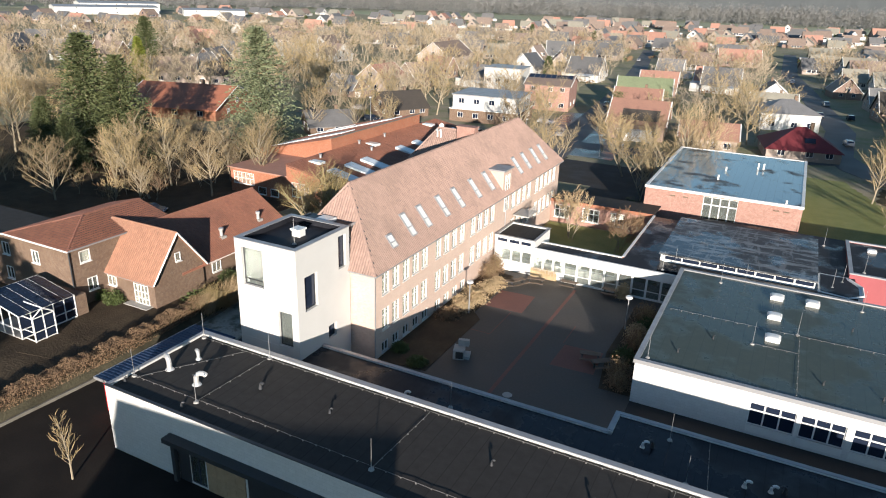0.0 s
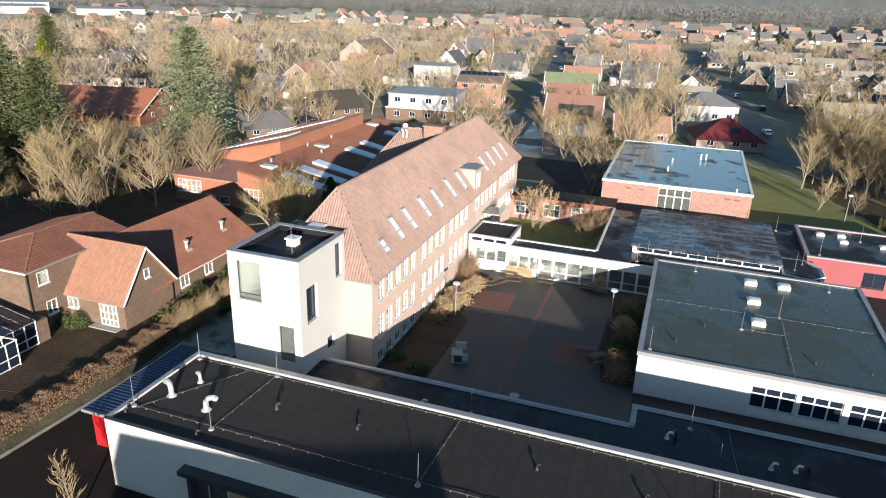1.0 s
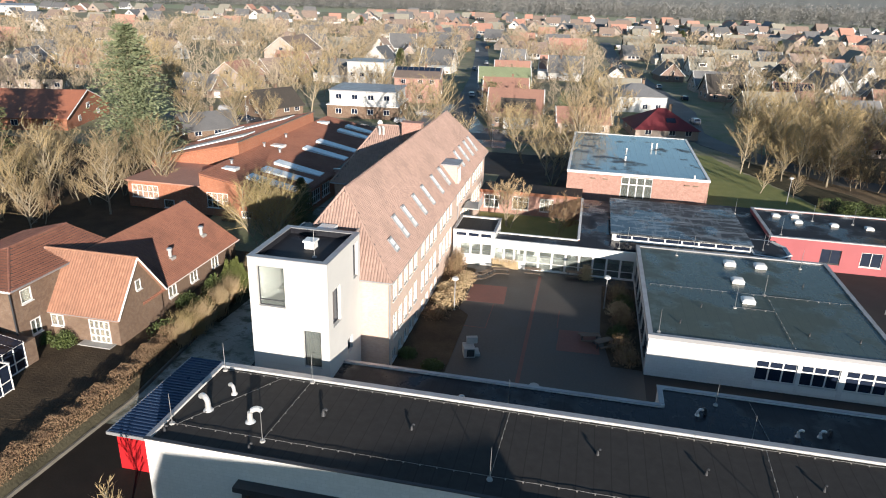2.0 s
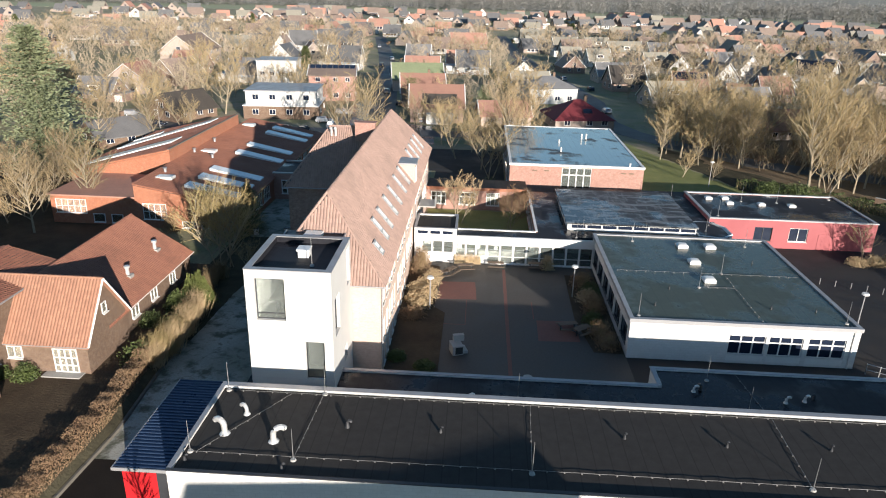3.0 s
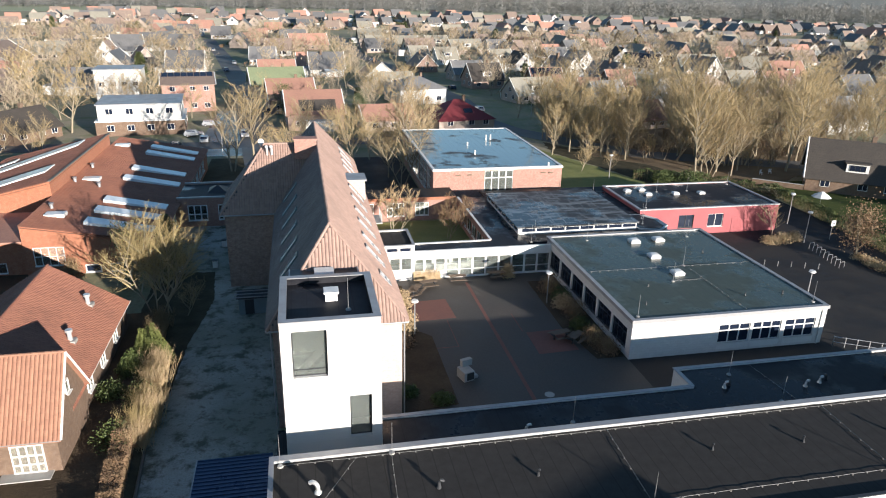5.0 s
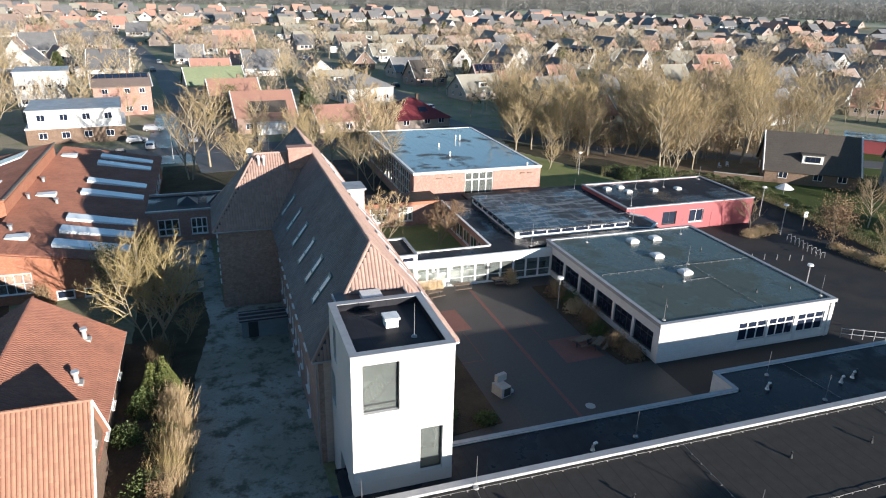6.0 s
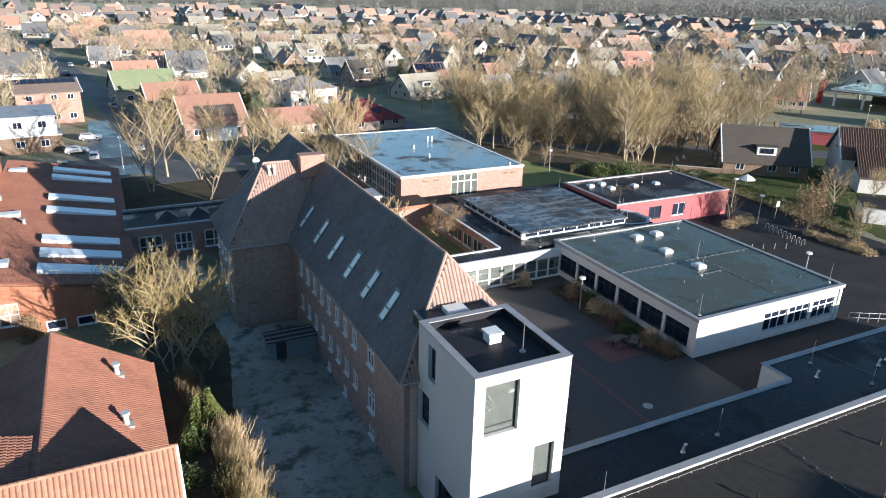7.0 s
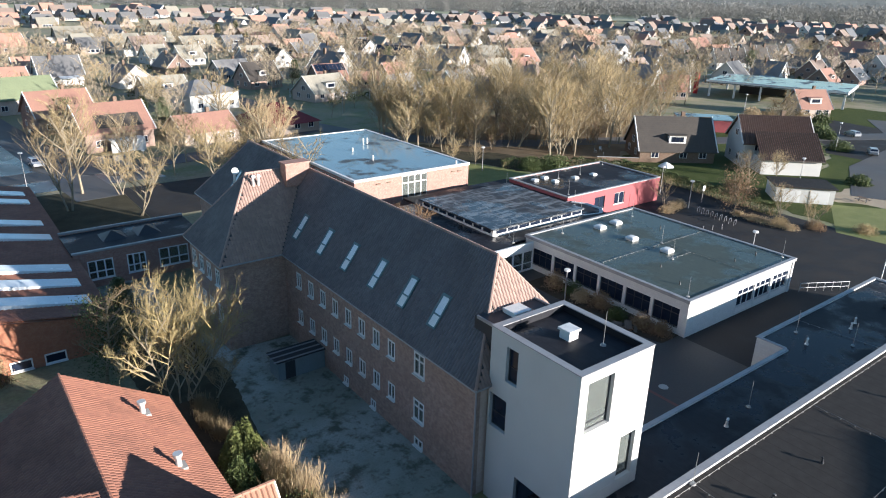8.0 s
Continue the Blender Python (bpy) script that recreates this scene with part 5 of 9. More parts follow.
# ---- low brick wing west of the gymnasium ----
lw = thing("brick_wing", (-23, 96, 0), "low red brick wing with white windows and a flat roof", "building")
lwh = [(-29.5, -27.2, 0.7, 2.7), (-25.3, -22.8, 0.7, 2.7), (-21.2, -19.2, 0.7, 2.7)]
part("wall", wall(bmesh.new(), "x", 93.6, -1, -30.1, -15.3, 0, 3.3, lwh), "brick_gym", lw)
for a0, a1, z0, z1 in lwh:
    window(lw, a1 - a0, z1 - z0, wpose((a0 + a1) / 2, 93.6, z0, "S", 0.1), 3, [0.62], "white", "blind" if int(a0) % 3 == 0 else "", bar=0.12, f=0.12)
part("wall", boxes((-30.1, -15.3, 98.0, 98.28, 0, 3.3)), "brick_gym", lw)
part("roof", boxes((-30.12, -15.2, 93.5, 98.28, 3.3, 3.45)), "roof_front", lw)
part("fascia", boxes((-30.14, -15.25, 93.36, 93.5, 3.05, 3.47)), "brick_orange", lw, "reddish fascia board")

# ---- low link to the workshop halls ----
wl = thing("workshop_link", (-47, 98, 0), "low dark brick link with white windows and a flat roof", "building")
wlh = [(-52.6, -50.0, 0.9, 3.1), (-48.6, -46.6, 0.9, 3.1), (-45.2, -41.9, 0.9, 3.1)]
part("wall", wall(bmesh.new(), "x", 95.0, -1, -53.8, -40.0, 0, 4.05, wlh), "brick_gym", wl)
for a0, a1, z0, z1 in wlh:
    window(wl, a1 - a0, z1 - z0, wpose((a0 + a1) / 2, 95.0, z0, "S", 0.05), 3, [0.4], "white", bar=0.15, f=0.13)
part("wall", boxes((-53.8, -40.0, 102.7, 103.0, 0, 4.05)), "brick_shaded", wl)
part("roof", boxes((-53.9, -40.0, 95.3, 102.7, 3.8, 3.95)), "roof_corr", wl)
part("fascia", boxes((-53.9, -40.0, 94.92, 95.3, 4.05, 4.25)), "capping", wl)
part("fascia", boxes((-53.9, -40.0, 102.7, 103.05, 4.05, 4.25)), "capping", wl)
for x in (-50.2, -46.5):
    bm = bmesh.new()
    poly(bm, [(x, 98, 3.95), (x + 2.6, 98, 3.95), (x + 1.3, 99.5, 4.75)], [(x, 101, 3.95), (x + 2.6, 101, 3.95), (x + 1.3, 99.5, 4.75)], [(x, 98, 3.95), (x, 101, 3.95), (x + 1.3, 99.5, 4.75)], [(x + 2.6, 98, 3.95), (x + 2.6, 101, 3.95), (x + 1.3, 99.5, 4.75)])
    part("roof_pyramid", bm, "anthracite", wl, "dark pyramid rooflight")

# ---- orange brick workshop halls ----
ws_ = thing("workshop_hall", (-61, 104, 0), "orange brick workshop with low red tiles and long rooflights", "workshop")
OX0, OX1, OY0, OY1, OZ0, OZ1 = -68.0, -53.8, 79.8, 128.0, 6.1, 3.6
slope = (OZ0 - OZ1) / (OX1 - OX0)
bm = bmesh.new()
poly(bm, [(OX0, OY0, 0), (OX1, OY0, 0), (OX1, OY0, OZ1), (OX0, OY0, OZ0)], [(OX0, OY1, 0), (OX1, OY1, 0), (OX1, OY1, OZ1), (OX0, OY1, OZ0)], [(OX0, OY0, 0), (OX0, OY1, 0), (OX0, OY1, OZ0), (OX0, OY0, OZ0)])
part("wall", bm, "brick_orange", ws_)
oh = [(82 + i * 3.9, 85.2 + i * 3.9, 0.9, 2.9) for i in range(3)] + [(105 + i * 3.9, 108.2 + i * 3.9, 0.9, 2.9) for i in range(5)]
part("wall", wall(bmesh.new(), "y", OX1, 1, OY0, OY1, 0, OZ1, oh), "brick_orange", ws_)
for a0, a1, z0, z1 in oh:
    window(ws_, a1 - a0, z1 - z0, wpose(OX1, (a0 + a1) / 2, z0, "E", 0.1), 4, [0.5], "white", bar=0.1)
rf = [(OX1 + 0.35, OY0 - 0.3, OZ1 - 0.05), (OX1 + 0.35, OY1 + 0.3, OZ1 - 0.05), (OX0, OY1 + 0.3, OZ0), (OX0, OY0 - 0.3, OZ0)]
bm = bmesh.new()
poly(bm, rf, [(x, y, z - 0.2) for x, y, z in rf])
part("roof", bm, "far_red", ws_)
part("roof_tiles", tiles([rf], 0.3, 0.4), "tile_red", ws_, "low-pitched red roof tiles", "stuff")
for y in (82.0, 86.6, 91.0, 102.0, 107.8, 118.2, 122.6):
    bm = bmesh.new()
    zt, zb = OZ0 - slope * 6.0, OZ0 - slope * 13.4
    m0 = [(OX0 + 6.0, zt), (OX0 + 13.4, zb)]
    v = [(x, yy, z + (0.05 if h == 0 else 0.5 if z == zt else 0.25)) for h in (0, 1) for x, z in m0 for yy in (y, y + 2.0)]
    vs = [bm.verts.new(p) for p in v]
    for f in ((0, 1, 3, 2), (4, 5, 7, 6), (0, 1, 5, 4), (2, 3, 7, 6), (0, 2, 6, 4), (1, 3, 7, 5)):
        bm.faces.new([vs[i] for i in f])
    part("rooflight", bm, "skylight", ws_, "long pale rooflight strip")
for x, y in ((-65.5, 84.2), (-65.6, 100.4), (-66.2, 122.0)):
    z = OZ0 - slope * (x - OX0)
    part("rooflight", boxes((x - 1.1, x + 1.1, y - 0.7, y + 0.7, z, z + 0.4)), "dome", ws_)
for x, y in ((-66.6, 86.6), (-67.2, 98.5), (-67.0, 106.5), (-64.0, 97.5)):
    z = OZ0 - slope * (x - OX0)
    part("roof_vent", tube(bmesh.new(), ((x, y, z), (x, y, z + 0.5), (x, y, z + 0.75)), (0.2, 0.2, 0.32), 8), "capping", ws_)
window(ws_, 3.2, 2.2, pose(-65.4, OY0 - 0.03, 1.2), 4, [0.5], "white", "blind")
for x in (-61.0, -58.4):
    window(ws_, 1.7, 0.95, pose(x, OY0 - 0.03, 0.15), 1, 1, "white", pane="solar", f=0.12)
hb = thing("tall_hall", (-76, 106, 0), "tall orange brick hall with a lean-to roof and pale rooflights", "workshop")
HZ0, HZ1, HX = 8.0, 4.3, -83.5
bm = bmesh.new()
for y in (91.5, 121.5):
    poly(bm, [(-68.02, y, 0), (HX, y, 0), (HX, y, HZ1), (-68.02, y, HZ0)])
poly(bm, [(-68.02, 91.5, 0), (-68.02, 121.5, 0), (-68.02, 121.5, HZ0), (-68.02, 91.5, HZ0)], [(HX, 91.5, 0), (HX, 121.5, 0), (HX, 121.5, HZ1), (HX, 91.5, HZ1)])
part("wall", bm, "brick_orange", hb)
rf = [(HX - 0.4, 91.2, HZ1 - 0.08), (HX - 0.4, 121.8, HZ1 - 0.08), (-67.9, 121.8, HZ0 + 0.02), (-67.9, 91.2, HZ0 + 0.02)]
bm = bmesh.new()
poly(bm, rf, [(x, y, z - 0.25) for x, y, z in rf])
part("roof", bm, "far_red", hb)
part("roof_tiles", tiles([rf], 0.3, 0.4), "tile_red", hb, "low-pitched red roof tiles", "stuff")
hs = (HZ0 - HZ1) / (-68 - HX)
for xa, ya, xb, yb, wd in ((-81.8, 92.6, -70.6, 98.2, 4.0), (-83.0, 104.4, -71.3, 115.8, 4.2), (-83.4, 111.0, -80.2, 114.6, 1.8)):
    bm = bmesh.new()
    vs = [bm.verts.new((x, y + k, HZ1 + hs * (x - HX) + h)) for h in (0.05, 0.3) for x, y in ((xa, ya), (xb, yb)) for k in (0, wd)]
    for f in ((0, 1, 3, 2), (4, 5, 7, 6), (0, 1, 5, 4), (2, 3, 7, 6), (0, 2, 6, 4), (1, 3, 7, 5)):
        bm.faces.new([vs[i] for i in f])
    part("rooflight", bm, "skylight", hb, "long pale rooflight strip")
part("capping", boxes((-68.1, -67.82, 91.2, 121.8, HZ0 + 0.03, HZ0 + 0.16)), "kerb", hb)
la = thing("workshop_annex", (-74, 85, 0), "low orange brick annex with white windows", "building")
part("wall", boxes((-80.0, -68.05, 80.4, 91.4, 0, 3.9)), "brick_orange", la)
part("roof", boxes((-80.3, -68.05, 80.0, 91.45, 3.9, 4.1)), "far_red", la)
window(la, 4.2, 1.9, pose(-77.2, 80.36, 1.5), 5, [0.5], "white", "blind")
for x in (-73.5, -71.0):
    window(la, 1.6, 1.2, pose(x, 80.36, 0.3), 1, 1, "white")

# ---- houses west of the school ----


def gable_roof(x0, x1, y0, y1, ze, zr, axis="x", over=0.35):
    """Outline of a gabled roof: two facets and the ridge."""
    if axis == "x":
        ym = (y0 + y1) / 2
        k = (zr - ze) / (ym - y0)
        e = ze - over * k
        s = [(x0 - over, y0 - over, e), (x1 + over, y0 - over, e), (x1 + over, ym, zr), (x0 - over, ym, zr)]
        n = [(x1 + over, y1 + over, e), (x0 - over, y1 + over, e), (x0 - over, ym, zr), (x1 + over, ym, zr)]
    else:
        xm = (x0 + x1) / 2
        k = (zr - ze) / (xm - x0)
        e = ze - over * k
        s = [(x1 + over, y0 - over, e), (x1 + over, y1 + over, e), (xm, y1 + over, zr), (xm, y0 - over, zr)]
        n = [(x0 - over, y1 + over, e), (x0 - over, y0 - over, e), (xm, y0 - over, zr), (xm, y1 + over, zr)]
    return [s, n], (s[3], s[2])


def thick(facets, t=0.14):
    bm = bmesh.new()
    for f in facets:
        hi = [bm.verts.new(p) for p in f]
        lo = [bm.verts.new((p[0], p[1], p[2] - t)) for p in f]
        bm.faces.new(hi)
        bm.faces.new(lo[::-1])
        for i in range(4):
            bm.faces.new((lo[i], lo[(i + 1) % 4], hi[(i + 1) % 4], hi[i]))
    return bm


def pentagon(x0, x1, y0, y1, z0, ze, zr, axis="x"):
    """Walls of a gabled house."""
    bm = bmesh.new()
    if axis == "x":
        ym = (y0 + y1) / 2
        poly(bm, [(x0, y0, z0), (x1, y0, z0), (x1, y0, ze), (x0, y0, ze)], [(x0, y1, z0), (x1, y1, z0), (x1, y1, ze), (x0, y1, ze)])
        for x in (x0, x1):
            poly(bm, [(x, y0, z0), (x, y1, z0), (x, y1, ze), (x, ym, zr), (x, y0, ze)])
    else:
        xm = (x0 + x1) / 2
        poly(bm, [(x0, y0, z0), (x0, y1, z0), (x0, y1, ze), (x0, y0, ze)], [(x1, y0, z0), (x1, y1, z0), (x1, y1, ze), (x1, y0, ze)])
        for y in (y0, y1):
            poly(bm, [(x0, y, z0), (x1, y, z0), (x1, y, ze), (xm, y, zr), (x0, y, ze)])
    bmesh.ops.remove_doubles(bm, verts=bm.verts, dist=0.001)
    return bm


G = 0.95
hs1 = thing("gable_house", (-58, 45, G), "brown brick house wing with a bright orange pantile gable roof", "house")
part("wall", pentagon(-62.2, -53.5, 42.1, 48.5, G, 3.95, 8.0), "brick_brown", hs1)
fs, rd = gable_roof(-62.2, -53.5, 42.1, 48.5, 4.0, 8.1)
part("roof", thick(fs), "tile_orange", hs1)
part("roof_tiles", tiles(fs, 0.27, 0.36), "tile_orange", hs1, "orange clay pantiles", "stuff")
part("ridge_tiles", caps([rd]), "tile_orange", hs1, "", "stuff")
for f in fs[:2]:
    for p, q in ((f[0], f[3]), (f[1], f[2])):
        part("verge_board", tube(bmesh.new(), (Vector(p), Vector(q)), 0.1, 4), "white", hs1, "white verge board")
window(hs1, 2.0, 2.15, pose(-55.4, 42.06, G + 0.1), 4, [0.3, 0.62], "white", name="door", sill=False, bar=0.1)
window(hs1, 1.3, 1.1, pose(-59.6, 42.06, G + 1.2), 2, 1, "white")
window(hs1, 0.7, 0.95, pose(-53.46, 45.3, 5.0, 0, 0, 90), 1, 1, "white")
part("step", boxes((-57.2, -54.0, 41.2, 42.1, G - 0.02, G + 0.1)), "concrete", hs1)
part("gutter", tube(bmesh.new(), (Vector(fs[0][0]), Vector(fs[0][1])), 0.08, 8), "capping", hs1)

hs2 = thing("rear_house", (-60, 55, G), "long brown brick house with a dark red pantile gable roof", "house")
part("wall", pentagon(-65.9, -53.8, 46.0, 63.2, G, 3.55, 7.35, "y"), "brick_brown", hs2)
fs, rd = gable_roof(-65.9, -53.8, 46.0, 63.2, 3.6, 7.45, "y")
part("roof", thick(fs), "tile_red", hs2)
part("roof_tiles", tiles(fs, 0.27, 0.36), "tile_red", hs2, "dark red clay pantiles", "stuff")
part("ridge_tiles", caps([rd]), "tile_red", hs2, "", "stuff")
part("gutter", tube(bmesh.new(), (Vector(fs[0][0]).lerp(Vector(fs[0][1]), 0.2), Vector(fs[0][1])), 0.08, 8), "white", hs2)
for y in (50.6, 54.4, 58.6):
    window(hs2, 1.3, 1.2, pose(-53.76, y, G + 1.0, 0, 0, 90), 2, 1, "white")
for x, y in ((-55.6, 53.5), (-55.9, 59.9)):
    z = 7.45 - (x + 59.85) * (7.45 - 3.6) / 6.05
    part("roof_vent", tube(bmesh.new(), ((x, y, z - 0.1), (x, y, z + 0.75), (x, y, z + 0.8), (x, y, z + 1.0)), (0.2, 0.17, 0.28, 0.28), 10), "aluminium", hs2, "pale metal roof vent with a hood")
    part("vent_collar", boxes((x - 0.35, x + 0.42, y - 0.38, y + 0.38, z - 0.45, z + 0.1)), "concrete", hs2)

hs4 = thing("corner_house", (-69, 44, G), "two-storey brown brick house with white windows and dark hipped roof", "house")
bm = wall(bmesh.new(), "y", -60.2, 1, 38.3, 50.0, G, 7.2, [(39.3, 40.5, 5.35, 6.6), (39.75, 40.9, 2.2, 3.6)], 0.3)
part("wall", bm, "brick_brown", hs4)
part("wall", wall(bmesh.new(), "x", 38.3, -1, -84.0, -60.5, G, 7.0, [(-66.2, -65.0, 4.6, 6.0), (-71.0, -69.8, 4.6, 6.0), (-76.0, -74.8, 4.6, 6.0), (-71.0, -69.8, 1.9, 3.3)], 0.3), "brick_brown", hs4)
part("wall", boxes((-69.0, -60.5, 49.7, 50.0, G, 7.1), (-69.0, -68.7, 43.3, 49.7, G, 7.1), (-84.0, -69.0, 43.0, 43.3, G, 6.9), (-84.0, -83.7, 38.6, 43.0, G, 6.9)), "brick_brown", hs4)
part("floor", boxes((-83.7, -60.5, 38.6, 43.0, 4.1, 4.3)), "dark", hs4)
for y, z, w, hgt in ((39.9, 5.35, 1.2, 1.25), (40.325, 2.2, 1.15, 1.4)):
    window(hs4, w, hgt, wpose(-60.2, y, z, "E", 0.04), 1 if z > 5 else 2, 1, "white", "blind" if z > 5 else "", f=0.1)
for x, z in ((-65.6, 4.6), (-70.4, 4.6), (-75.4, 4.6), (-70.4, 1.9)):
    window(hs4, 1.2, 1.4, wpose(x, 38.3, z, "S", 0.04), 2, 1, "white", f=0.1)
ha, hb_, hc, hd_ = (-69.6, 37.8, 7.15), (-59.6, 37.8, 7.15), (-59.6, 50.5, 7.15), (-69.6, 50.5, 7.15)
hr0, hr1 = (-64.6, 43.4, 8.5), (-64.6, 50.5, 8.5)
fs = [(hb_, hc, hr1, hr0), (ha, hb_, hr0, hr0), (hd_, ha, hr0, hr1)]
bm = bmesh.new()
poly(bm, (hb_, hc, hr1, hr0), (ha, hb_, hr0), (hd_, ha, hr0, hr1))
part("roof", bm, "anthracite", hs4, "boarding under the tiles")
part("roof_tiles", tiles(fs, 0.27, 0.36), "tile_red", hs4, "mossy dark red pantiles", "stuff")
part("ridge_tiles", caps([(hr0, hr1), (hb_, hr0), (ha, hr0)]), "tile_red", hs4, "", "stuff")
part("roof", boxes((-84.4, -69.62, 37.9, 43.6, 6.9, 7.05)), "roof_front", hs4, "dark flat roof of the side wing")
part("gutter", tube(bmesh.new(), ((-84.4, 37.8, 7.05), (-69.6, 37.8, 7.1)), 0.1, 8), "white", hs4, "white gutter")
part("gutter", tube(bmesh.new(), (Vector(ha), Vector(hb_)), 0.1, 8), "white", hs4, "white gutter")
part("gutter", tube(bmesh.new(), (Vector(hb_), Vector(hc)), 0.09, 8), "capping", hs4)
part("downpipe", tube(bmesh.new(), ((-60.1, 38.2, G), (-60.1, 38.2, 7.1)), 0.07, 8), "anthracite", hs4)

# conservatory
cn = thing("conservatory", (-61, 34, G), "white-framed glass conservatory with a sloping glass roof", "conservatory")
cx0, cx1, cy0, cy1 = -63.6, -58.5, 31.6, 37.0
part("plinth", boxes((cx0, cx1, cy0, cy1, G - 0.02, G + 0.12)), "concrete", cn)


def bars(name, lines, r, mat, parent):
    for p, q in lines:
        d = Vector(q) - Vector(p)
        part(name, tube(bmesh.new(), (p, q), r, 4), mat, parent)


zt, zh = 3.25, 4.2
ys = [cy0 + (cy1 - cy0) * i / 5 for i in range(6)]
xs = [cx0 + (cx1 - cx0) * i / 4 for i in range(5)]
bars("post", [((cx1, y, G + 0.1), (cx1, y, zt)) for y in ys] + [((x, y, G + 0.1), (x, y, zt + (zh - zt) * (cx1 - x) / (cx1 - cx0))) for x in xs[:-1] for y in (cy0, cy1)], 0.075, "white", cn)
bars("rafter", [((cx1 + 0.1, y, zt), (cx0, y, zh)) for y in ys], 0.07, "white", cn)
bars("rail", [((cx1, cy0, z), (cx1, cy1, z)) for z in (zt, G + 0.95, G + 0.12)] + [((cx0, y, G + 0.95), (cx1, y, G + 0.95)) for y in (cy0, cy1)] + [((cx0, cy0, zh), (cx0, cy1, zh))], 0.07, "white", cn)
bm = bmesh.new()
poly(bm, [(cx1 + 0.1, cy0, zt + 0.05), (cx1 + 0.1, cy1, zt + 0.05), (cx0, cy1, zh + 0.05), (cx0, cy0, zh + 0.05)])
part("glass_roof", thick([[(cx1 + 0.1, cy0, zt + 0.06), (cx1 + 0.1, cy1, zt + 0.06), (cx0, cy1, zh + 0.06), (cx0, cy0, zh + 0.06)]], 0.02), "solar", cn)
bm.free()
for i in range(5):
    part("pane", boxes((cx1 - 0.01, cx1 + 0.01, ys[i] + 0.06, ys[i + 1] - 0.06, G + 0.15, zt - 0.06)), "solar", cn)
bx, by0, by1 = cx1 + 1.5, 31.9, 33.9
bars("post", [((bx, y, G), (bx, y, zt)) for y in (by0, (by0 + by1) / 2, by1)], 0.075, "white", cn)
bars("rafter", [((bx, by0 - 0.1, zt), (bx, (by0 + by1) / 2, zt + 0.75)), ((bx, by1 + 0.1, zt), (bx, (by0 + by1) / 2, zt + 0.75)), ((bx, (by0 + by1) / 2, zt + 0.75), (cx1 - 1.0, (by0 + by1) / 2, zt + 0.75)), ((bx, by0, zt), (cx1, by0, zt)), ((bx, by1, zt), (cx1, by1, zt))], 0.07, "white", cn)
bars("rail", [((bx, by0, z), (bx, by1, z)) for z in (G + 0.1, G + 0.95, zt)] + [((cx1, y, z), (bx, y, z)) for y in (by0, by1) for z in (G + 0.1, G + 0.95)], 0.06, "white", cn)
part("pane", boxes((bx - 0.01, bx + 0.01, by0, by1, G + 0.12, zt)), "solar", cn)
part("wall", boxes((cx0, cx1, cy1 + 0.1, cy1 + 1.25, G, zt - 0.2)), "brick_brown", cn)

# ---- red shed with a ribbed dark blue roof ----
sh = thing("red_shed", (-42, 33.5, 0), "red metal shed with a ribbed dark blue sheet roof", "shed")
part("wall", boxes((-44.0, -39.75, 28.9, 29.05, 0, 3.0), (-44.0, -43.85, 29.05, 38.3, 0, 3.0), (-43.85, -39.75, 38.15, 38.3, 0, 3.0)), "red_metal", sh)
part("roof", boxes((-44.3, -39.66, 28.5, 38.6, 3.05, 3.15)), "blue_metal", sh)
for i in range(30):
    y = 28.6 + i * 0.34
    part("roof_rib", boxes((-44.3, -39.66, y, y + 0.09, 3.15, 3.21)), "blue_metal", sh)
part("edge_trim", boxes((-44.38, -44.3, 28.5, 38.6, 2.98, 3.2), (-44.38, -39.66, 28.42, 28.5, 2.98, 3.2)), "capping", sh)
part("gate", boxes((-41.8, -39.8, 28.86, 28.9, 0, 2.6)), "anthracite", sh)

# lean-to behind the school
lt = thing("lean_to", (-42.2, 64.8, 0), "low grey bicycle shelter with a flat roof in the yard", "shelter")
part("wall", boxes((-43.9, -39.6, 66.0, 66.12, 0, 1.8), (-43.9, -43.78, 66.12, 67.8, 0, 1.8), (-43.78, -39.6, 67.68, 67.8, 0, 1.8)), "shelter", lt)
part("roof", boxes((-44.1, -39.6, 65.8, 68.0, 1.8, 1.9)), "anthracite", lt)
part("door", boxes((-43.3, -42.4, 65.97, 66.0, 0.05, 1.65)), "anthracite", lt, "dark plank door")
for y in (65.9, 66.7, 67.5):
    part("roof_batten", boxes((-44.3, -39.7, y, y + 0.1, 1.9, 1.98)), "capping", lt)
for x, y in ((-47.6, 79.5), (-47.2, 86.5), (-46.9, 92.5), (-51.5, 78.8)):
    b = thing("litter_bin", (x, y, 0.016), "small pale litter bin standing in the shaded yard", "bin", "yard bins")
    part("body", soft_box(x - 0.28, x + 0.28, y - 0.28, y + 0.28, 0.016, 0.85), "white", b)
    part("lid", soft_box(x - 0.31, x + 0.31, y - 0.31, y + 0.31, 0.85, 0.95), "anthracite", b)

# ---- plants ----


def spray(V, F, p, d, w):
    """A thin tapering blade from p along d."""
    a = d.cross(Vector((0.3, 0.5, 0.8))).normalized() * w
    k = len(V)
    V += [tuple(p - a), tuple(p + a), tuple(p + d)]
    F.append((k, k + 1, k + 2))


def stick(V, F, p, q, r0, r1, sides=4):
    d = (q - p).normalized()
    a = d.cross(Vector((0, 0, 1)) if abs(d.z) < 0.9 else Vector((1, 0, 0))).normalized()
    b = d.cross(a)
    k = len(V)
    for c, r in ((p, r0), (q, r1)):
        for i in range(sides):
            t = i * math.tau / sides
            V.append(tuple(c + r * (a * math.cos(t) + b * math.sin(t))))
    for i in range(sides):
        j = (i + 1) % sides
        F.append((k + i, k + j, k + sides + j, k + sides + i))


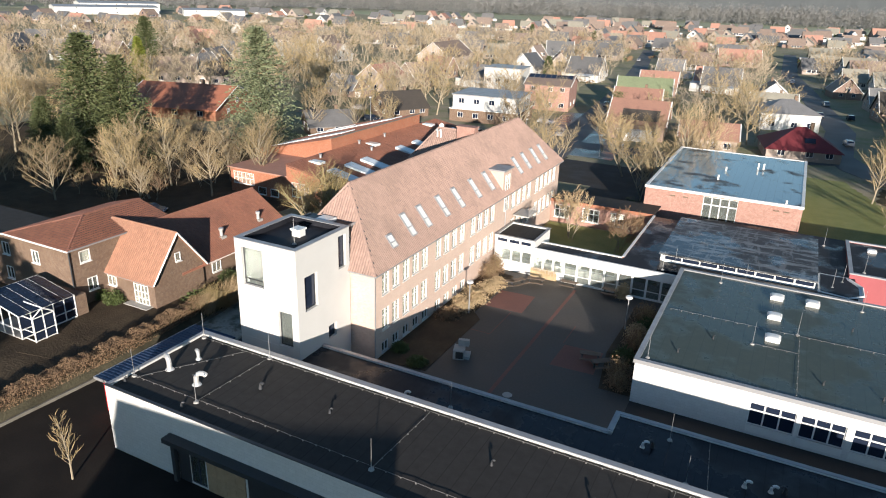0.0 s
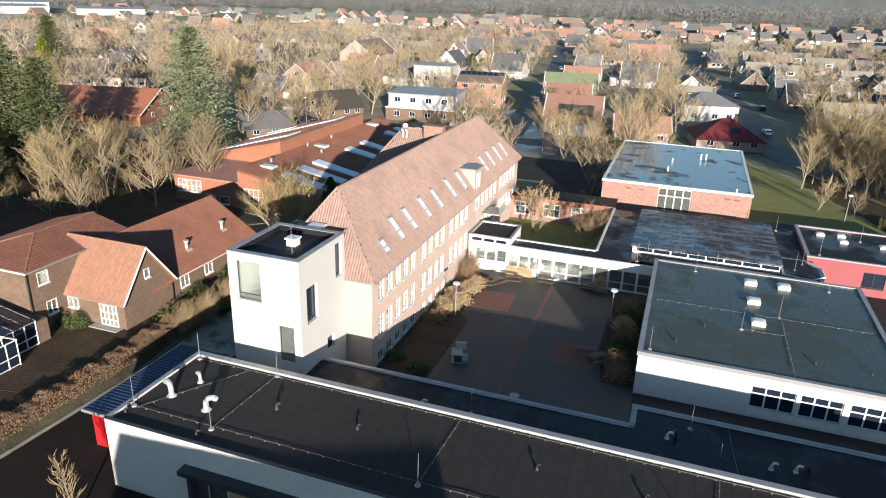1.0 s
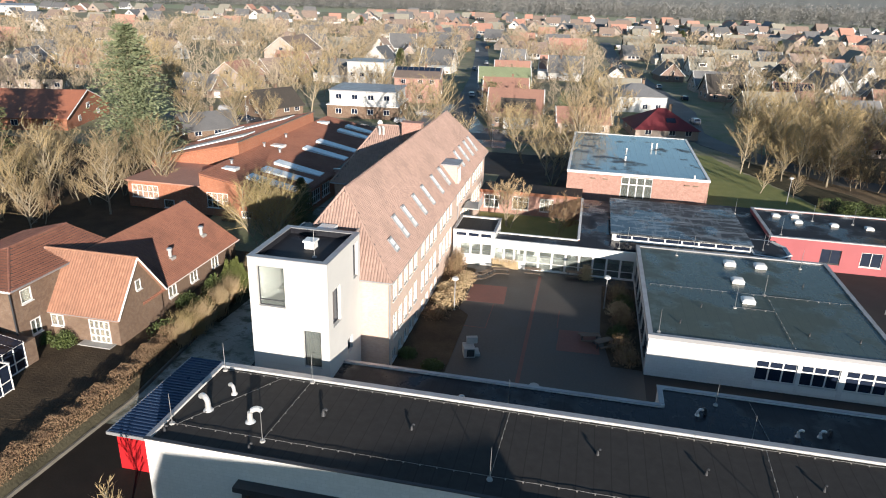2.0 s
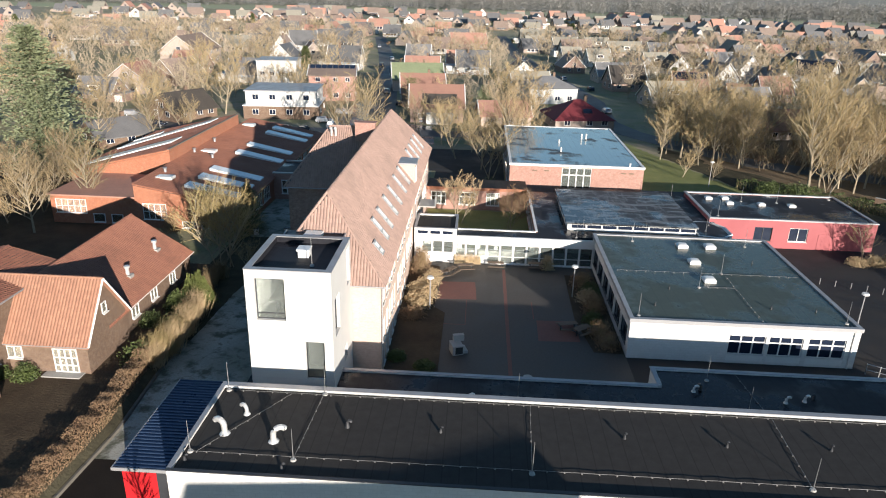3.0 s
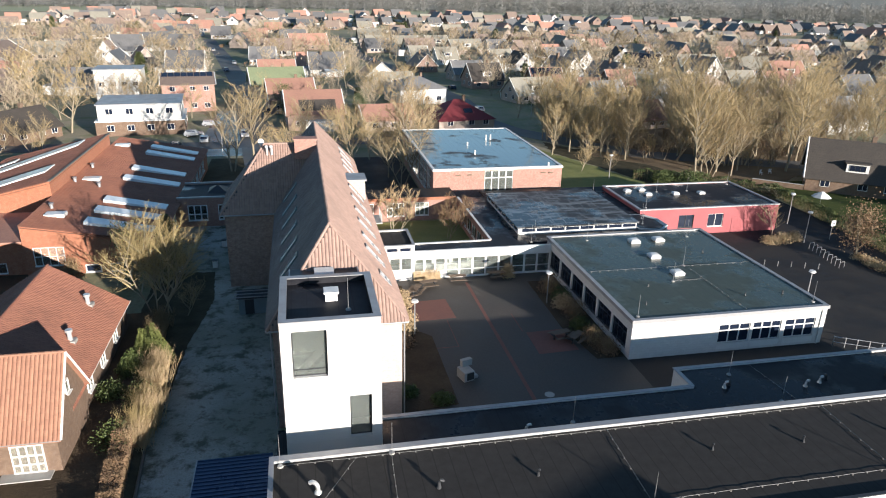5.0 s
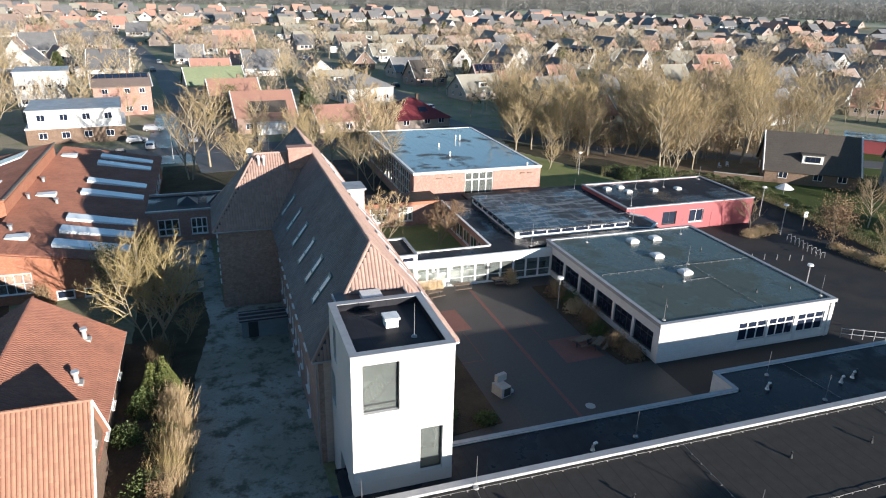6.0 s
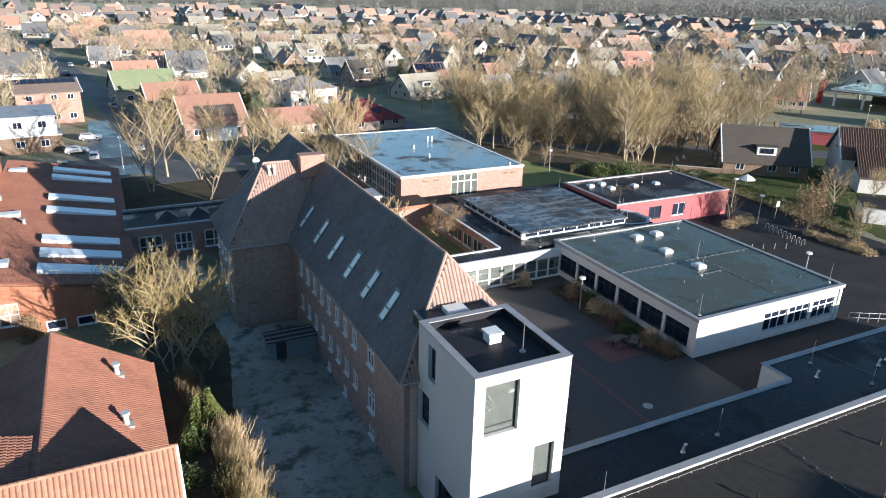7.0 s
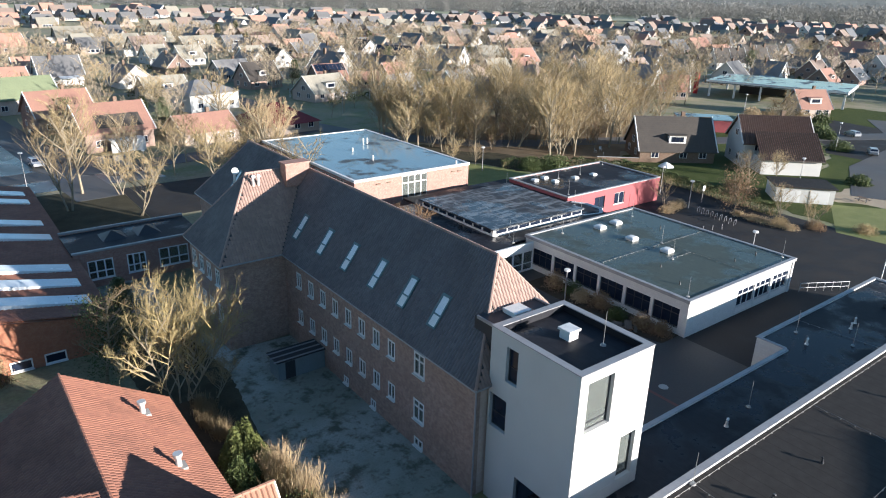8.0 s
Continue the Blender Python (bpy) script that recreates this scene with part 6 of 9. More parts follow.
def bare_tree(seed, height, spread=0.42, lean_up=0.75, limbs=11, twigs=6, fine=7, stems=1, blade=0.022, sub=5, wild=0.55):
    """Trunk and limbs, and a crown of boughs, twigs and thin ends, as two meshes."""
    rng = random.Random(seed)
    TV, TF, CV, CF = [], [], [], []

    def grow(p, d, length, r, level):
        n = 3 if level < 2 else 2
        pts = [p]
        for i in range(n):
            d = (d + Vector((rng.gauss(0, 0.12), rng.gauss(0, 0.12), rng.gauss(0.06, 0.08)))).normalized()
            p = p + d * (length / n)
            pts.append(p)
        for i in range(n):
            ra, rb = r * (1 - 0.7 * i / n), r * (1 - 0.7 * (i + 1) / n)
            if level < 2:
                stick(TV, TF, pts[i], pts[i + 1], ra, rb, (6 if level == 0 else 4) if blade < 0.08 else 3)
            elif blade > 0.08:
                spray(CV, CF, pts[i], (pts[i + 1] - pts[i]) * 1.15, 0.07)
            else:
                stick(CV, CF, pts[i], pts[i + 1], max(ra, 0.008), max(rb, 0.006), 3)
        return pts, d

    def along(pts, f):
        n = len(pts) - 1
        k = min(n - 1, int(f * n))
        return pts[k].lerp(pts[k + 1], min(1.0, f * n - k))

    for s in range(stems):
        base = Vector((rng.uniform(-0.3, 0.3) * (stems - 1), rng.uniform(-0.3, 0.3) * (stems - 1), 0))
        tilt = 0.05 if stems == 1 else 0.28
        trunk, _ = grow(base, Vector((rng.gauss(0, tilt), rng.gauss(0, tilt), 1)).normalized(), height * rng.uniform(0.72, 0.85), (height * (0.013 if height > 6 else 0.008) + 0.03) / stems ** 0.4, 0)
        nl = max(3, limbs // stems)
        for i in range(nl):
            f = 0.2 + 0.79 * (i + rng.random() * 0.8) / nl
            az = i * 2.4 + rng.uniform(-0.5, 0.5)
            d = Vector((math.cos(az), math.sin(az), lean_up * rng.uniform(0.7, 1.3))).normalized()
            ln = height * spread * (1.05 - 0.6 * abs(f - 0.4)) * rng.uniform(0.75, 1.15)
            limb, d1 = grow(along(trunk, f), d, ln, height * (0.0072 if height > 7 else 0.0022) + 0.006, 1)
            for j in range(sub):
                g = 0.25 + 0.75 * (j + rng.random()) / sub
                d2 = (d1 * 0.8 + Vector((rng.gauss(0, wild), rng.gauss(0, wild), rng.gauss(0.2, 0.3)))).normalized()
                l2 = ln * rng.uniform(0.35, 0.6) * (1.15 - 0.5 * g)
                bough, d2 = grow(along(limb, g), d2, l2, 0.024 + height * 0.001, 2)
                for k in range(twigs):
                    h = 0.2 + 0.8 * (k + rng.random()) / twigs
                    d3 = (d2 * 0.7 + Vector((rng.gauss(0, wild), rng.gauss(0, wild), rng.gauss(0.15, 0.3)))).normalized()
                    l3 = l2 * rng.uniform(0.35, 0.6)
                    q = along(bough, h)
                    spray(CV, CF, q, d3 * l3, blade)
                    for _ in range(fine):
                        e = (d3 + Vector((rng.gauss(0, wild), rng.gauss(0, wild), rng.gauss(0.1, wild * 0.7)))).normalized()
                        spray(CV, CF, q + d3 * l3 * rng.uniform(0.15, 0.9), e * l3 * rng.uniform(0.3, 0.65), blade * 0.6)
    return (TV, TF), (CV, CF)


def conifer(seed, height, width=0.24, tiers=26, mat_scale=1.0, droop=0.25):
    rng = random.Random(seed)
    TV, TF, CV, CF = [], [], [], []
    stick(TV, TF, Vector((0, 0, 0)), Vector((0, 0, height * 0.97)), height * 0.016 + 0.05, 0.03, 7)
    for t in range(tiers):
        f = (t + 0.4) / tiers
        z = height * (0.06 + 0.92 * f)
        reach = height * width * (1 - f) ** 0.6 + 0.25
        n = int(9 + 7 * (1 - f))
        for i in range(n):
            az = i * math.tau / n + t * 0.7 + rng.uniform(-0.25, 0.25)
            L = reach * rng.uniform(0.6, 1.15)
            d = Vector((math.cos(az), math.sin(az), -droop + 0.35 * f + rng.gauss(0, 0.08)))
            side = Vector((-math.sin(az), math.cos(az), 0))
            m = 34
            for k in range(m):
                g = (k + rng.random()) / m
                p = Vector((0, 0, z)) + d * (L * g) + side * rng.gauss(0, 0.12 * L) + Vector((0, 0, rng.gauss(0, 0.18)))
                e = (d + side * rng.gauss(0, 0.8) + Vector((0, 0, rng.gauss(0.05, 0.3)))).normalized() * rng.uniform(0.35, 0.75) * mat_scale
                w = e.cross(Vector((rng.gauss(0, 1), rng.gauss(0, 1), 1))).normalized() * 0.13 * mat_scale
                q = len(CV)
                CV.extend([tuple(p - w * 0.4), tuple(p + e * 0.5 - w), tuple(p + e), tuple(p + e * 0.5 + w)])
                CF.append((q, q + 1, q + 2, q + 3))
    return (TV, TF), (CV, CF)


def plant(name, meshes, mats, label, category, group=""):
    tr = mesh_of("trunk", meshes[0])
    tr.materials.append(M[mats[0]])
    ob = tagged(new(name), label, category, group)
    t = new("trunk", tr)
    t.parent = ob
    cm = mesh_of("crown", meshes[1])
    cm.materials.append(M[mats[1]])
    c = new("crown", cm)
    c.parent = ob
    return ob


def leafy(pts_fn, count, size, seed):
    """Loose leaves at points of a volume."""
    rng = random.Random(seed)
    V, F = [], []
    for _ in range(count):
        p = Vector(pts_fn(rng))
        a = Vector((rng.gauss(0, 1), rng.gauss(0, 1), rng.gauss(0, 1))).normalized() * size * rng.uniform(0.6, 1.3)
        b = a.cross(Vector((rng.gauss(0, 1), rng.gauss(0, 1), rng.gauss(0, 1)))).normalized() * size * 0.5
        k = len(V)
        V.extend([tuple(p - a), tuple(p + b), tuple(p + a), tuple(p - b)])
        F.append((k, k + 1, k + 2, k + 3))
    return V, F


KINDS = []
for i, (h, sp, up, lb, st, cm) in enumerate(((13, 0.46, 1.35, 20, 1, "twig"), (15, 0.42, 1.8, 21, 1, "twig"), (11, 0.5, 1.15, 18, 1, "twig_grey"), (12, 0.44, 1.5, 24, 3, "twig"), (14, 0.45, 1.4, 22, 2, "twig_grey"), (9, 0.52, 1.2, 18, 2, "twig"))):
    KINDS.append(plant("tree", bare_tree(11 + i, h, sp, up, lb, 6, 6, st, 0.018, 6, 0.62), ("bark", cm), "leafless winter tree with a dense pale brown crown of twigs", "tree", "bare winter trees"))
# west trees and garden
WEST = [(-90, 77, 0, 0.92), (-102, 80, 4, 0.75), (-80, 76, 2, 0.95), (-87, 70, 5, 1.2), (-95, 72, 2, 0.9), (-84, 84.5, 4, 0.83), (-96, 88, 2, 0.9), (-112, 92, 4, 0.56), (-122, 98, 4, 0.42), (-133, 78, 0, 1.2), (-98, 84, 2, 0.94), (-93, 81, 4, 0.79), (-90, 90, 2, 0.9), (-108, 98, 2, 0.68), (-130, 92, 2, 1.3), (-138, 104, 1, 1.0), (-97, 124, 2, 1.0), (-88, 128, 2, 1.0), (-84, 134, 3, 0.8), (-140, 90, 2, 1.2), (-128, 66, 4, 1.1)]
# trees behind them
WEST_BACK = [(-120, 56, 5, 1.3), (-106, 58, 2, 1.1), (-95, 60, 2, 1.0), (-145, 70, 4, 1.2), (-150, 84, 4, 1.2), (-90, 100, 2, 0.9), (-141, 84, 2, 1.3), (-146, 92, 4, 1.2), (-137, 96, 2, 1.2), (-133, 88, 3, 1.1), (-152, 100, 4, 1.2), (-146, 112, 4, 1.1), (-104, 92, 3, 0.72), (-86, 92, 2, 0.8), (-80, 88, 2, 0.9), (-92, 68, 1, 0.75), (-84, 66, 2, 0.7)]
# tree at the yard
YARD = [(-49.0, 66.6, 5, 0.35), (-76.2, 83.6, 0, 0.9)]
# around the car park and behind the school
CAR_PARK = [(-49.2, 125.4, 4, 1.35), (-45.9, 134.1, 0, 1.2), (-41.0, 130.5, 3, 0.85), (-41.2, 118, 5, 0.9), (-30.5, 138, 2, 0.95), (-27, 126, 5, 1.0), (-24, 132, 0, 0.75), (-20.5, 112, 3, 1.15), (-22, 118, 2, 0.8), (-36, 146, 4, 0.95), (-26, 146, 2, 0.9), (-19, 140, 5, 0.9), (-11, 142, 3, 0.75)]
# woods east of the gymnasium: trees scattered at random, none too near another
q = random.Random(46)
WOOD = []
while len(WOOD) < 56:
    x, y = q.uniform(17, 86), q.uniform(108, 155)
    if y < 142 - 1.15 * (x - 10) or y < 106 + 0.2 * (x - 30) or y > 158 - 0.1 * x:
        continue
    if all(math.hypot(x - o[0], y - o[1]) > 4.3 for o in WOOD):
        WOOD.append((x, y, q.randrange(6), q.uniform(0.95, 1.3)))
WOOD += [(16.2, 137, 2, 0.8), (18.6, 141.5, 5, 1.0), (21.5, 133.5, 3, 0.8), (23.6, 139, 0, 0.9), (17, 147, 2, 0.9), (24.5, 149, 4, 0.9), (20.2, 128, 5, 0.8), (25.5, 131, 2, 0.95), (28.5, 127.5, 0, 0.85), (28, 135.5, 5, 1.1), (13.8, 131.8, 0, 0.85), (20.8, 146, 4, 1.0), (33.6, 110.5, 1, 1.15), (37.4, 111.6, 3, 1.2), (40.2, 114.2, 1, 1.2), (45.2, 118.2, 4, 1.1), (14.6, 118, 5, 0.45), (19.5, 116.5, 2, 0.4)]
# gardens on the right
GARDENS = [(45, 75.4, 2, 0.75), (36, 64.6, 5, 0.5), (36.4, 60.4, 3, 0.55), (59, 78, 3, 0.6), (100, 100, 2, 0.9), (112, 104, 0, 0.8)]
PLACES = WEST + WEST_BACK + YARD + CAR_PARK + WOOD + GARDENS
planted = set()
for i, (x, y, k, s) in enumerate(PLACES):
    m = pose(x, y, 0, 0, 0, (i * 137) % 360) @ Matrix.Scale(s, 4)
    if k in planted:
        copy_thing(KINDS[k], m)
    else:
        KINDS[k].matrix_basis = m
        planted.add(k)

fore = plant("young_tree", bare_tree(77, 5.6, 0.26, 1.5, 30, 4, 3, 1, 0.006, 4, 0.22), ("bark", "twig"), "slender young leafless tree beside the driveway", "tree", "young trees")
fore.matrix_basis = pose(-39.2, 22.4, 0)
birch = plant("inner_court_tree", bare_tree(78, 7.4, 0.42, 1.1, 24, 7, 8, 3, 0.026), ("bark", "straw"), "small pale yellow leafless tree in the inner court", "tree", "inner court trees")
birch.matrix_basis = pose(-25.0, 87.4, 0.02)
shrub = plant("inner_court_shrub", bare_tree(79, 5.8, 0.52, 0.8, 28, 7, 8, 4, 0.024), ("bark", "leaf_brown"), "wide reddish-brown leafless shrub in the inner court", "shrub", "inner court trees")
shrub.matrix_basis = pose(-17.6, 85.3, 0.02)
oak = plant("beech_tree", bare_tree(80, 7.5, 0.36, 1.0, 12, 5, 4, 1, 0.014), ("bark", "leaf_brown"), "young beech keeping its dry copper leaves", "tree")
oak.matrix_basis = pose(33.0, 70.6, 0.012)
lv = leafy(lambda r: (33 + r.gauss(0, 1.2), 70.6 + r.gauss(0, 1.2), 4.3 + r.gauss(0, 1.5)), 2600, 0.13, 5)
part("leaves", lv, "leaf_brown", oak)
yard = plant("yard_tree", bare_tree(81, 5.5, 0.42, 1.0, 12, 5, 4, 2, 0.012), ("bark", "twig_grey"), "small leafless tree in the planted island", "tree")
yard.matrix_basis = pose(26.6, 78.6, 0.012)

rt = plant("round_tree", bare_tree(83, 12.5, 0.5, 1.5, 40, 7, 7, 2, 0.02, 6, 0.45), ("bark", "straw"), "round leafless tree with a pale fan of twigs", "tree")
rt.matrix_basis = pose(-15.2, 131.5, 0)

# conifers
c1 = plant("spruce", conifer(31, 23, 0.37, 30, 1.2, 0.3), ("bark", "needle_dark"), "tall dark green spruce with hanging branches", "conifer", "conifers")
c1.matrix_basis = pose(-116.5, 83, 0)
copy_thing(c1, pose(-111.5, 86, 0, 0, 0, 140) @ Matrix.Scale(0.84, 4))
copy_thing(c1, pose(-205, 172, 0, 0, 0, 30) @ Matrix.Scale(0.9, 4))
c2 = plant("blue_fir", conifer(32, 24.2, 0.40, 32, 1.15, 0.2), ("bark", "needle_blue"), "tall pale blue-green fir with layered branches", "conifer", "conifers")
c2.matrix_basis = pose(-97.2, 107.5, 0)
c3 = plant("golden_cypress", conifer(33, 15, 0.2, 24, 1.2, -0.1), ("bark", "needle_lime"), "bright yellow-green narrow conifer", "conifer", "conifers")
c3.matrix_basis = pose(-190, 156, 0)
copy_thing(c3, pose(-15.5, 103.5, 0) @ Matrix.Scale(0.3, 4))
copy_thing(c1, pose(-52.6, 79.6, 0, 0, 0, 200) @ Matrix.Scale(0.3, 4))
copy_thing(c2, pose(-22.0, 172, 0, 0, 0, 20) @ Matrix.Scale(0.35, 4))

# unseen shelter belt south of the gardens, added to lay its shadow over them
for i, (x, y, k) in enumerate(((-104, 42, 0.62), (-98, 38, 0.66), (-111, 45, 0.6), (-92, 34, 0.6), (-86, 32, 0.6), (-43.5, -6, 0.6), (-48, -3, 0.66), (-52.5, -5, 0.68), (-57, -3, 0.68), (-62, -4, 0.7), (-67, -3, 0.7), (-72, -4, 0.7), (-78, -3, 0.7), (-84, -2, 0.7))):
    copy_thing(c1, pose(x, y, 0, 0, 0, i * 77) @ Matrix.Scale(k, 4))
for i, (x, y, k, s) in enumerate(((-41.0, -4, 1, 0.62), (-46, 2, 0, 0.75), (-51, 3, 4, 0.7), (-60, 4, 1, 0.8), (-95, 42, 1, 1.1), (-107, 50, 0, 1.1))):
    copy_thing(KINDS[k], pose(x, y, 0, 0, 0, i * 61) @ Matrix.Scale(s, 4))
# low spruces added in place of the tall spruce's shaded dark foot
for i, (x, y, k) in enumerate(((-113.5, 76, 0.42), (-119, 75, 0.45), (-109, 74, 0.36), (-124, 79, 0.5))):
    copy_thing(c1, pose(x, y, 0, 0, 0, i * 97) @ Matrix.Scale(k, 4))

# hedges
def hedge(name, line, w, h, z, mat, label, n=260, size=0.09, seed=1):
    hd = thing(name, (*line[0], z), label, "hedge")
    segs = list(zip(line, line[1:]))
    lens = [math.dist(a, b) for a, b in segs]

    def at(r):
        k = r.choices(range(len(segs)), lens)[0]
        (x0, y0), (x1, y1) = segs[k]
        f = r.random()
        side = r.uniform(-1, 1)
        up = r.random()
        if r.random() < 0.7:
            if r.random() < 0.5:
                side = math.copysign(1 - abs(r.gauss(0, 0.08)), side)
            else:
                up = 1 - abs(r.gauss(0, 0.06))
        nx, ny = -(y1 - y0) / lens[k], (x1 - x0) / lens[k]
        hh = h * (1 + 0.12 * math.sin(f * lens[k] * 1.7) + 0.08 * math.sin(f * lens[k] * 4.1))
        return x0 + (x1 - x0) * f + nx * side * w / 2, y0 + (y1 - y0) * f + ny * side * w / 2, z + up * hh

    part("leaves", leafy(at, int(sum(lens) * n), size, seed), mat, hd, kind="stuff")
    V, F = [], []
    rng = random.Random(seed + 5)
    for _ in range(int(sum(lens) * 14)):
        p = Vector(at(rng))
        p.z = z
        spray(V, F, p, Vector((rng.gauss(0, 0.2), rng.gauss(0, 0.2), h * rng.uniform(0.8, 1.25))), 0.02)
    part("brush", (V, F), "twig_grey", hd, kind="stuff")
    return hd


hedge("beech_hedge", [(-50.9, 8), (-50.1, 22), (-49.5, 36), (-50.3, 46)], 1.3, 1.25, 0.8, "leaf_brown", "brown winter beech hedge along the driveway", 900, 0.06, 3)
hedge("green_hedge", [(41.2, 99), (40.1, 85.3), (38.9, 74.8), (37.8, 66)], 0.95, 1.8, 0, "leaf_green", "clipped green hedge behind the parking yard", 420, 0.11, 4)
hedge("green_hedge", [(41, 98), (32, 108), (22, 112)], 1.8, 1.7, 0, "leaf_green", "dark evergreen hedge at the edge of the lawn", 220, 0.12, 6)


def bush(x, y, z, r, h, mat, label, seed, n=1100, name="bush", size=0.1, twig=True):
    b = thing(name, (x, y, z), label, "bush", "bushes")

    def at(q):
        d = Vector((q.gauss(0, 1), q.gauss(0, 1), abs(q.gauss(0, 1)))).normalized() * (q.random() ** 0.35) * (1 + 0.25 * math.sin(5 * q.random()))
        return x + d.x * r, y + d.y * r, z + d.z * h

    part("leaves", leafy(at, n, size, seed), mat, b)
    if twig:
        rng = random.Random(seed)
        V, F = [], []
        for _ in range(160):
            a = rng.uniform(0, math.tau)
            spray(V, F, Vector((x + rng.gauss(0, 0.15 * r), y + rng.gauss(0, 0.15 * r), z)), Vector((math.cos(a) * r * rng.random(), math.sin(a) * r * rng.random(), h * rng.uniform(0.7, 1.25))), 0.02)
        part("brush", (V, F), "twig", b)
    return b


BEDS = [
    (-50.0, 49.5, 0.93, 1.3, 1.6, "leaf_green", "dark green evergreen bush beside the hedge"),
    (-50.8, 44.8, 0.93, 1.5, 1.4, "leaf_green", "low green bush beside the house"),
    (-58.3, 41.0, 0.95, 0.9, 1.2, "leaf_green", "round clipped green bush at the house door"),
    (-61.6, 41.4, 0.95, 1.0, 1.3, "leaf_green", "dark green bush at the house wall"),
    (-60.3, 40.9, 0.95, 0.7, 1.0, "leaf_green", "small round green bush"),
    (-28.8, 68.2, 0.06, 1.2, 2.2, "leaf_brown", "reddish-brown shrub by the school wall"),
    (-29.2, 48.6, 0.06, 0.8, 0.7, "leaf_green", "low green plant in the shaded bed"),
    (-26.6, 47.2, 0.06, 0.9, 0.6, "leaf_green", "low green plant in the shaded bed"),
    (-10.4, 62.5, 0.06, 1.1, 1.3, "straw", "dry straw-coloured grass tuft by the pavilion"),
    (-10.2, 54.6, 0.06, 1.2, 1.5, "leaf_brown", "brown shrub in the pavilion bed"),
    (-10.5, 57.5, 0.06, 1.0, 1.2, "leaf_green", "dark shrub in the pavilion bed"),
    (-13.9, 71.2, 0.02, 0.8, 1.6, "straw", "tall dry grass tuft before the glazed link"),
    (-50.2, 15.0, 0.4, 1.3, 0.8, "leaf_green", "green ground cover on the bank"),
    (-49.8, 18, 0.3, 0.9, 0.8, "leaf_brown", "brown dead shrub on the bank"),
    (-27.6, 62.0, 0.06, 1.3, 1.0, "straw", "pale dry ground-cover shrubs beside the courtyard"),
    (-28.0, 59.6, 0.06, 1.2, 0.9, "straw", "pale dry ground-cover shrubs beside the courtyard")]
SHRUBS = [
    (-28.9, 63.4, 0.06, 0.9, 0.9, "straw", "pale dry grasses along the school wall"),
    (-28.9, 60.8, 0.06, 0.9, 0.8, "straw", "pale dry grasses along the school wall"),
    (-27.2, 67.0, 0.06, 1.0, 1.0, "straw", "pale dry grasses along the school wall"),
    (-28.8, 70.2, 0.06, 1.0, 2.4, "leaf_brown", "reddish-brown shrub by the school wall"),
    (-27.6, 65.0, 0.06, 1.3, 1.1, "straw", "pale dry ground-cover shrubs beside the courtyard"),
    (-28.6, 57.2, 0.06, 1.3, 0.8, "leaf_brown", "brown low shrubs in the bed"),
    (-10.4, 66.4, 0.06, 1.3, 1.9, "leaf_brown", "tall brown shrub in the pavilion bed"),
    (-10.0, 60.2, 0.06, 1.3, 1.7, "leaf_brown", "tall brown shrub in the pavilion bed"),
    (-9.9, 64.2, 0.06, 1.1, 1.4, "leaf_green", "dark shrub in the pavilion bed"),
    (-9.8, 52.6, 0.06, 1.1, 1.3, "leaf_brown", "brown shrub in the pavilion bed"),
    (27.4, 77.6, 0.012, 1.2, 1.1, "straw", "dry grass tuft in the planted island"),
    (25.2, 77.2, 0.012, 1.2, 0.9, "straw", "dry grass tuft in the planted island"),
    (29.4, 77.9, 0.012, 1.1, 1.1, "straw", "dry grass tuft in the planted island"),
    (30, 106, 0, 2.6, 2.4, "leaf_green", "large green bush before the trees"),
    (26, 108, 0, 2.2, 2.0, "leaf_green", "large green bush before the trees"),
    (37, 60, 0, 1.4, 1.2, "leaf_brown", "brown shrubs along the parking yard"),
    (34.5, 64, 0, 1.2, 1.1, "twig", "bare shrubs along the parking yard"),
    (41.5, 55, 0, 1.6, 1.2, "twig", "bare shrubs along the parking yard"),
    (45, 51, 0, 1.5, 1.1, "twig", "bare shrubs along the parking yard"),
    (-20.5, 104, 0, 1.6, 2.2, "leaf_green", "yellow-green bush behind the wing")]
EDGES = [
    (-100.2, 150.1, 0, 1.8, 2.6, "needle_lime", "yellow-green bush beside the parking place"),
    (-63.0, 78.6, 0, 1.2, 2.6, "leaf_brown", "reddish-brown bush before the workshop wall"),
    (-52.5, 51, 0.93, 1.1, 1.2, "leaf_green", "green bush between house and hedge"),
    (92, 88, 0, 3, 2.2, "leaf_green", "evergreen bushes by the road"),
    (98, 84, 0, 2.5, 2.0, "leaf_green", "evergreen bushes by the road"),
    (70, 68, 0, 2, 1.6, "leaf_green", "evergreen bush by the garage")]
BUSHES = BEDS + SHRUBS + EDGES
for i, (x, y, z, r, h, mat, label) in enumerate(BUSHES):
    bush(x, y, z, r, h, mat, label, 100 + i, 1300 if r < 2 else 2600, size=0.1 if r < 2 else 0.16, twig=mat != "leaf_green")
# the large bare tree beside the yard
yt = plant("yard_edge_tree", bare_tree(90, 9.4, 0.54, 1.1, 60, 8, 9, 5, 0.012, 6, 0.6), ("bark", "gold_twig"), "large many-stemmed leafless tree with golden twigs", "tree")
yt.matrix_basis = pose(-51.5, 67.6, 0.02)
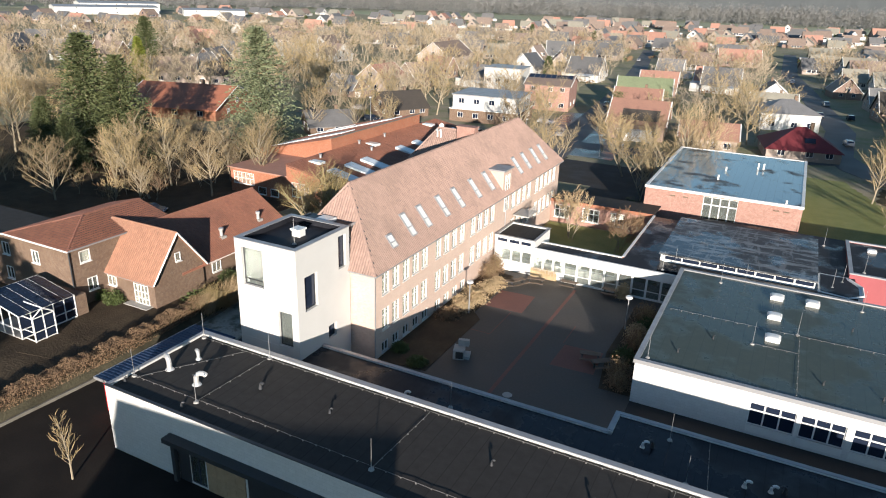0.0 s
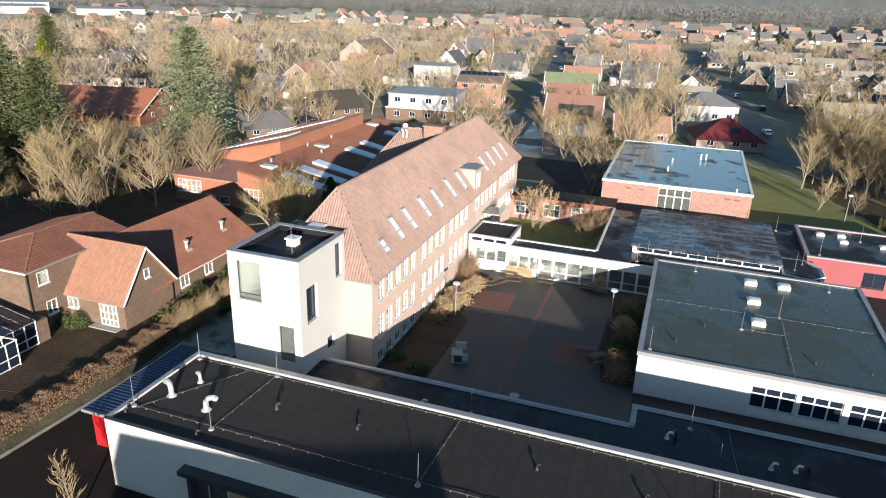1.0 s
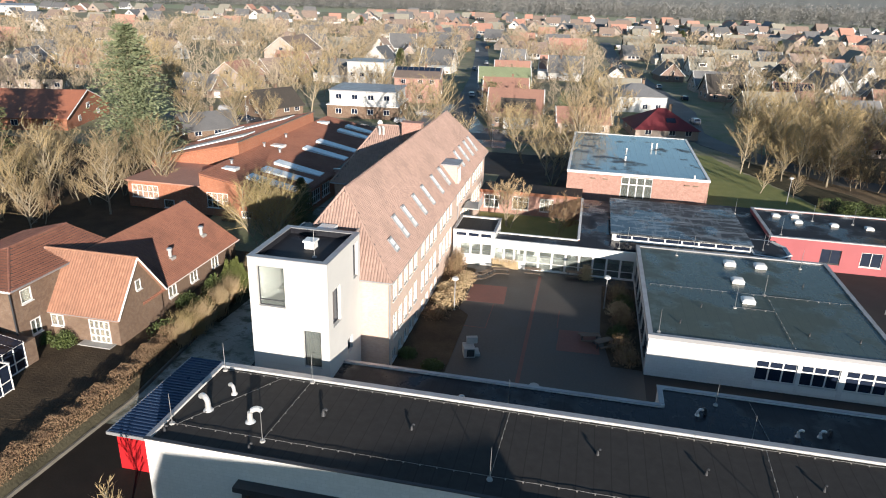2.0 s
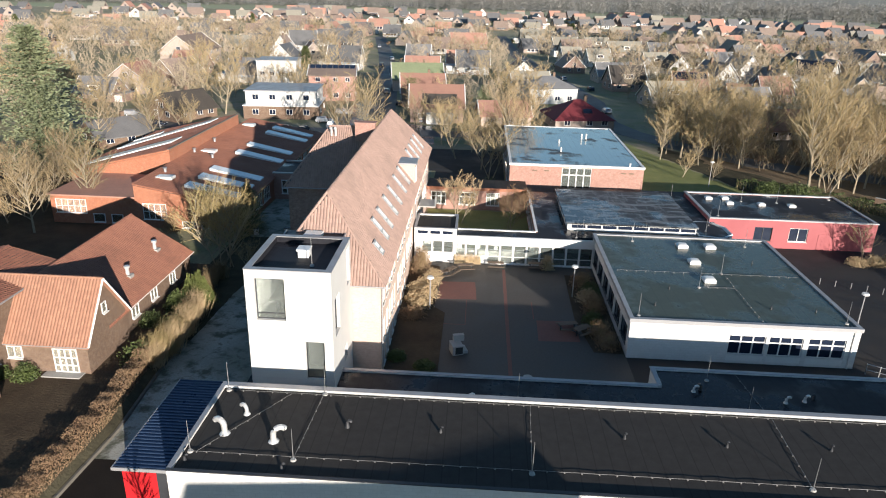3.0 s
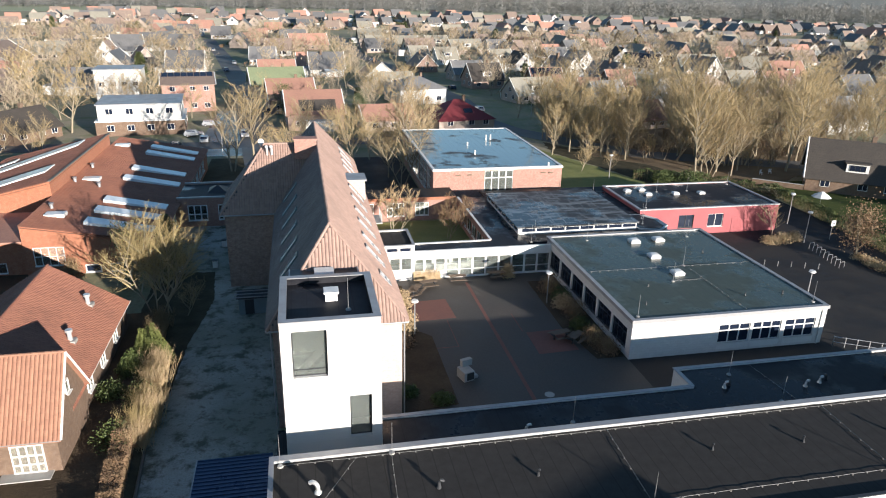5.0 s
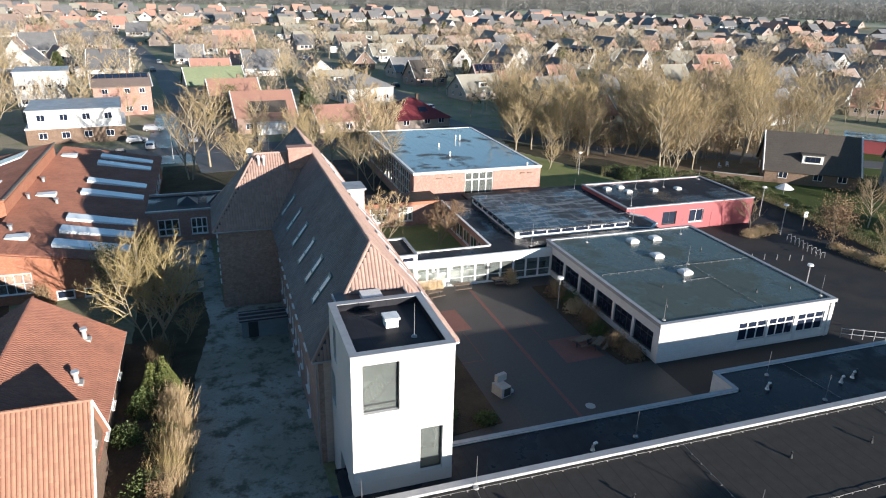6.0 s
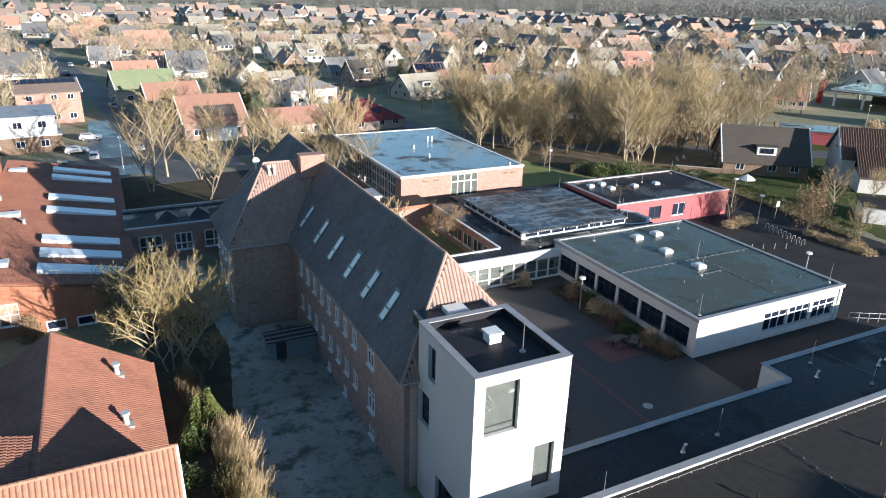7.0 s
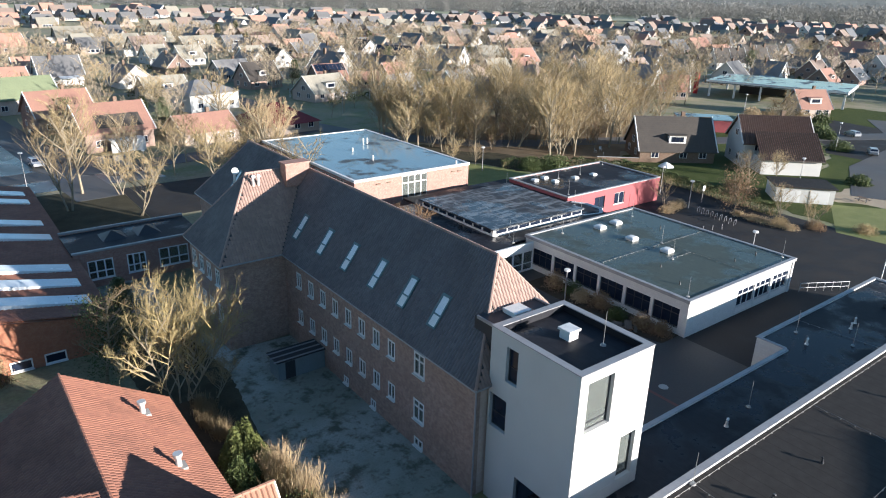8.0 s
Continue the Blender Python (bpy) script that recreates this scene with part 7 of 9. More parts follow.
# ivy-grown tree before the workshop
iv = plant("ivy_tree", bare_tree(91, 9.0, 0.3, 0.8, 22, 6, 6, 1, 0.018), ("bark", "twig_grey"), "ivy-grown dark tree before the workshop", "tree")
iv.matrix_basis = pose(-55.6, 74.2, 0)
part("ivy", leafy(lambda r: (-55.6 + r.gauss(0, 0.75), 74.2 + r.gauss(0, 0.75), 0.4 + 7.4 * r.random() ** 0.8), 2300, 0.1, 92), "leaf_green", iv)
for i, (x, y, k) in enumerate(((68, 126, 1.35), (74, 129, 1.5), (80, 131, 1.3), (62, 130, 1.2))):
    copy_thing(iv, pose(x, y, 0, 0, 0, 70 * i) @ Matrix.Scale(k, 4) @ pose(55.6, -74.2, 0))


def yew(x, y, z, r, h, mat, label, seed, n, size):
    """A dense evergreen of many upright tufts."""
    b = thing("evergreen_shrub", (x, y, z), label, "shrub")
    q = random.Random(seed)
    tufts = []
    for _ in range(60):
        a, f = q.uniform(0, math.tau), q.random() ** 0.5
        tufts.append((f * r * math.cos(a), f * r * math.sin(a), h * (1 - 0.55 * f * f) * q.uniform(0.75, 1.05), q.uniform(0.2, 0.4) * r))

    def at(k):
        tx, ty, th, tr = k.choice(tufts)
        f = k.random() ** 0.7
        rr = tr * (1.15 - f) * k.random() ** 0.4
        a = k.uniform(0, math.tau)
        return x + tx * (1 - 0.3 * f) + rr * math.cos(a), y + ty * (1 - 0.3 * f) + rr * math.sin(a), z + th * f

    part("leaves", leafy(at, n, size, seed + 1), mat, b)
    return b


yew(-50.6, 56.8, 0.3, 1.8, 4.2, "yew_leaf", "bushy olive-green evergreen beside the yard", 301, 15000, 0.08)
yew(-51.6, 54.6, 0.6, 1.5, 2.6, "leaf_green", "dark evergreen shrub behind the yard hedge", 302, 4000, 0.085)


def thicket(x, y, z, r, h, mat, seed):
    """Many thin upright stems with side twigs."""
    b = thing("thicket", (x, y, z), "tangled leafless orange-brown shrub along the yard", "shrub", "thicket along the yard")
    q = random.Random(seed)
    V, F = [], []
    for _ in range(280):
        a = q.uniform(0, math.tau)
        p = Vector((x + q.gauss(0, 0.3) * r, y + q.gauss(0, 0.3) * r, z))
        d = Vector((math.cos(a) * q.random() * 0.5, math.sin(a) * q.random() * 0.5, 1)).normalized() * h * q.uniform(0.6, 1.15)
        spray(V, F, p, d, 0.022)
        for k in range(9):
            f = 0.25 + 0.7 * k / 9
            e = (d.normalized() + Vector((q.gauss(0, 0.5), q.gauss(0, 0.5), q.gauss(0, 0.3)))).normalized()
            spray(V, F, p + d * f, e * h * q.uniform(0.1, 0.28), 0.012)
    part("brush", (V, F), mat, b)


for i in range(11):
    y = 44.6 + i * 1.02
    thicket(-49.3 - 0.35 * math.sin(i * 1.9) - (0.4 if y > 52 else 0), y, 0.4, 1.1, 2.4 + 0.5 * math.sin(i * 2.3), "straw" if i % 3 == 0 else "gold_twig" if i % 3 == 1 else "twig", 400 + i)
for i, (x, y) in enumerate(((-50.9, 60.2), (-51.2, 62.0), (-51.0, 64.0))):
    thicket(x, y, 0.2, 1.0, 2.0, "twig_grey", 430 + i)

# dry grass behind the bicycle racks
for i, (x, y) in enumerate(((33.2, 70.0), (33.0, 67.7), (33.4, 66.1), (33.2, 64.0), (33.6, 62.1))):
    bush(x, y, 0.02, 1.1 + 0.2 * (i % 3), 0.7 + 0.15 * (i % 2), "straw", "low tuft of dry tan grass at the edge of the yard", 590 + i, 900, name="grass_tuft", size=0.09)

# bushes along the far road and its gardens
for i, (x, y, r, h, mat, lb) in enumerate(((112, 95, 2.6, 2.6, "leaf_green", "rounded dark evergreen bush beside the road"), (116, 97, 2.4, 2.2, "leaf_green", "rounded dark evergreen bush beside the road"), (109, 92, 2.2, 2.0, "leaf_green", "rounded dark evergreen bush beside the road"),
                                           (116.5, 115.5, 2.8, 3.2, "straw", "pale olive leafless bush in front of the filling station"), (121, 113, 2.4, 2.6, "twig_grey", "brown leafless bush in front of the filling station"), (126, 107, 2.6, 3.0, "twig_grey", "brown leafless bush beside the small red-roofed house"), (132, 104, 2.4, 2.6, "leaf_green", "dark evergreen bush beside the small red-roofed house"))):
    bush(x, y, 0.02, r, h, mat, lb, 560 + i, 1500, size=0.22, twig=mat != "leaf_green")

# undergrowth of the wood
UNDER = [plant("undergrowth_shrub", bare_tree(500 + i, 3.0, 0.5, 1.2, 14, 4, 5, 1, 0.024, 3), ("bark", ("twig", "leaf_brown", "twig_grey")[i]), "low leafless brown shrub under the trees", "shrub", "undergrowth shrubs") for i in range(3)]
q = random.Random(77)
for i in range(190):
    x, y = (q.uniform(24, 82), q.uniform(114, 150)) if i < 46 or i > 119 else (q.uniform(-27, -12), q.uniform(131, 150)) if i < 56 else (q.uniform(-120, -84), q.uniform(64, 96))
    if y < 128 - 0.9 * (x - 24) and x > 20:
        x, y = x + 8, y + 10
    m = pose(x, y, 0, 0, 0, q.uniform(0, 360)) @ Matrix.Scale(q.uniform(0.8, 1.5) if i < 56 else q.uniform(0.6, 1.2), 4)
    if i < 3:
        UNDER[i].matrix_basis = m
    else:
        copy_thing(UNDER[i % 3], m)

# ---- town ----


def far_house(w, d, eave, ridge, wall_mat, roof_mat, label, hip=0.0, dormer=False, solar=False, loggia=False, front_gable=False, skylight=False, group="houses of the town", detail=True, name="house", garage=""):
    """A gabled or hipped house at the origin, ridge along x."""
    h = thing(name, (0, 0, 0), label, "house", group)
    if hip:
        part("wall", boxes((-w / 2, w / 2, -d / 2, d / 2, 0, eave)), wall_mat, h)
        o, e = 0.5, eave - 0.05
        r0, r1 = (-w / 2 + hip, 0, ridge), (w / 2 - hip, 0, ridge)
        a, b, c, f = (-w / 2 - o, -d / 2 - o, e), (w / 2 + o, -d / 2 - o, e), (w / 2 + o, d / 2 + o, e), (-w / 2 - o, d / 2 + o, e)
        bm = bmesh.new()
        poly(bm, [a, b, r1, r0], [c, f, r0, r1], [b, c, r1], [f, a, r0], [a, b, c, f])
        part("roof", bm, roof_mat, h)
    else:
        part("wall", pentagon(-w / 2, w / 2, -d / 2, d / 2, 0, eave, ridge - 0.1), wall_mat, h)
        fs, rd = gable_roof(-w / 2, w / 2, -d / 2, d / 2, eave, ridge, "x", 0.45)
        part("roof", thick(fs, 0.2), roof_mat, h)
        if detail:
            for p, q, r in ((fs[0][0], fs[0][3], fs[1][1]), (fs[0][1], fs[0][2], fs[1][0])):
                part("verge_board", tube(bmesh.new(), (p, q, r), 0.13, 4), "white", h)
    z = 1.0
    for x in (-w * 0.3, w * 0.08, w * 0.34):
        window(h, 1.5, 1.3, pose(x, -d / 2 - 0.03, z), 2, 1, "white", pane="solar", sill=False)
    for sx, rz in ((1, 90), (-1, -90)):
        for y in (-d * 0.22, d * 0.22):
            window(h, 1.3, 1.3, pose(sx * (w / 2 + 0.03), y, z, 0, 0, rz), 2, 1, "white", pane="solar", sill=False)
        if not hip and ridge - eave > 3:
            window(h, 1.6, 1.3, pose(sx * (w / 2 + 0.03), 0, eave + 0.3, 0, 0, rz), 2, 1, "white", pane="solar", sill=False)
    if eave > 4.5:
        for x in (-w * 0.3, w * 0.08, w * 0.34):
            window(h, 1.3, 1.2, pose(x, -d / 2 - 0.03, eave - 1.8), 2, 1, "white", pane="solar", sill=False)
    if garage:
        part("garage", boxes((w / 2 + 0.02, w / 2 + 3.6, -d / 2 + 1.0, d / 2 - 1.5, 0, 2.5)), garage, h, "flat-roofed garage beside the house")
        part("garage_roof", boxes((w / 2 + 0.02, w / 2 + 3.8, -d / 2 + 0.8, d / 2 - 1.3, 2.5, 2.65)), "capping", h)
        part("garage_door", boxes((w / 2 + 0.6, w / 2 + 3.1, -d / 2 + 0.94, -d / 2 + 1.0, 0.05, 2.1)), "white", h)
        part("terrace_roof", thick([[(-w * 0.4, d / 2 + 3.2, 2.3), (w * 0.1, d / 2 + 3.2, 2.3), (w * 0.1, d / 2, 2.7), (-w * 0.4, d / 2, 2.7)]], 0.1), "skylight", h, "pale terrace roof")
        for x in (-w * 0.39, w * 0.09):
            part("terrace_post", boxes((x - 0.06, x + 0.06, d / 2 + 3.0, d / 2 + 3.12, 0, 2.3)), "white", h)
    part("chimney", boxes((w * 0.12, w * 0.12 + 0.7, 0.3, 1.0, ridge - 1.4, ridge + 0.9)), "brick_brown", h)
    if dormer:
        k = (ridge - eave) / (d / 2)
        y1 = -d / 2 + 0.9
        zt = eave + k * 0.9 + 1.5
        part("dormer", boxes((-1.7, 1.7, y1, y1 + 1.5 / k + 1.2, eave + 0.3, zt)), "white", h, "white dormer")
        part("dormer_roof", boxes((-2.0, 2.0, y1 - 0.3, y1 + 1.5 / k + 1.4, zt, zt + 0.18)), roof_mat, h)
        window(h, 2.4, 1.0, pose(0, y1 - 0.03, zt - 1.25), 3, 1, "anthracite", pane="solar", sill=False)
    k = (ridge - eave) / (d / 2)
    if loggia:
        # no real hollow: a dark plate paints the recess's shade
        part("loggia", thick([[(-w * 0.28, -d / 2 + 0.6, eave + k * 0.6 + 0.12), (w * 0.38, -d / 2 + 0.6, eave + k * 0.6 + 0.12), (w * 0.38, -d / 2 + 3.4, eave + k * 3.4 + 0.12), (-w * 0.28, -d / 2 + 3.4, eave + k * 3.4 + 0.12)]], 0.1), "far_dark", h, "dark plate on the lower roof for a shaded recess")
        part("porch", boxes((-w * 0.2, w * 0.3, -d / 2 - 2.2, -d / 2 - 2.1, 0, 2.4), (-w * 0.2, w * 0.3, -d / 2 - 2.2, -d / 2, 2.4, 2.5)), "white", h, "white glazed porch")
    if front_gable:
        z1, y1 = eave + k * d * 0.36, -d / 2 - 0.35
        part("front_gable", thick([[(-2.6, y1, eave - 0.2), (0, y1, z1), (0, -d * 0.12, z1), (-2.6, -d * 0.42, eave - 0.2)], [(2.6, y1, eave - 0.2), (0, y1, z1), (0, -d * 0.12, z1), (2.6, -d * 0.42, eave - 0.2)]], 0.16), roof_mat, h, "front gable roof")
        bm = bmesh.new()
        poly(bm, [(-2.3, y1 + 0.3, eave - 0.2), (2.3, y1 + 0.3, eave - 0.2), (0, y1 + 0.3, z1 - 0.25)])
        part("gable_wall", bm, "far_pink", h)
        window(h, 1.4, 1.0, pose(0, y1 + 0.27, eave + 0.1), 2, 1, "white", pane="solar", sill=False)
    if skylight:
        f = 0.45
        y1, z1 = -(d / 2 + 0.5) * (1 - f), eave + (ridge - eave) * f + 0.1
        part("skylight", thick([[(0.2, y1 - 0.8, z1 - 0.45), (2.4, y1 - 0.8, z1 - 0.45), (2.4, y1 + 0.5, z1 + 0.35), (0.2, y1 + 0.5, z1 + 0.35)]], 0.1), "solar", h, "dark roof window")
    if solar:
        fs, rd = gable_roof(-w / 2, w / 2, -d / 2, d / 2, eave + 0.12, ridge + 0.12, "x", 0.0)
        a, b, c, e = [Vector(p) for p in fs[0]]
        for i in range(8):
            p = [a.lerp(b, (i + 0.05) / 8), a.lerp(b, (i + 0.95) / 8), e.lerp(c, (i + 0.95) / 8), e.lerp(c, (i + 0.05) / 8)]
            part("solar_panel", thick([[p[0].lerp(p[3], 0.62), p[1].lerp(p[2], 0.62), p[2].lerp(p[1], 0.05), p[3].lerp(p[0], 0.05)]], 0.05), "solar", h, "dark solar panel")
    return h


def flat_house(w, d, h, mat, label, base_mat=None):
    o = thing("flat_roofed_house", (0, 0, 0), label, "house", "houses of the town")
    if base_mat:
        part("wall", boxes((-w / 2 - 0.6, w / 2 + 0.6, -d / 2 - 0.6, d / 2 + 0.6, 0, 3.1)), base_mat, o, "dark ground-floor wall")
        part("terrace", boxes((-w / 2 - 0.75, w / 2 + 0.75, -d / 2 - 0.75, d / 2 + 0.75, 3.1, 3.3)), "white", o)
    part("wall", boxes((-w / 2, w / 2, -d / 2, d / 2, 3.3 if base_mat else 0, h)), mat, o)
    part("roof", boxes((-w / 2 - 0.3, w / 2 + 0.3, -d / 2 - 0.3, d / 2 + 0.3, h, h + 0.25)), "capping", o)
    for z, off in ((1.1, 0.6 if base_mat else 0), (4.6, 0)):
        if z > h - 1.5:
            continue
        for i in range(4):
            window(o, 1.5, 1.3, pose(-w * 0.36 + i * w * 0.24, -d / 2 - off - 0.03, z), 2, 1, "white", pane="solar", sill=False)
        for y in (-d * 0.25, d * 0.25):
            window(o, 1.5, 1.3, pose(w / 2 + off + 0.03, y, z, 0, 0, 90), 2, 1, "white", pane="solar", sill=False)
    return o


TAKEN = []


def put(h, x, y, turn, r=11):
    h.matrix_basis = pose(x, y, 0, 0, 0, turn)
    TAKEN.append((x, y, r))
    return h


PLACED = [
    (24, 15, 6.0, 11.5, "far_pink", "far_brown", "large pink brick house with a steep brown tile roof", {}, -139, 272, 90),
    (13, 11, 4.5, 8.5, "far_pink", "far_red", "pink brick house with a bright red tile roof", {}, -125, 198, 86),
    (13, 10.5, 3.2, 8.0, "far_brick", "far_brown", "brown timber-gabled house with a dark red roof", {}, -121, 217, 68),
    (13, 14, 7.2, 9.4, "brick_gym", "far_brown", "orange-pink brick house with solar panels on its roof", {"solar": True}, -66, 198, 8),
    (12, 9, 3.2, 9.0, "render", "far_brown", "white timber-gabled house with a brown roof", {"dormer": True}, -114, 317, 92),
    (13, 12, 3.2, 9.5, "render", "far_grey", "white house with a broad dark grey roof", {}, -113, 349, 18),
    (11, 9, 3.0, 8.0, "far_pink", "far_red", "pale brick house with a red tile roof", {}, -97, 300, -70),
    (13, 12.5, 4.0, 8.6, "far_brick", "far_red", "red brick row house with an orange-red tile roof", {"loggia": True}, -33.7, 169, 5),
    (12, 11.5, 4.0, 8.6, "far_brick", "far_red", "red brick row house with an orange-red tile roof", {}, -39.2, 191.5, 8),
    (16, 11, 4.0, 8.4, "far_pink", "far_green", "row house with a pale green tile roof", {}, -43.5, 221, 10),
    (12, 11, 4.0, 8.2, "far_brick", "far_red", "red brick house with an orange tile roof", {}, -44, 247, 6),
    (20, 11, 3.4, 8.4, "far_brick", "far_red", "long brick house with an orange-red roof", {}, -31, 388, 12),
    (13, 11, 2.4, 6.9, "render", "far_brown", "white-gabled house with a steep dark red roof", {}, -8.4, 256, 97),
    (14.5, 13.0, 4.4, 7.4, "render", "far_grey", "white rendered villa with a dark hipped roof", {"hip": 5.8}, -2.9, 205, 14),
    (14.5, 14.0, 2.2, 6.2, "far_pink", "far_crimson", "pale brick house with a glossy crimson hipped roof", {"hip": 6.4, "skylight": True}, 1.4, 167.5, 10),
    (12, 9, 3.2, 6.0, "far_pink", "far_red", "low pink brick house with a weathered tile roof", {}, -17, 163, 8),
    (14, 10, 3.0, 7.6, "render", "far_moss", "white house with a mossy grey roof", {"garage": "render"}, 22, 389, 14),
    (13, 10, 3.0, 7.6, "far_pink", "far_moss", "pale house with a grey-brown roof and dormer", {"dormer": True}, 40, 394, 14),
    (8.5, 10, 3.0, 7.4, "render", "far_moss", "small white house with a grey-brown roof", {}, 17.5, 322, 10),
    (10, 10, 3.0, 7.6, "render", "far_moss", "white house with a grey-brown roof and wide dormer", {"dormer": True}, 28.5, 313, 10),
    (18, 10, 3.0, 7.6, "far_pink", "far_moss", "long pale house with a grey-brown roof", {"dormer": True}, 50, 366, 14),
    (11, 10, 3.0, 7.6, "render", "far_grey", "white house with a dark grey roof and dormer", {"dormer": True}, 67, 365, 13),
    (11, 10, 3.0, 7.6, "far_pink", "far_brown", "pale house with a brown roof", {}, 80, 360, 13),
    (10, 9.5, 3.0, 7.6, "render", "far_moss", "white house with a grey-brown roof and dormer", {"dormer": True, "garage": "render"}, 51, 302, 11),
    (12, 10, 2.8, 7.0, "far_pink", "far_grey", "low pale house with a broad grey roof", {}, 25, 257, 9),
    (12, 9.5, 3.2, 8.2, "far_brick", "far_dark", "dark-roofed brick house with a glazed dormer", {"dormer": True}, 26, 235.5, 11),
    (10.5, 11.5, 3.0, 8.6, "far_brick", "far_red", "red brick house with orange tiles, solar panels and a front gable", {"solar": True, "front_gable": True}, 42, 217.5, 2),
    (7, 6.5, 2.5, 5.0, "far_brick", "far_red", "low brick garage house with a red tile roof", {}, 59, 221, -6),
    (9.5, 9.5, 3.0, 7.5, "far_brick", "far_red", "brick house with an orange-red tile roof", {}, 70, 222, 2),
    (11, 9, 3.0, 7.6, "render", "far_dark", "white-gabled house with a dark roof", {}, 57, 291, -80),
    (11, 9.5, 3.0, 7.6, "render", "far_dark", "white-gabled house with a dark roof", {}, 116, 318, -92),
    (16, 10, 3.0, 8.0, "render", "far_dark", "long dark-roofed house with a white gable", {"solar": True}, 108, 279, -50),
    (17, 10, 2.8, 6.8, "far_pink", "far_moss", "long low house with a pale grey roof", {"garage": "far_pink"}, 139, 289, -6),
    (10, 9.5, 2.8, 7.5, "far_brick", "far_moss", "brick house with a mossy roof", {}, 114, 219, 3),
    (12, 9, 2.8, 6.5, "far_pink", "far_red", "low pale brick house with a salmon roof", {}, 134, 226, 4),
    (14, 11, 3.0, 8.0, "far_pink", "far_red", "pale brick house with a pink-red roof", {"dormer": True}, 153, 247, 0),
    (12, 11, 3.0, 7.5, "far_pink", "far_moss", "pale house with a mossy roof", {}, 155, 271, -12),
    (12, 10, 3.0, 8.0, "far_pink", "far_brown", "pale brick house with a brown roof and dormer", {"dormer": True}, 204, 319, -12),
    (15, 10.5, 2.8, 8.4, "brick_brown", "far_dark", "brown brick house with a dark mossy roof and long dormer", {"dormer": True}, 58.0, 100.5, -36),
    (9, 8.5, 3.2, 7.5, "far_pink", "far_red", "small brick house with a steep red tile roof", {"front_gable": True}, 133, 153, -48),
    (9, 9, 3.0, 7.4, "far_pink", "far_red", "small brick house with a red roof and dormer", {"dormer": True}, 139, 112, -30),
    (26, 23, 2.8, 7.2, "brick_orange", "far_barn", "low orange brick house with a broad red tile roof", {}, -141.4, 130.6, 16),
    (14, 10, 4.2, 8.2, "far_pink", "far_brown", "pink brick house with a brown roof and skylights", {}, -190, 170, 40),
    (12, 11, 3.4, 7.6, "far_pink", "far_dark", "house with a dark hipped roof", {"hip": 4.5}, -175, 174, 30),
    (16, 10, 3.2, 7.6, "render", "far_brown", "pale house with a brown roof between the trees", {}, -196, 269, -20),
    (12, 10, 2.6, 6.4, "brick_brown", "far_dark", "low brown house with a dark thatched-looking roof", {"detail": False}, -95, 159, 60),
    (11, 9, 2.4, 5.2, "brick_brown", "far_grey", "low shed with a grey roof behind the workshop", {"detail": False}, -96, 129, 50)]
for x, y, w, d, e, turn in ((-640, 492, 95, 40, 7, 62), (-688, 545, 80, 44, 9, 62), (-560, 560, 60, 30, 6, 50)):
    hall = far_house(w, d, e, e + 1.6, "render", "capping", "long pale industrial hall at the edge of the town", group="industrial halls", detail=False, name="industrial_hall")
    put(hall, x, y, turn, 42)
for w, d, e, r, wm, rm, lb, kw, x, y, turn in PLACED:
    put(far_house(w, d, e, r, wm, rm, lb, **kw), x, y, turn, max(w, d) * 0.72)
put(flat_house(17, 14, 6.6, "render", "white flat-roofed house above a dark brick ground floor", "brick_brown"), -72, 168, 6, 14)
put(flat_house(12, 11, 9.0, "render", "plain white cube-shaped house"), -86, 212, 6, 12)
# terrace of steep dark roofs with white gable walls
terrace = far_house(12, 7.4, 4.0, 9.6, "render", "far_dark", "steep dark-roofed terrace house with a white gable wall", group="terrace of steep houses")
put(terrace, 236, 199, 161, 8)
for x, y in ((244, 196), (270, 205), (278, 202), (252, 193)):
    copy_thing(terrace, pose(x, y, 0, 0, 0, 161))
    TAKEN.append((x, y, 8))
tall = far_house(13, 10, 5.2, 9.6, "render", "rib_red", "tall white-gabled house with a steep ribbed brown roof")
for i in range(34):
    part("roof_rib", tube(bmesh.new(), ((-6.8 + i * 0.412, -5.45, 4.86), (-6.8 + i * 0.412, -0.1, 9.6)), 0.09, 4), "rib_red", tall)
put(tall, 71, 86.5, -41, 13)
ax = thing("house_annex", (0, 0, 0), "low annex with a ribbed dark brown roof before the tall house", "annex")
part("wall", boxes((-4.6, 6.4, -10.0, -5.1, 0, 3.0)), "render", ax)
part("roof", thick([[(-5.0, -10.6, 2.9), (6.8, -10.6, 2.9), (6.8, -4.6, 7.2), (-5.0, -4.6, 7.2)]], 0.2), "far_dark", ax)
for i in range(30):
    part("roof_rib", tube(bmesh.new(), ((-4.9 + i * 0.4, -10.55, 2.98), (-4.9 + i * 0.4, -4.65, 7.26)), 0.09, 4), "rib_red", ax)
ax.matrix_basis = pose(71, 86.5, 0, 0, 0, -41)
gar = thing("garage", (0, 0, 0), "white flat-roofed double garage beside the garden", "garage")
part("wall", boxes((-4.5, 4.5, -3.0, 3.0, 0, 2.5)), "render", gar)
part("roof", boxes((-4.8, 4.8, -3.3, 3.3, 2.5, 2.7)), "roof_front", gar)
for x in (-2.2, 2.2):
    part("garage_door", boxes((x - 1.5, x + 1.5, -3.06, -3.0, 0.05, 2.1)), "white", gar)
put(gar, 51.0, 69.6, -48, 8)
pet = thing("filling_station", (0, 0, 0), "filling station with a long white canopy on posts", "filling station")
part("canopy", boxes((-21, 21, -13, 13, 4.5, 5.4)), "white", pet)
part("canopy_edge", boxes((-21.0, 21.0, -13.1, -13.0, 4.6, 4.8)), "anthracite", pet)
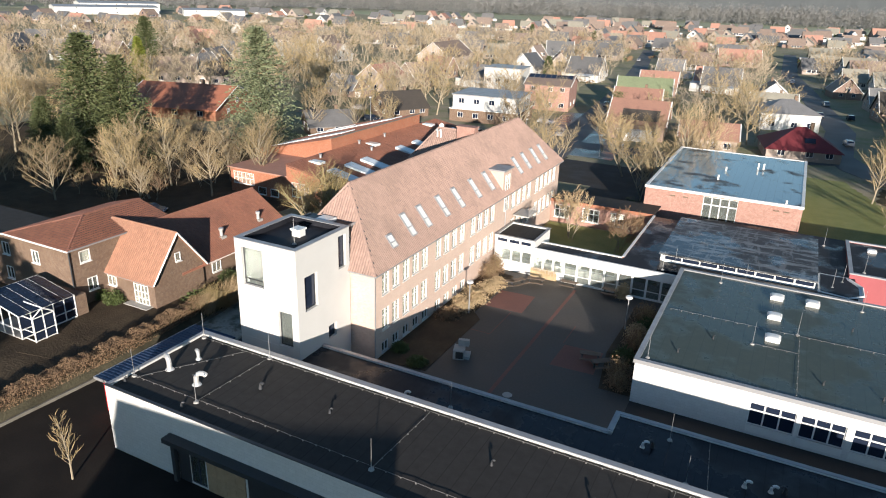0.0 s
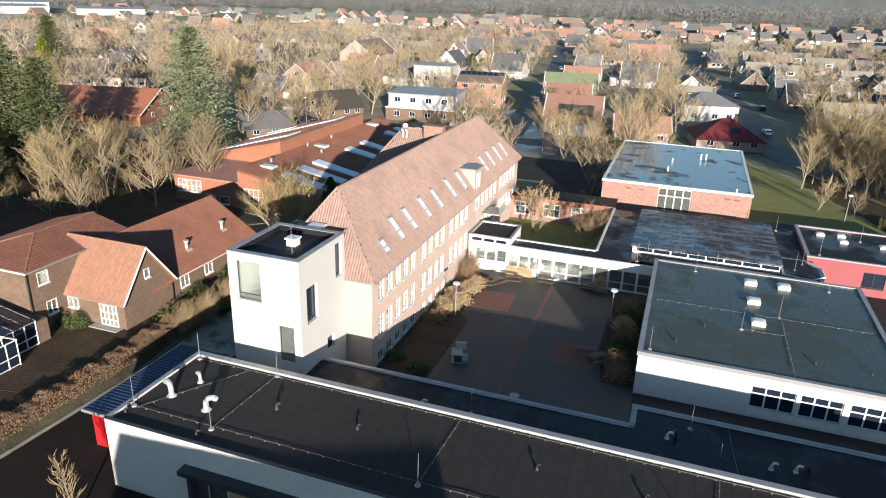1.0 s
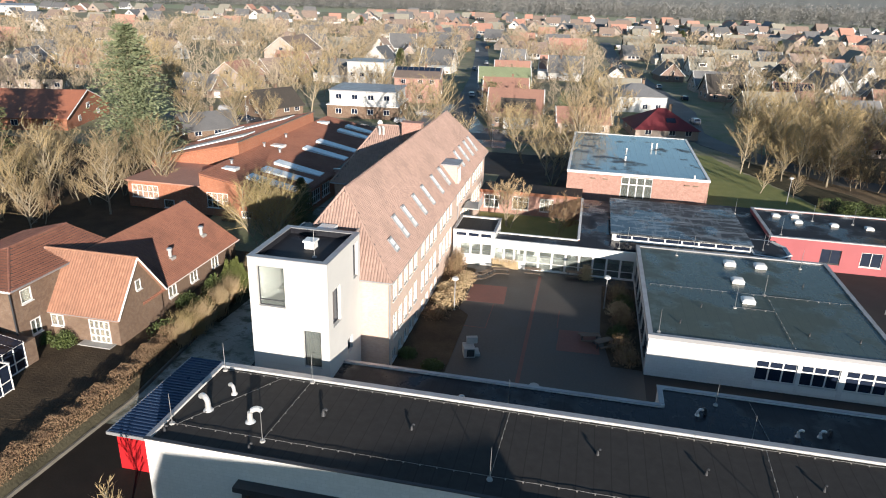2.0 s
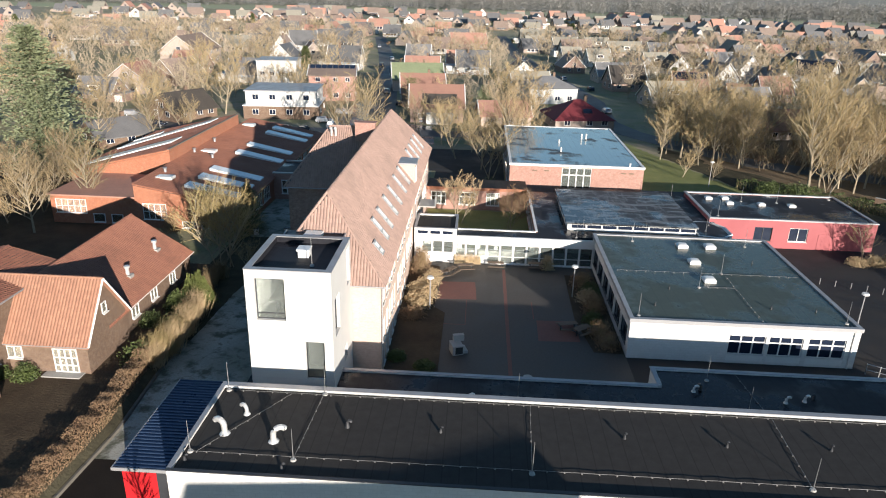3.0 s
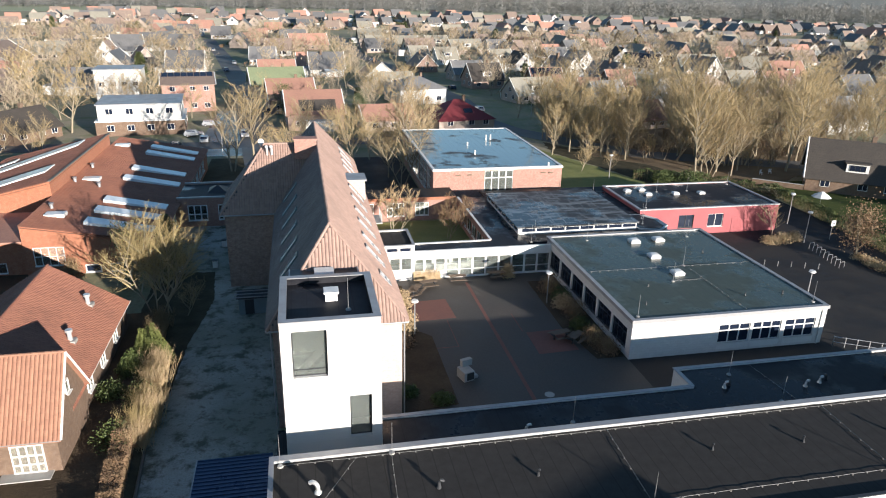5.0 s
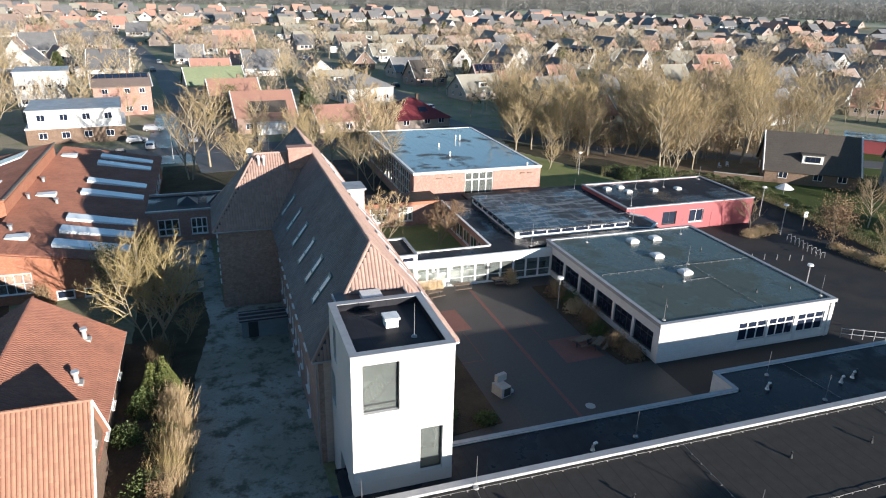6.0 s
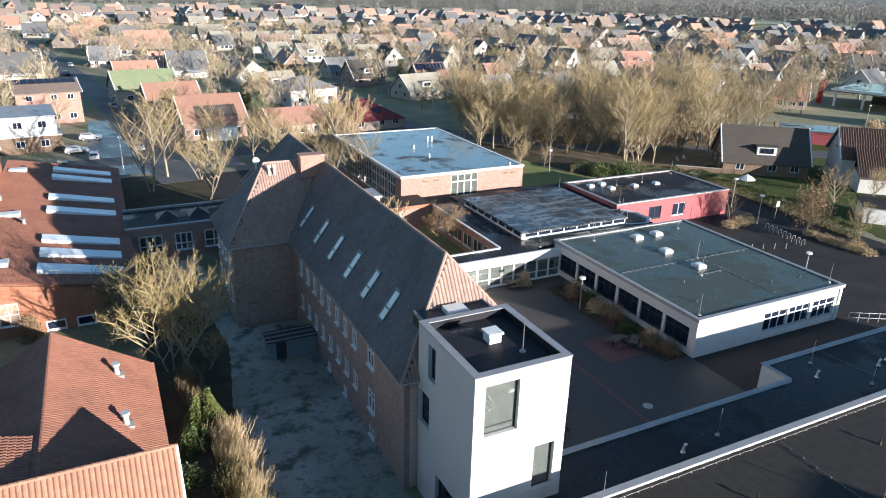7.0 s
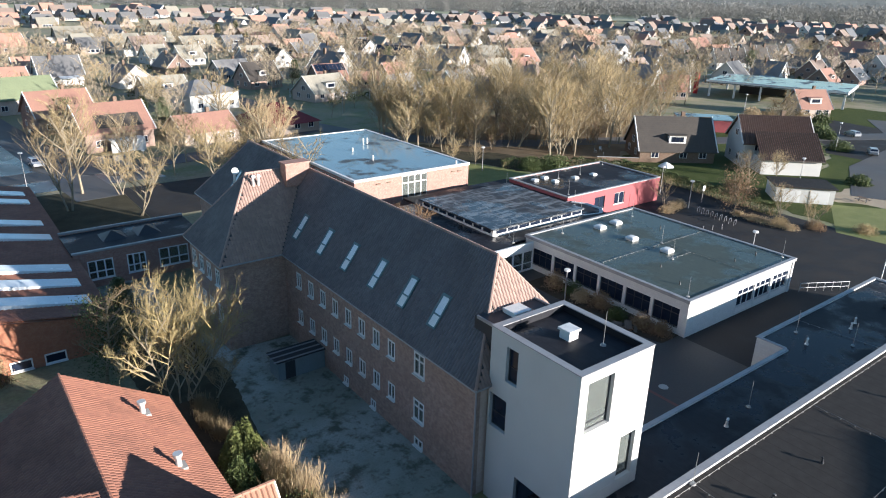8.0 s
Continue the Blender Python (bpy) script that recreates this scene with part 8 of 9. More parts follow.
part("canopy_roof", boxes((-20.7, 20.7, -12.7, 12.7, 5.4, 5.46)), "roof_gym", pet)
part("pylon", boxes((-26.0, -24.6, -9.0, -8.2, 0, 7.0)), "red_metal", pet, "red price pylon")
for i in range(6):
    for y in (-11.5, 11.5):
        part("post", boxes((-20 + i * 8 - 0.2, -19.6 + i * 8, y - 0.2, y + 0.2, 0, 4.5)), "white", pet)
part("shop", boxes((-14, 12, 4.5, 12.5, 0, 4.2)), "anthracite", pet)
put(pet, 166, 134, -73, 28)
low = thing("store_building", (0, 0, 0), "low red flat-roofed store building", "building")
part("wall", boxes((-6.5, 6.5, -4, 4, 0, 2.9)), "red_clad", low)
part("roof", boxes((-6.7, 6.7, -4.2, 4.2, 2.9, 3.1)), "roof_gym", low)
put(low, 93, 115.5, -48, 10)

# streets
def street(name, pts, w, label, top=0.03):
    L, R = [], []
    for i, p in enumerate(pts):
        a, b = Vector(pts[max(i - 1, 0)]), Vector(pts[min(i + 1, len(pts) - 1)])
        d = (b - a).normalized()
        n = Vector((-d.y, d.x)) * w / 2
        L.append((p[0] + n.x, p[1] + n.y))
        R.append((p[0] - n.x, p[1] - n.y))
    bm = slab(L + R[::-1], -0.015, top)
    solid(name, bm, "street", label, "road", kind="structure")


STREETS = [[(-44, 130), (-50, 190), (-58, 260), (-70, 340), (-90, 460)], [(9, 170), (11, 205), (2, 290), (-6, 360), (-10, 500)], [(9, 172), (13, 158), (22, 144), (32, 131), (46, 123.5), (62, 117), (84, 104), (112, 92), (140, 78), (220, 40)], [(150, 96), (118, 76), (84, 72), (62, 62)], [(-120, 150), (-60, 148), (-20, 150), (10, 165)]]
for i, p in enumerate(STREETS):
    street("road", p, 7.0, "dark asphalt street between the houses", 0.03 + 0.006 * i)
sheet("car_park", [(-76, 138), (-32, 138), (-34, 158), (-40, 160), (-50, 192), (-58, 192), (-58, 152), (-76, 150)], 0.02, "wet_asphalt", "damp blue-grey asphalt car park", "car park")
sheet("road_square", [(92, 60), (130, 60), (138, 104), (112, 96), (92, 84)], 0.02, "asphalt", "wide dark asphalt forecourt by the road", "road")

rng = random.Random(5)
VAR = []
for w, d, e, r, wm, rm, lb, kw in (
        (12, 10, 2.9, 7.8, "far_brick", "far_brown", "red brick house with a brown tile roof", {}),
        (13, 10, 2.8, 7.4, "far_brick", "far_grey", "brick house with a dark grey roof and white dormer", {"dormer": True, "garage": "far_brick"}),
        (11, 9.5, 3.0, 7.8, "render", "far_grey", "white rendered house with a dark grey roof", {"garage": "render"}),
        (13, 11, 3.0, 8.0, "far_pink", "far_red", "pale brick house with a red tile roof", {}),
        (14, 10, 2.8, 7.2, "far_pink", "far_moss", "pale brick house with a mossy grey-brown roof", {"dormer": True, "garage": "far_pink"}),
        (12, 10, 3.1, 8.2, "far_brick", "far_red", "red brick house with an orange-red roof", {"dormer": True}),
        (12, 11, 3.0, 7.0, "render", "far_brown", "white house with a brown hipped roof", {"hip": 4.5, "garage": "render"})):
    VAR.append(far_house(w, d, e, r, wm, rm, lb, **kw))
FAR = {k: ([], []) for k in ("far_brick", "render", "far_pink", "far_brown", "far_grey", "far_red", "far_moss", "white", "solar")}


def faces_to(key, pts, faces):
    V, F = FAR[key]
    k = len(V)
    V.extend(tuple(p) for p in pts)
    F.extend(tuple(k + q for q in f) for f in faces)


def distant_house(m, w, d, e, r, wm, rm):
    """One of the many houses too far off to tell apart."""
    o, k = 0.5, (r - e) / (d / 2)
    P = [m @ Vector(p) for p in ((-w / 2, -d / 2, 0), (w / 2, -d / 2, 0), (w / 2, d / 2, 0), (-w / 2, d / 2, 0), (-w / 2, -d / 2, e), (w / 2, -d / 2, e), (w / 2, d / 2, e), (-w / 2, d / 2, e), (-w / 2, 0, r - 0.1), (w / 2, 0, r - 0.1))]
    faces_to(wm, P, ((0, 1, 5, 4), (2, 3, 7, 6), (1, 2, 6, 9, 5), (3, 0, 4, 8, 7)))
    P = [m @ Vector((x, y, z)) for z in (0, 2.6) for x, y in ((w / 2 + 0.05, -d * 0.4), (w / 2 + 4, -d * 0.4), (w / 2 + 4, d * 0.3), (w / 2 + 0.05, d * 0.3))]
    faces_to("render" if w > 12 else wm, P, ((0, 1, 5, 4), (1, 2, 6, 5), (2, 3, 7, 6)))
    faces_to("far_grey", P, ((4, 5, 6, 7),))
    for s in (-1, 1):
        P = [m @ Vector(p) for p in ((-w / 2 - o, s * (d / 2 + o), e - o * k), (w / 2 + o, s * (d / 2 + o), e - o * k), (w / 2 + o, 0, r), (-w / 2 - o, 0, r))]
        P += [p - Vector((0, 0, 0.2)) for p in P]
        faces_to(rm, P, ((0, 1, 2, 3), (4, 5, 6, 7), (0, 1, 5, 4), (1, 2, 6, 5), (3, 0, 4, 7)))
        P = [m @ Vector((x, s * (d / 2 + 0.04), z)) for x, z in ((-w * 0.35, 0.9), (w * 0.3, 0.9), (w * 0.3, 2.3), (-w * 0.35, 2.3))]
        faces_to("white", P, ((0, 1, 2, 3),))
        for i in range(4):
            x0 = -w * 0.34 + i * w * 0.16
            P = [m @ Vector((x, s * (d / 2 + 0.07), z)) for x, z in ((x0, 1.0), (x0 + w * 0.13, 1.0), (x0 + w * 0.13, 2.2), (x0, 2.2))]
            faces_to("solar", P, ((0, 1, 2, 3),))
        P = [m @ Vector((s * (w / 2 + 0.05), y, z)) for y, z in ((-0.9, e + 0.2), (0.9, e + 0.2), (0.9, e + 1.6), (-0.9, e + 1.6))]
        faces_to("solar", P, ((0, 1, 2, 3),))


FARKINDS = [("far_brick", "far_brown"), ("render", "far_grey"), ("far_pink", "far_red"), ("far_pink", "far_grey"), ("far_pink", "far_moss"), ("far_brick", "far_grey"), ("render", "far_brown")]


def near_street(x, y, gap):
    for p in STREETS:
        for a, b in zip(p, p[1:]):
            a, b, c = Vector(a), Vector(b), Vector((x, y))
            t = max(0, min(1, (c - a).dot(b - a) / (b - a).length_squared))
            if (a.lerp(b, t) - c).length < gap:
                return True
    return False


def free(x, y, r):
    if -100 < x < 40 and y < 140 or 10 < x < 86 and y < 160 or -78 < x < -28 and y < 160:
        return False
    if x < -70 and y < 128 or x < -150 and y < 150:
        return False
    if 85 < x < 200 and y < 140:
        return False
    return not near_street(x, y, 9) and clear(x, y, r)


CELLS, filed = {}, 0


def clear(x, y, r):
    """No thing already stands there; TAKEN is sorted into squares of 40 m."""
    global filed
    for a, b, c in TAKEN[filed:]:
        CELLS.setdefault((int(a // 40), int(b // 40)), []).append((a, b, c))
    filed = len(TAKEN)
    i, j = int(x // 40), int(y // 40)
    for p in (i - 1, i, i + 1):
        for q in (j - 1, j, j + 1):
            for a, b, c in CELLS.get((p, q), ()):
                if (x - a) ** 2 + (y - b) ** 2 <= (r + c) ** 2:
                    return False
    return True


first, count = {}, 0
TAKEN += [(2, 150, 9), (8, 156, 9), (-4, 186, 9), (4, 186, 9), (12, 170, 6)]  # open lawns before the villa
PLOTS = []
for gx in range(-30, 44):
    for gy in range(-2, 44):
        # two-house-deep blocks between lanes
        u, v = gx * 23.0 + rng.uniform(-4, 4), gy * 22.0 + 5.0 * (gy % 2) + rng.uniform(-3, 3)
        bend = 0.16 * math.sin(gx * 0.35) + 0.12
        x, y = u * math.cos(bend) + v * 0.08 - 20, 110 + v + u * math.sin(bend) * 0.5
        dist = math.hypot(x + 25, y)
        az = math.degrees(math.atan2(x + 25, y - 5))
        if not (-62 < az < 76) or dist < 140 or dist > 900:
            continue
        dens = 0.78 if az > -18 else 0.45 if dist > 360 else 0.3
        if dist > 420:
            dens *= 0.72
        if rng.random() > dens * 0.9 or not free(x, y, 8):
            continue
        turn = math.degrees(bend) + rng.choice((0, 0, 90, 90, 180)) + rng.uniform(-6, 6)
        sc_ = rng.uniform(0.85, 1.12)
        m = pose(x, y, 0, 0, 0, turn) @ Matrix.Scale(sc_, 4)
        TAKEN.append((x, y, 6))
        PLOTS.append((x, y, turn))
        if dist < 345 and count < 230:
            src = VAR[rng.choice((0, 0, 1, 1, 1, 2, 2, 2, 2, 4, 4, 5, 6, 6, 0, 3))]
            count += 1
            if id(src) not in first:
                first[id(src)] = True
                src.matrix_basis = m
            else:
                copy_thing(src, m)
        else:
            distant_house(m, rng.uniform(10, 14), rng.uniform(9, 11), 3.0, rng.uniform(7, 8.4), *rng.choice(FARKINDS))
town = thing("distant_houses", (0, 500, 0), "hazy mass of brick houses with brown, grey and red roofs", "town", kind="stuff")
for key, vf in FAR.items():
    part("roofs" if key in ("far_brown", "far_grey", "far_red", "far_moss") else "panes" if key == "solar" else "walls", vf, key, town, kind="stuff")
# garden hedges of the town
for mat, key, sd in (("leaf_green", "green", 21), ("leaf_brown", "brown", 22), ("twig_grey", "bare", 23)):
    q = random.Random(sd)
    V, F = [], []
    for i, (x, y, turn) in enumerate(PLOTS):
        if i % 3 != sd % 3 and q.random() < 0.5:
            continue
        m = pose(x, y, 0, 0, 0, turn)
        side, ln, hh = q.choice((-1, 1)), q.uniform(8, 16), q.uniform(1.2, 2.4)
        off = q.uniform(9.0, 10.5)
        for _ in range(75):
            u = q.uniform(-ln / 2, ln / 2)
            p = Vector((u, side * (off + q.gauss(0, 0.35)), q.random() ** 0.7 * hh)) if i % 2 else Vector((side * (off + 1.5 + q.gauss(0, 0.35)), u, q.random() ** 0.7 * hh))
            p = m @ p
            a = Vector((q.gauss(0, 1), q.gauss(0, 1), q.gauss(0, 1))).normalized() * q.uniform(0.25, 0.5)
            b = a.cross(Vector((q.gauss(0, 1), q.gauss(0, 1), q.gauss(0, 1)))).normalized() * 0.3
            k = len(V)
            V.extend([tuple(p - a), tuple(p + b), tuple(p + a), tuple(p - b)])
            F.append((k, k + 1, k + 2, k + 3))
    solid("garden_hedges", (V, F), mat, "clipped %s winter hedges between the gardens" % key, "hedges", kind="stuff")
# garden trees through the town
tcount, FT = 0, {"bark": ([], [], [0]), "far_twig": ([], [], [0]), "twig_grey": ([], [], [0])}
STOCK, TOWNKIND = [], []
for i in range(4):
    (ta, tb), (ca_, cb_) = bare_tree(300 + i, 11, 0.5, 0.9, 9, 3, 3, 1, 0.13, 3, 0.7)
    STOCK.append((np.array(ta), tb, np.array(ca_), cb_, "twig_grey" if i == 3 else "far_twig"))
    TOWNKIND.append(plant("garden_tree", bare_tree(340 + i, 11, 0.48, 1.0, 16, 5, 4, 1 + i % 2, 0.045, 4, 0.62), ("bark", "far_twig" if i % 2 else "twig"), "leafless pale brown tree in a garden of the town", "tree", "garden trees of the town"))


def grove(m, k):
    """A far tree, added to the joined mass."""
    tv, tf, cv, cf, key = STOCK[k]
    a, b = np.array(m.to_3x3()).T, np.array(m.translation)
    for v, f, dst in ((tv, tf, FT["bark"]), (cv, cf, FT[key])):
        n = dst[2][0]
        dst[0].append(v @ a + b)
        dst[1].extend(tuple(n + q for q in face) for face in f)
        dst[2][0] += len(v)


spots = []
for _ in range(9000):
    az, dist = math.radians(rng.uniform(-63, 75)), 115 + 760 * rng.random() ** 0.75
    x, y = -25 + dist * math.sin(az), 5 + dist * math.cos(az)
    west = math.degrees(az) < -20
    if -51 < math.degrees(math.atan2(x, y)) < -42.5 and math.hypot(x, y) < 186:
        continue
    if not free(x, y, 0.3) and not (x < -96 and 98 < y < 150 and clear(x, y, 1.5)):
        continue
    if not west and rng.random() > 0.8:
        continue
    TAKEN.append((x, y, 2.4 if west else 1.5))
    spots.append((dist, x, y, west))
spots.sort()
for dist, x, y, west in spots:
    s = rng.uniform(0.55, 1.05) * (1.15 if west else 1.05)
    m = pose(x, y, 0, 0, 0, rng.uniform(0, 360)) @ Matrix.Scale(s, 4)
    if tcount < 260:
        k = tcount % 4
        if tcount < 4:
            TOWNKIND[k].matrix_basis = m
        else:
            copy_thing(TOWNKIND[rng.randrange(4)], m)
        tcount += 1
    elif tcount < 2000:
        grove(m, rng.randrange(4))
        tcount += 1
far_trees = thing("distant_trees", (0, 400, 0), "bare winter trees standing between the houses of the town", "trees", kind="stuff")
for key, (vs, fs, _n) in FT.items():
    part("trunks" if key == "bark" else "twigs", (np.concatenate(vs).tolist(), fs), key, far_trees, kind="stuff")
small = plant("garden_conifer", conifer(40, 8, 0.26, 12, 1.3, 0.0), ("bark", "needle_dark"), "dark evergreen conifer in a garden", "conifer", "garden conifers")
small.matrix_basis = pose(70, 160, 0)
for _ in range(70):
    az, dist = math.radians(rng.uniform(-60, 74)), 150 + 500 * rng.random()
    x, y = -25 + dist * math.sin(az), 5 + dist * math.cos(az)
    if free(x, y, 1.5):
        copy_thing(small, pose(x, y, 0, 0, 0, rng.uniform(0, 360)) @ Matrix.Scale(rng.uniform(0.5, 1.1), 4))

# fields and far woodland
def arc(r0, r1, a0, a1, z, n=40):
    pts = [(-25 + r0 * math.sin(math.radians(a0 + (a1 - a0) * i / n)), r0 * math.cos(math.radians(a0 + (a1 - a0) * i / n))) for i in range(n + 1)]
    pts += [(-25 + r1 * math.sin(math.radians(a1 - (a1 - a0) * i / n)), r1 * math.cos(math.radians(a1 - (a1 - a0) * i / n))) for i in range(n + 1)]
    return slab(pts, -0.015, z)


solid("field", arc(930, 1200, -64, 78, 0.03), "field", "pale green winter fields beyond the town", "field", kind="structure")


def woodland(r, a0, a1, h, seed):
    """A far belt of bare trees: rounded crowns of short crossing boughs over thin trunks."""
    q = random.Random(seed)
    V, F = [], []
    for _ in range(int((a1 - a0) * r / 62)):
        a, rr = math.radians(q.uniform(a0, a1)), r + q.uniform(0, 110)
        p = Vector((-25 + rr * math.sin(a), rr * math.cos(a), 0))
        hh = h * q.uniform(0.55, 1.1)
        wide = hh * q.uniform(0.2, 0.34)
        spray(V, F, p, Vector((q.gauss(0, 0.8), q.gauss(0, 0.8), hh * 0.8)), 0.22)
        for _k in range(44):
            c = p + Vector((q.gauss(0, 0.55) * wide, q.gauss(0, 0.55) * wide, hh * min(1.0, max(0.08, q.gauss(0.55, 0.24)))))
            e = Vector((q.gauss(0, 1), q.gauss(0, 1), q.gauss(0.5, 0.8))).normalized() * q.uniform(1.5, 4.0)
            spray(V, F, c, e, q.uniform(0.25, 0.6))
    return V, F


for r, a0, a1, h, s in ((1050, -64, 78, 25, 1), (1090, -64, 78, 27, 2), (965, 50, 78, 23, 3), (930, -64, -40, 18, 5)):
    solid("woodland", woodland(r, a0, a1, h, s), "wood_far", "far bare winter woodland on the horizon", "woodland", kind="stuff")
# far ring that glows by itself, its haze painted on
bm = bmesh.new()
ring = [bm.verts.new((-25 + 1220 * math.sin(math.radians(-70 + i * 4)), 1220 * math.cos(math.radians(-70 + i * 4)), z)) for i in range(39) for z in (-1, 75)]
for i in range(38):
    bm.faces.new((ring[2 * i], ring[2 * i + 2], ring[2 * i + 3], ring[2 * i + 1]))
solid("backdrop", bm, "distance", "glowing backdrop with woods, sky and haze painted on", "backdrop", kind="structure")

# ---- small things ----


def lamp_post(x, y, h=4.0, z=0.02):
    l = thing("lamp_post", (x, y, z), "pale grey lamp post with a flat round head", "street lamp", "lamp posts")
    part("pole", tube(bmesh.new(), ((x, y, z), (x, y, z + h * 0.5), (x, y, z + h)), (0.075, 0.06, 0.05), 8), "capping", l)
    part("head", tube(bmesh.new(), ((x, y, z + h), (x, y, z + h + 0.12), (x, y, z + h + 0.3)), (0.14, 0.36, 0.30), 12), "white", l)
    return l


for x, y, h in ((-27.0, 58.9, 3.4), (-11.8, 63.6, 3.4), (15.4, 57.8, 4.2), (30.0, 76.5, 4.2), (33.2, 84.2, 4.4), (17.4, 112.0, 4.2), (60.0, 74.0, 4.6), (96, 84, 6), (24, 176, 6), (-52.5, 142, 5.5), (-35, 139, 4.5), (120, 120, 6)):
    lamp_post(x, y, h)
lamp_post(-93.2, 142, 6.5)


def table_set(x, y, turn):
    m = pose(x, y, 0.02, 0, 0, turn)
    t = thing("picnic_table", (x, y, 0.02), "dark wooden picnic table with benches", "picnic table", "picnic tables")
    for i in range(4):
        bm = box(bmesh.new(), -0.95, 0.95, -0.36 + i * 0.185, -0.2 + i * 0.185, 0.72, 0.76, m)
        part("plank", bm, "dark_wood", t)
    for s in (-0.72, 0.72):
        part("bench", box(bmesh.new(), -0.95, 0.95, s - 0.14, s + 0.14, 0.42, 0.46, m), "dark_wood", t)
        part("leg", box(bmesh.new(), s - 0.05, s + 0.05, -0.8, 0.8, 0.36, 0.42, m), "anthracite", t)
        part("leg", box(bmesh.new(), s - 0.05, s + 0.05, -0.05, 0.05, 0.0, 0.72, m), "anthracite", t)


for x, y, a in ((-26.4, 67.4, 20), (-25.3, 68.3, 60), (-23.6, 69.8, 10), (-13.2, 55.8, 15), (-11.9, 55.0, 40), (-20.0, 70.9, 0), (-15.2, 71.2, 0), (58.1, 62.4, 70)):
    table_set(x, y, a)
# granite seat block in the courtyard
gb = thing("seat_block", (-23.9, 50.4, 0.02), "pale angular concrete seat block standing in the courtyard", "seat")
m = pose(-23.9, 50.4, 0.02, 0, 0, 18)
part("base", box(bmesh.new(), -0.55, 0.45, -0.7, 0.6, 0, 0.9, m), "concrete", gb)
part("back", box(bmesh.new(), -0.2, 0.8, 0.3, 0.7, 0.9, 1.5, m), "concrete", gb)
# flat panel whose dark colour stands for a shaded hollow
part("panel", box(bmesh.new(), -0.3, 0.38, -0.73, -0.7, 0.12, 0.8, m), "dark", gb, "flat dark panel painted as the shade of a recess")
part("slab", box(bmesh.new(), 0.45, 0.95, -0.5, 0.7, 0, 0.25, m), "concrete", gb)


def rack(x, y, turn):
    m = pose(x, y, 0.012, 0, 0, turn)
    r = thing("bicycle_rack", (x, y, 0.012), "galvanised hoop bicycle stand on the asphalt", "bicycle stand", "bicycle stands")
    pts = [(-0.4, 0, 0), (-0.4, 0, 0.65), (-0.32, 0, 0.8), (0.32, 0, 0.8), (0.4, 0, 0.65), (0.4, 0, 0)]
    part("hoop", tube(bmesh.new(), [m @ Vector(p) for p in pts], 0.03, 6), "capping", r)


for i in range(9):
    rack(29.5 - i * 0.14, 74.4 - i * 0.85, 8)
for i in range(6):
    x, y = 17.6 + i * 1.5, 70.4 - i * 0.55
    b = thing("bollard", (x, y, 0.012), "grey steel bollard at the edge of the bicycle yard", "bollard", "bollards")
    part("post", tube(bmesh.new(), ((x, y, 0.012), (x, y, 0.75)), 0.05, 8), "steel", b)
# fence at the pavilion corner
fe = thing("fence", (12.2, 50, 0), "low galvanised rail fence beside the pavilion", "fence")
for i in range(7):
    part("post", boxes((12.4 + i * 0.9, 12.46 + i * 0.9, 50.0 - i * 0.5, 50.06 - i * 0.5, 0, 1.1)), "steel", fe)
for z in (0.5, 1.05):
    part("rail", tube(bmesh.new(), ((12.4, 50.0, z), (17.8, 47.0, z)), 0.03, 6), "steel", fe)
# traffic sign
sg = thing("traffic_sign", (34.6, 77.2, 0.012), "white square sign on a grey post", "sign")
part("post", tube(bmesh.new(), ((34.6, 77.2, 0.012), (34.6, 77.2, 2.9)), 0.04, 8), "steel", sg)
part("board", boxes((34.3, 34.95, 77.1, 77.14, 2.0, 2.8)), "white", sg)
part("bar", boxes((34.4, 34.85, 77.08, 77.1, 2.35, 2.45)), "solar", sg)
# flag beside the corridor
fl = thing("flag", (19.7, 44.6, 0.012), "white cloth flag hanging on a pale pole", "flag")
part("pole", tube(bmesh.new(), ((19.7, 44.6, 0.012), (19.7, 44.6, 6.2)), (0.06, 0.04), 8), "white", fl)
bm = bmesh.new()
g = [[bm.verts.new((19.75 + i * 0.2, 44.6 + 0.09 * math.sin(i * 1.3 + j * 0.4), 6.1 - j * 0.3 - i * 0.06)) for j in range(10)] for i in range(7)]
for i in range(6):
    for j in range(9):
        bm.faces.new((g[i][j], g[i + 1][j], g[i + 1][j + 1], g[i][j + 1]))
bmesh.ops.solidify(bm, geom=bm.faces[:], thickness=0.012)
part("cloth", bm, "white", fl)


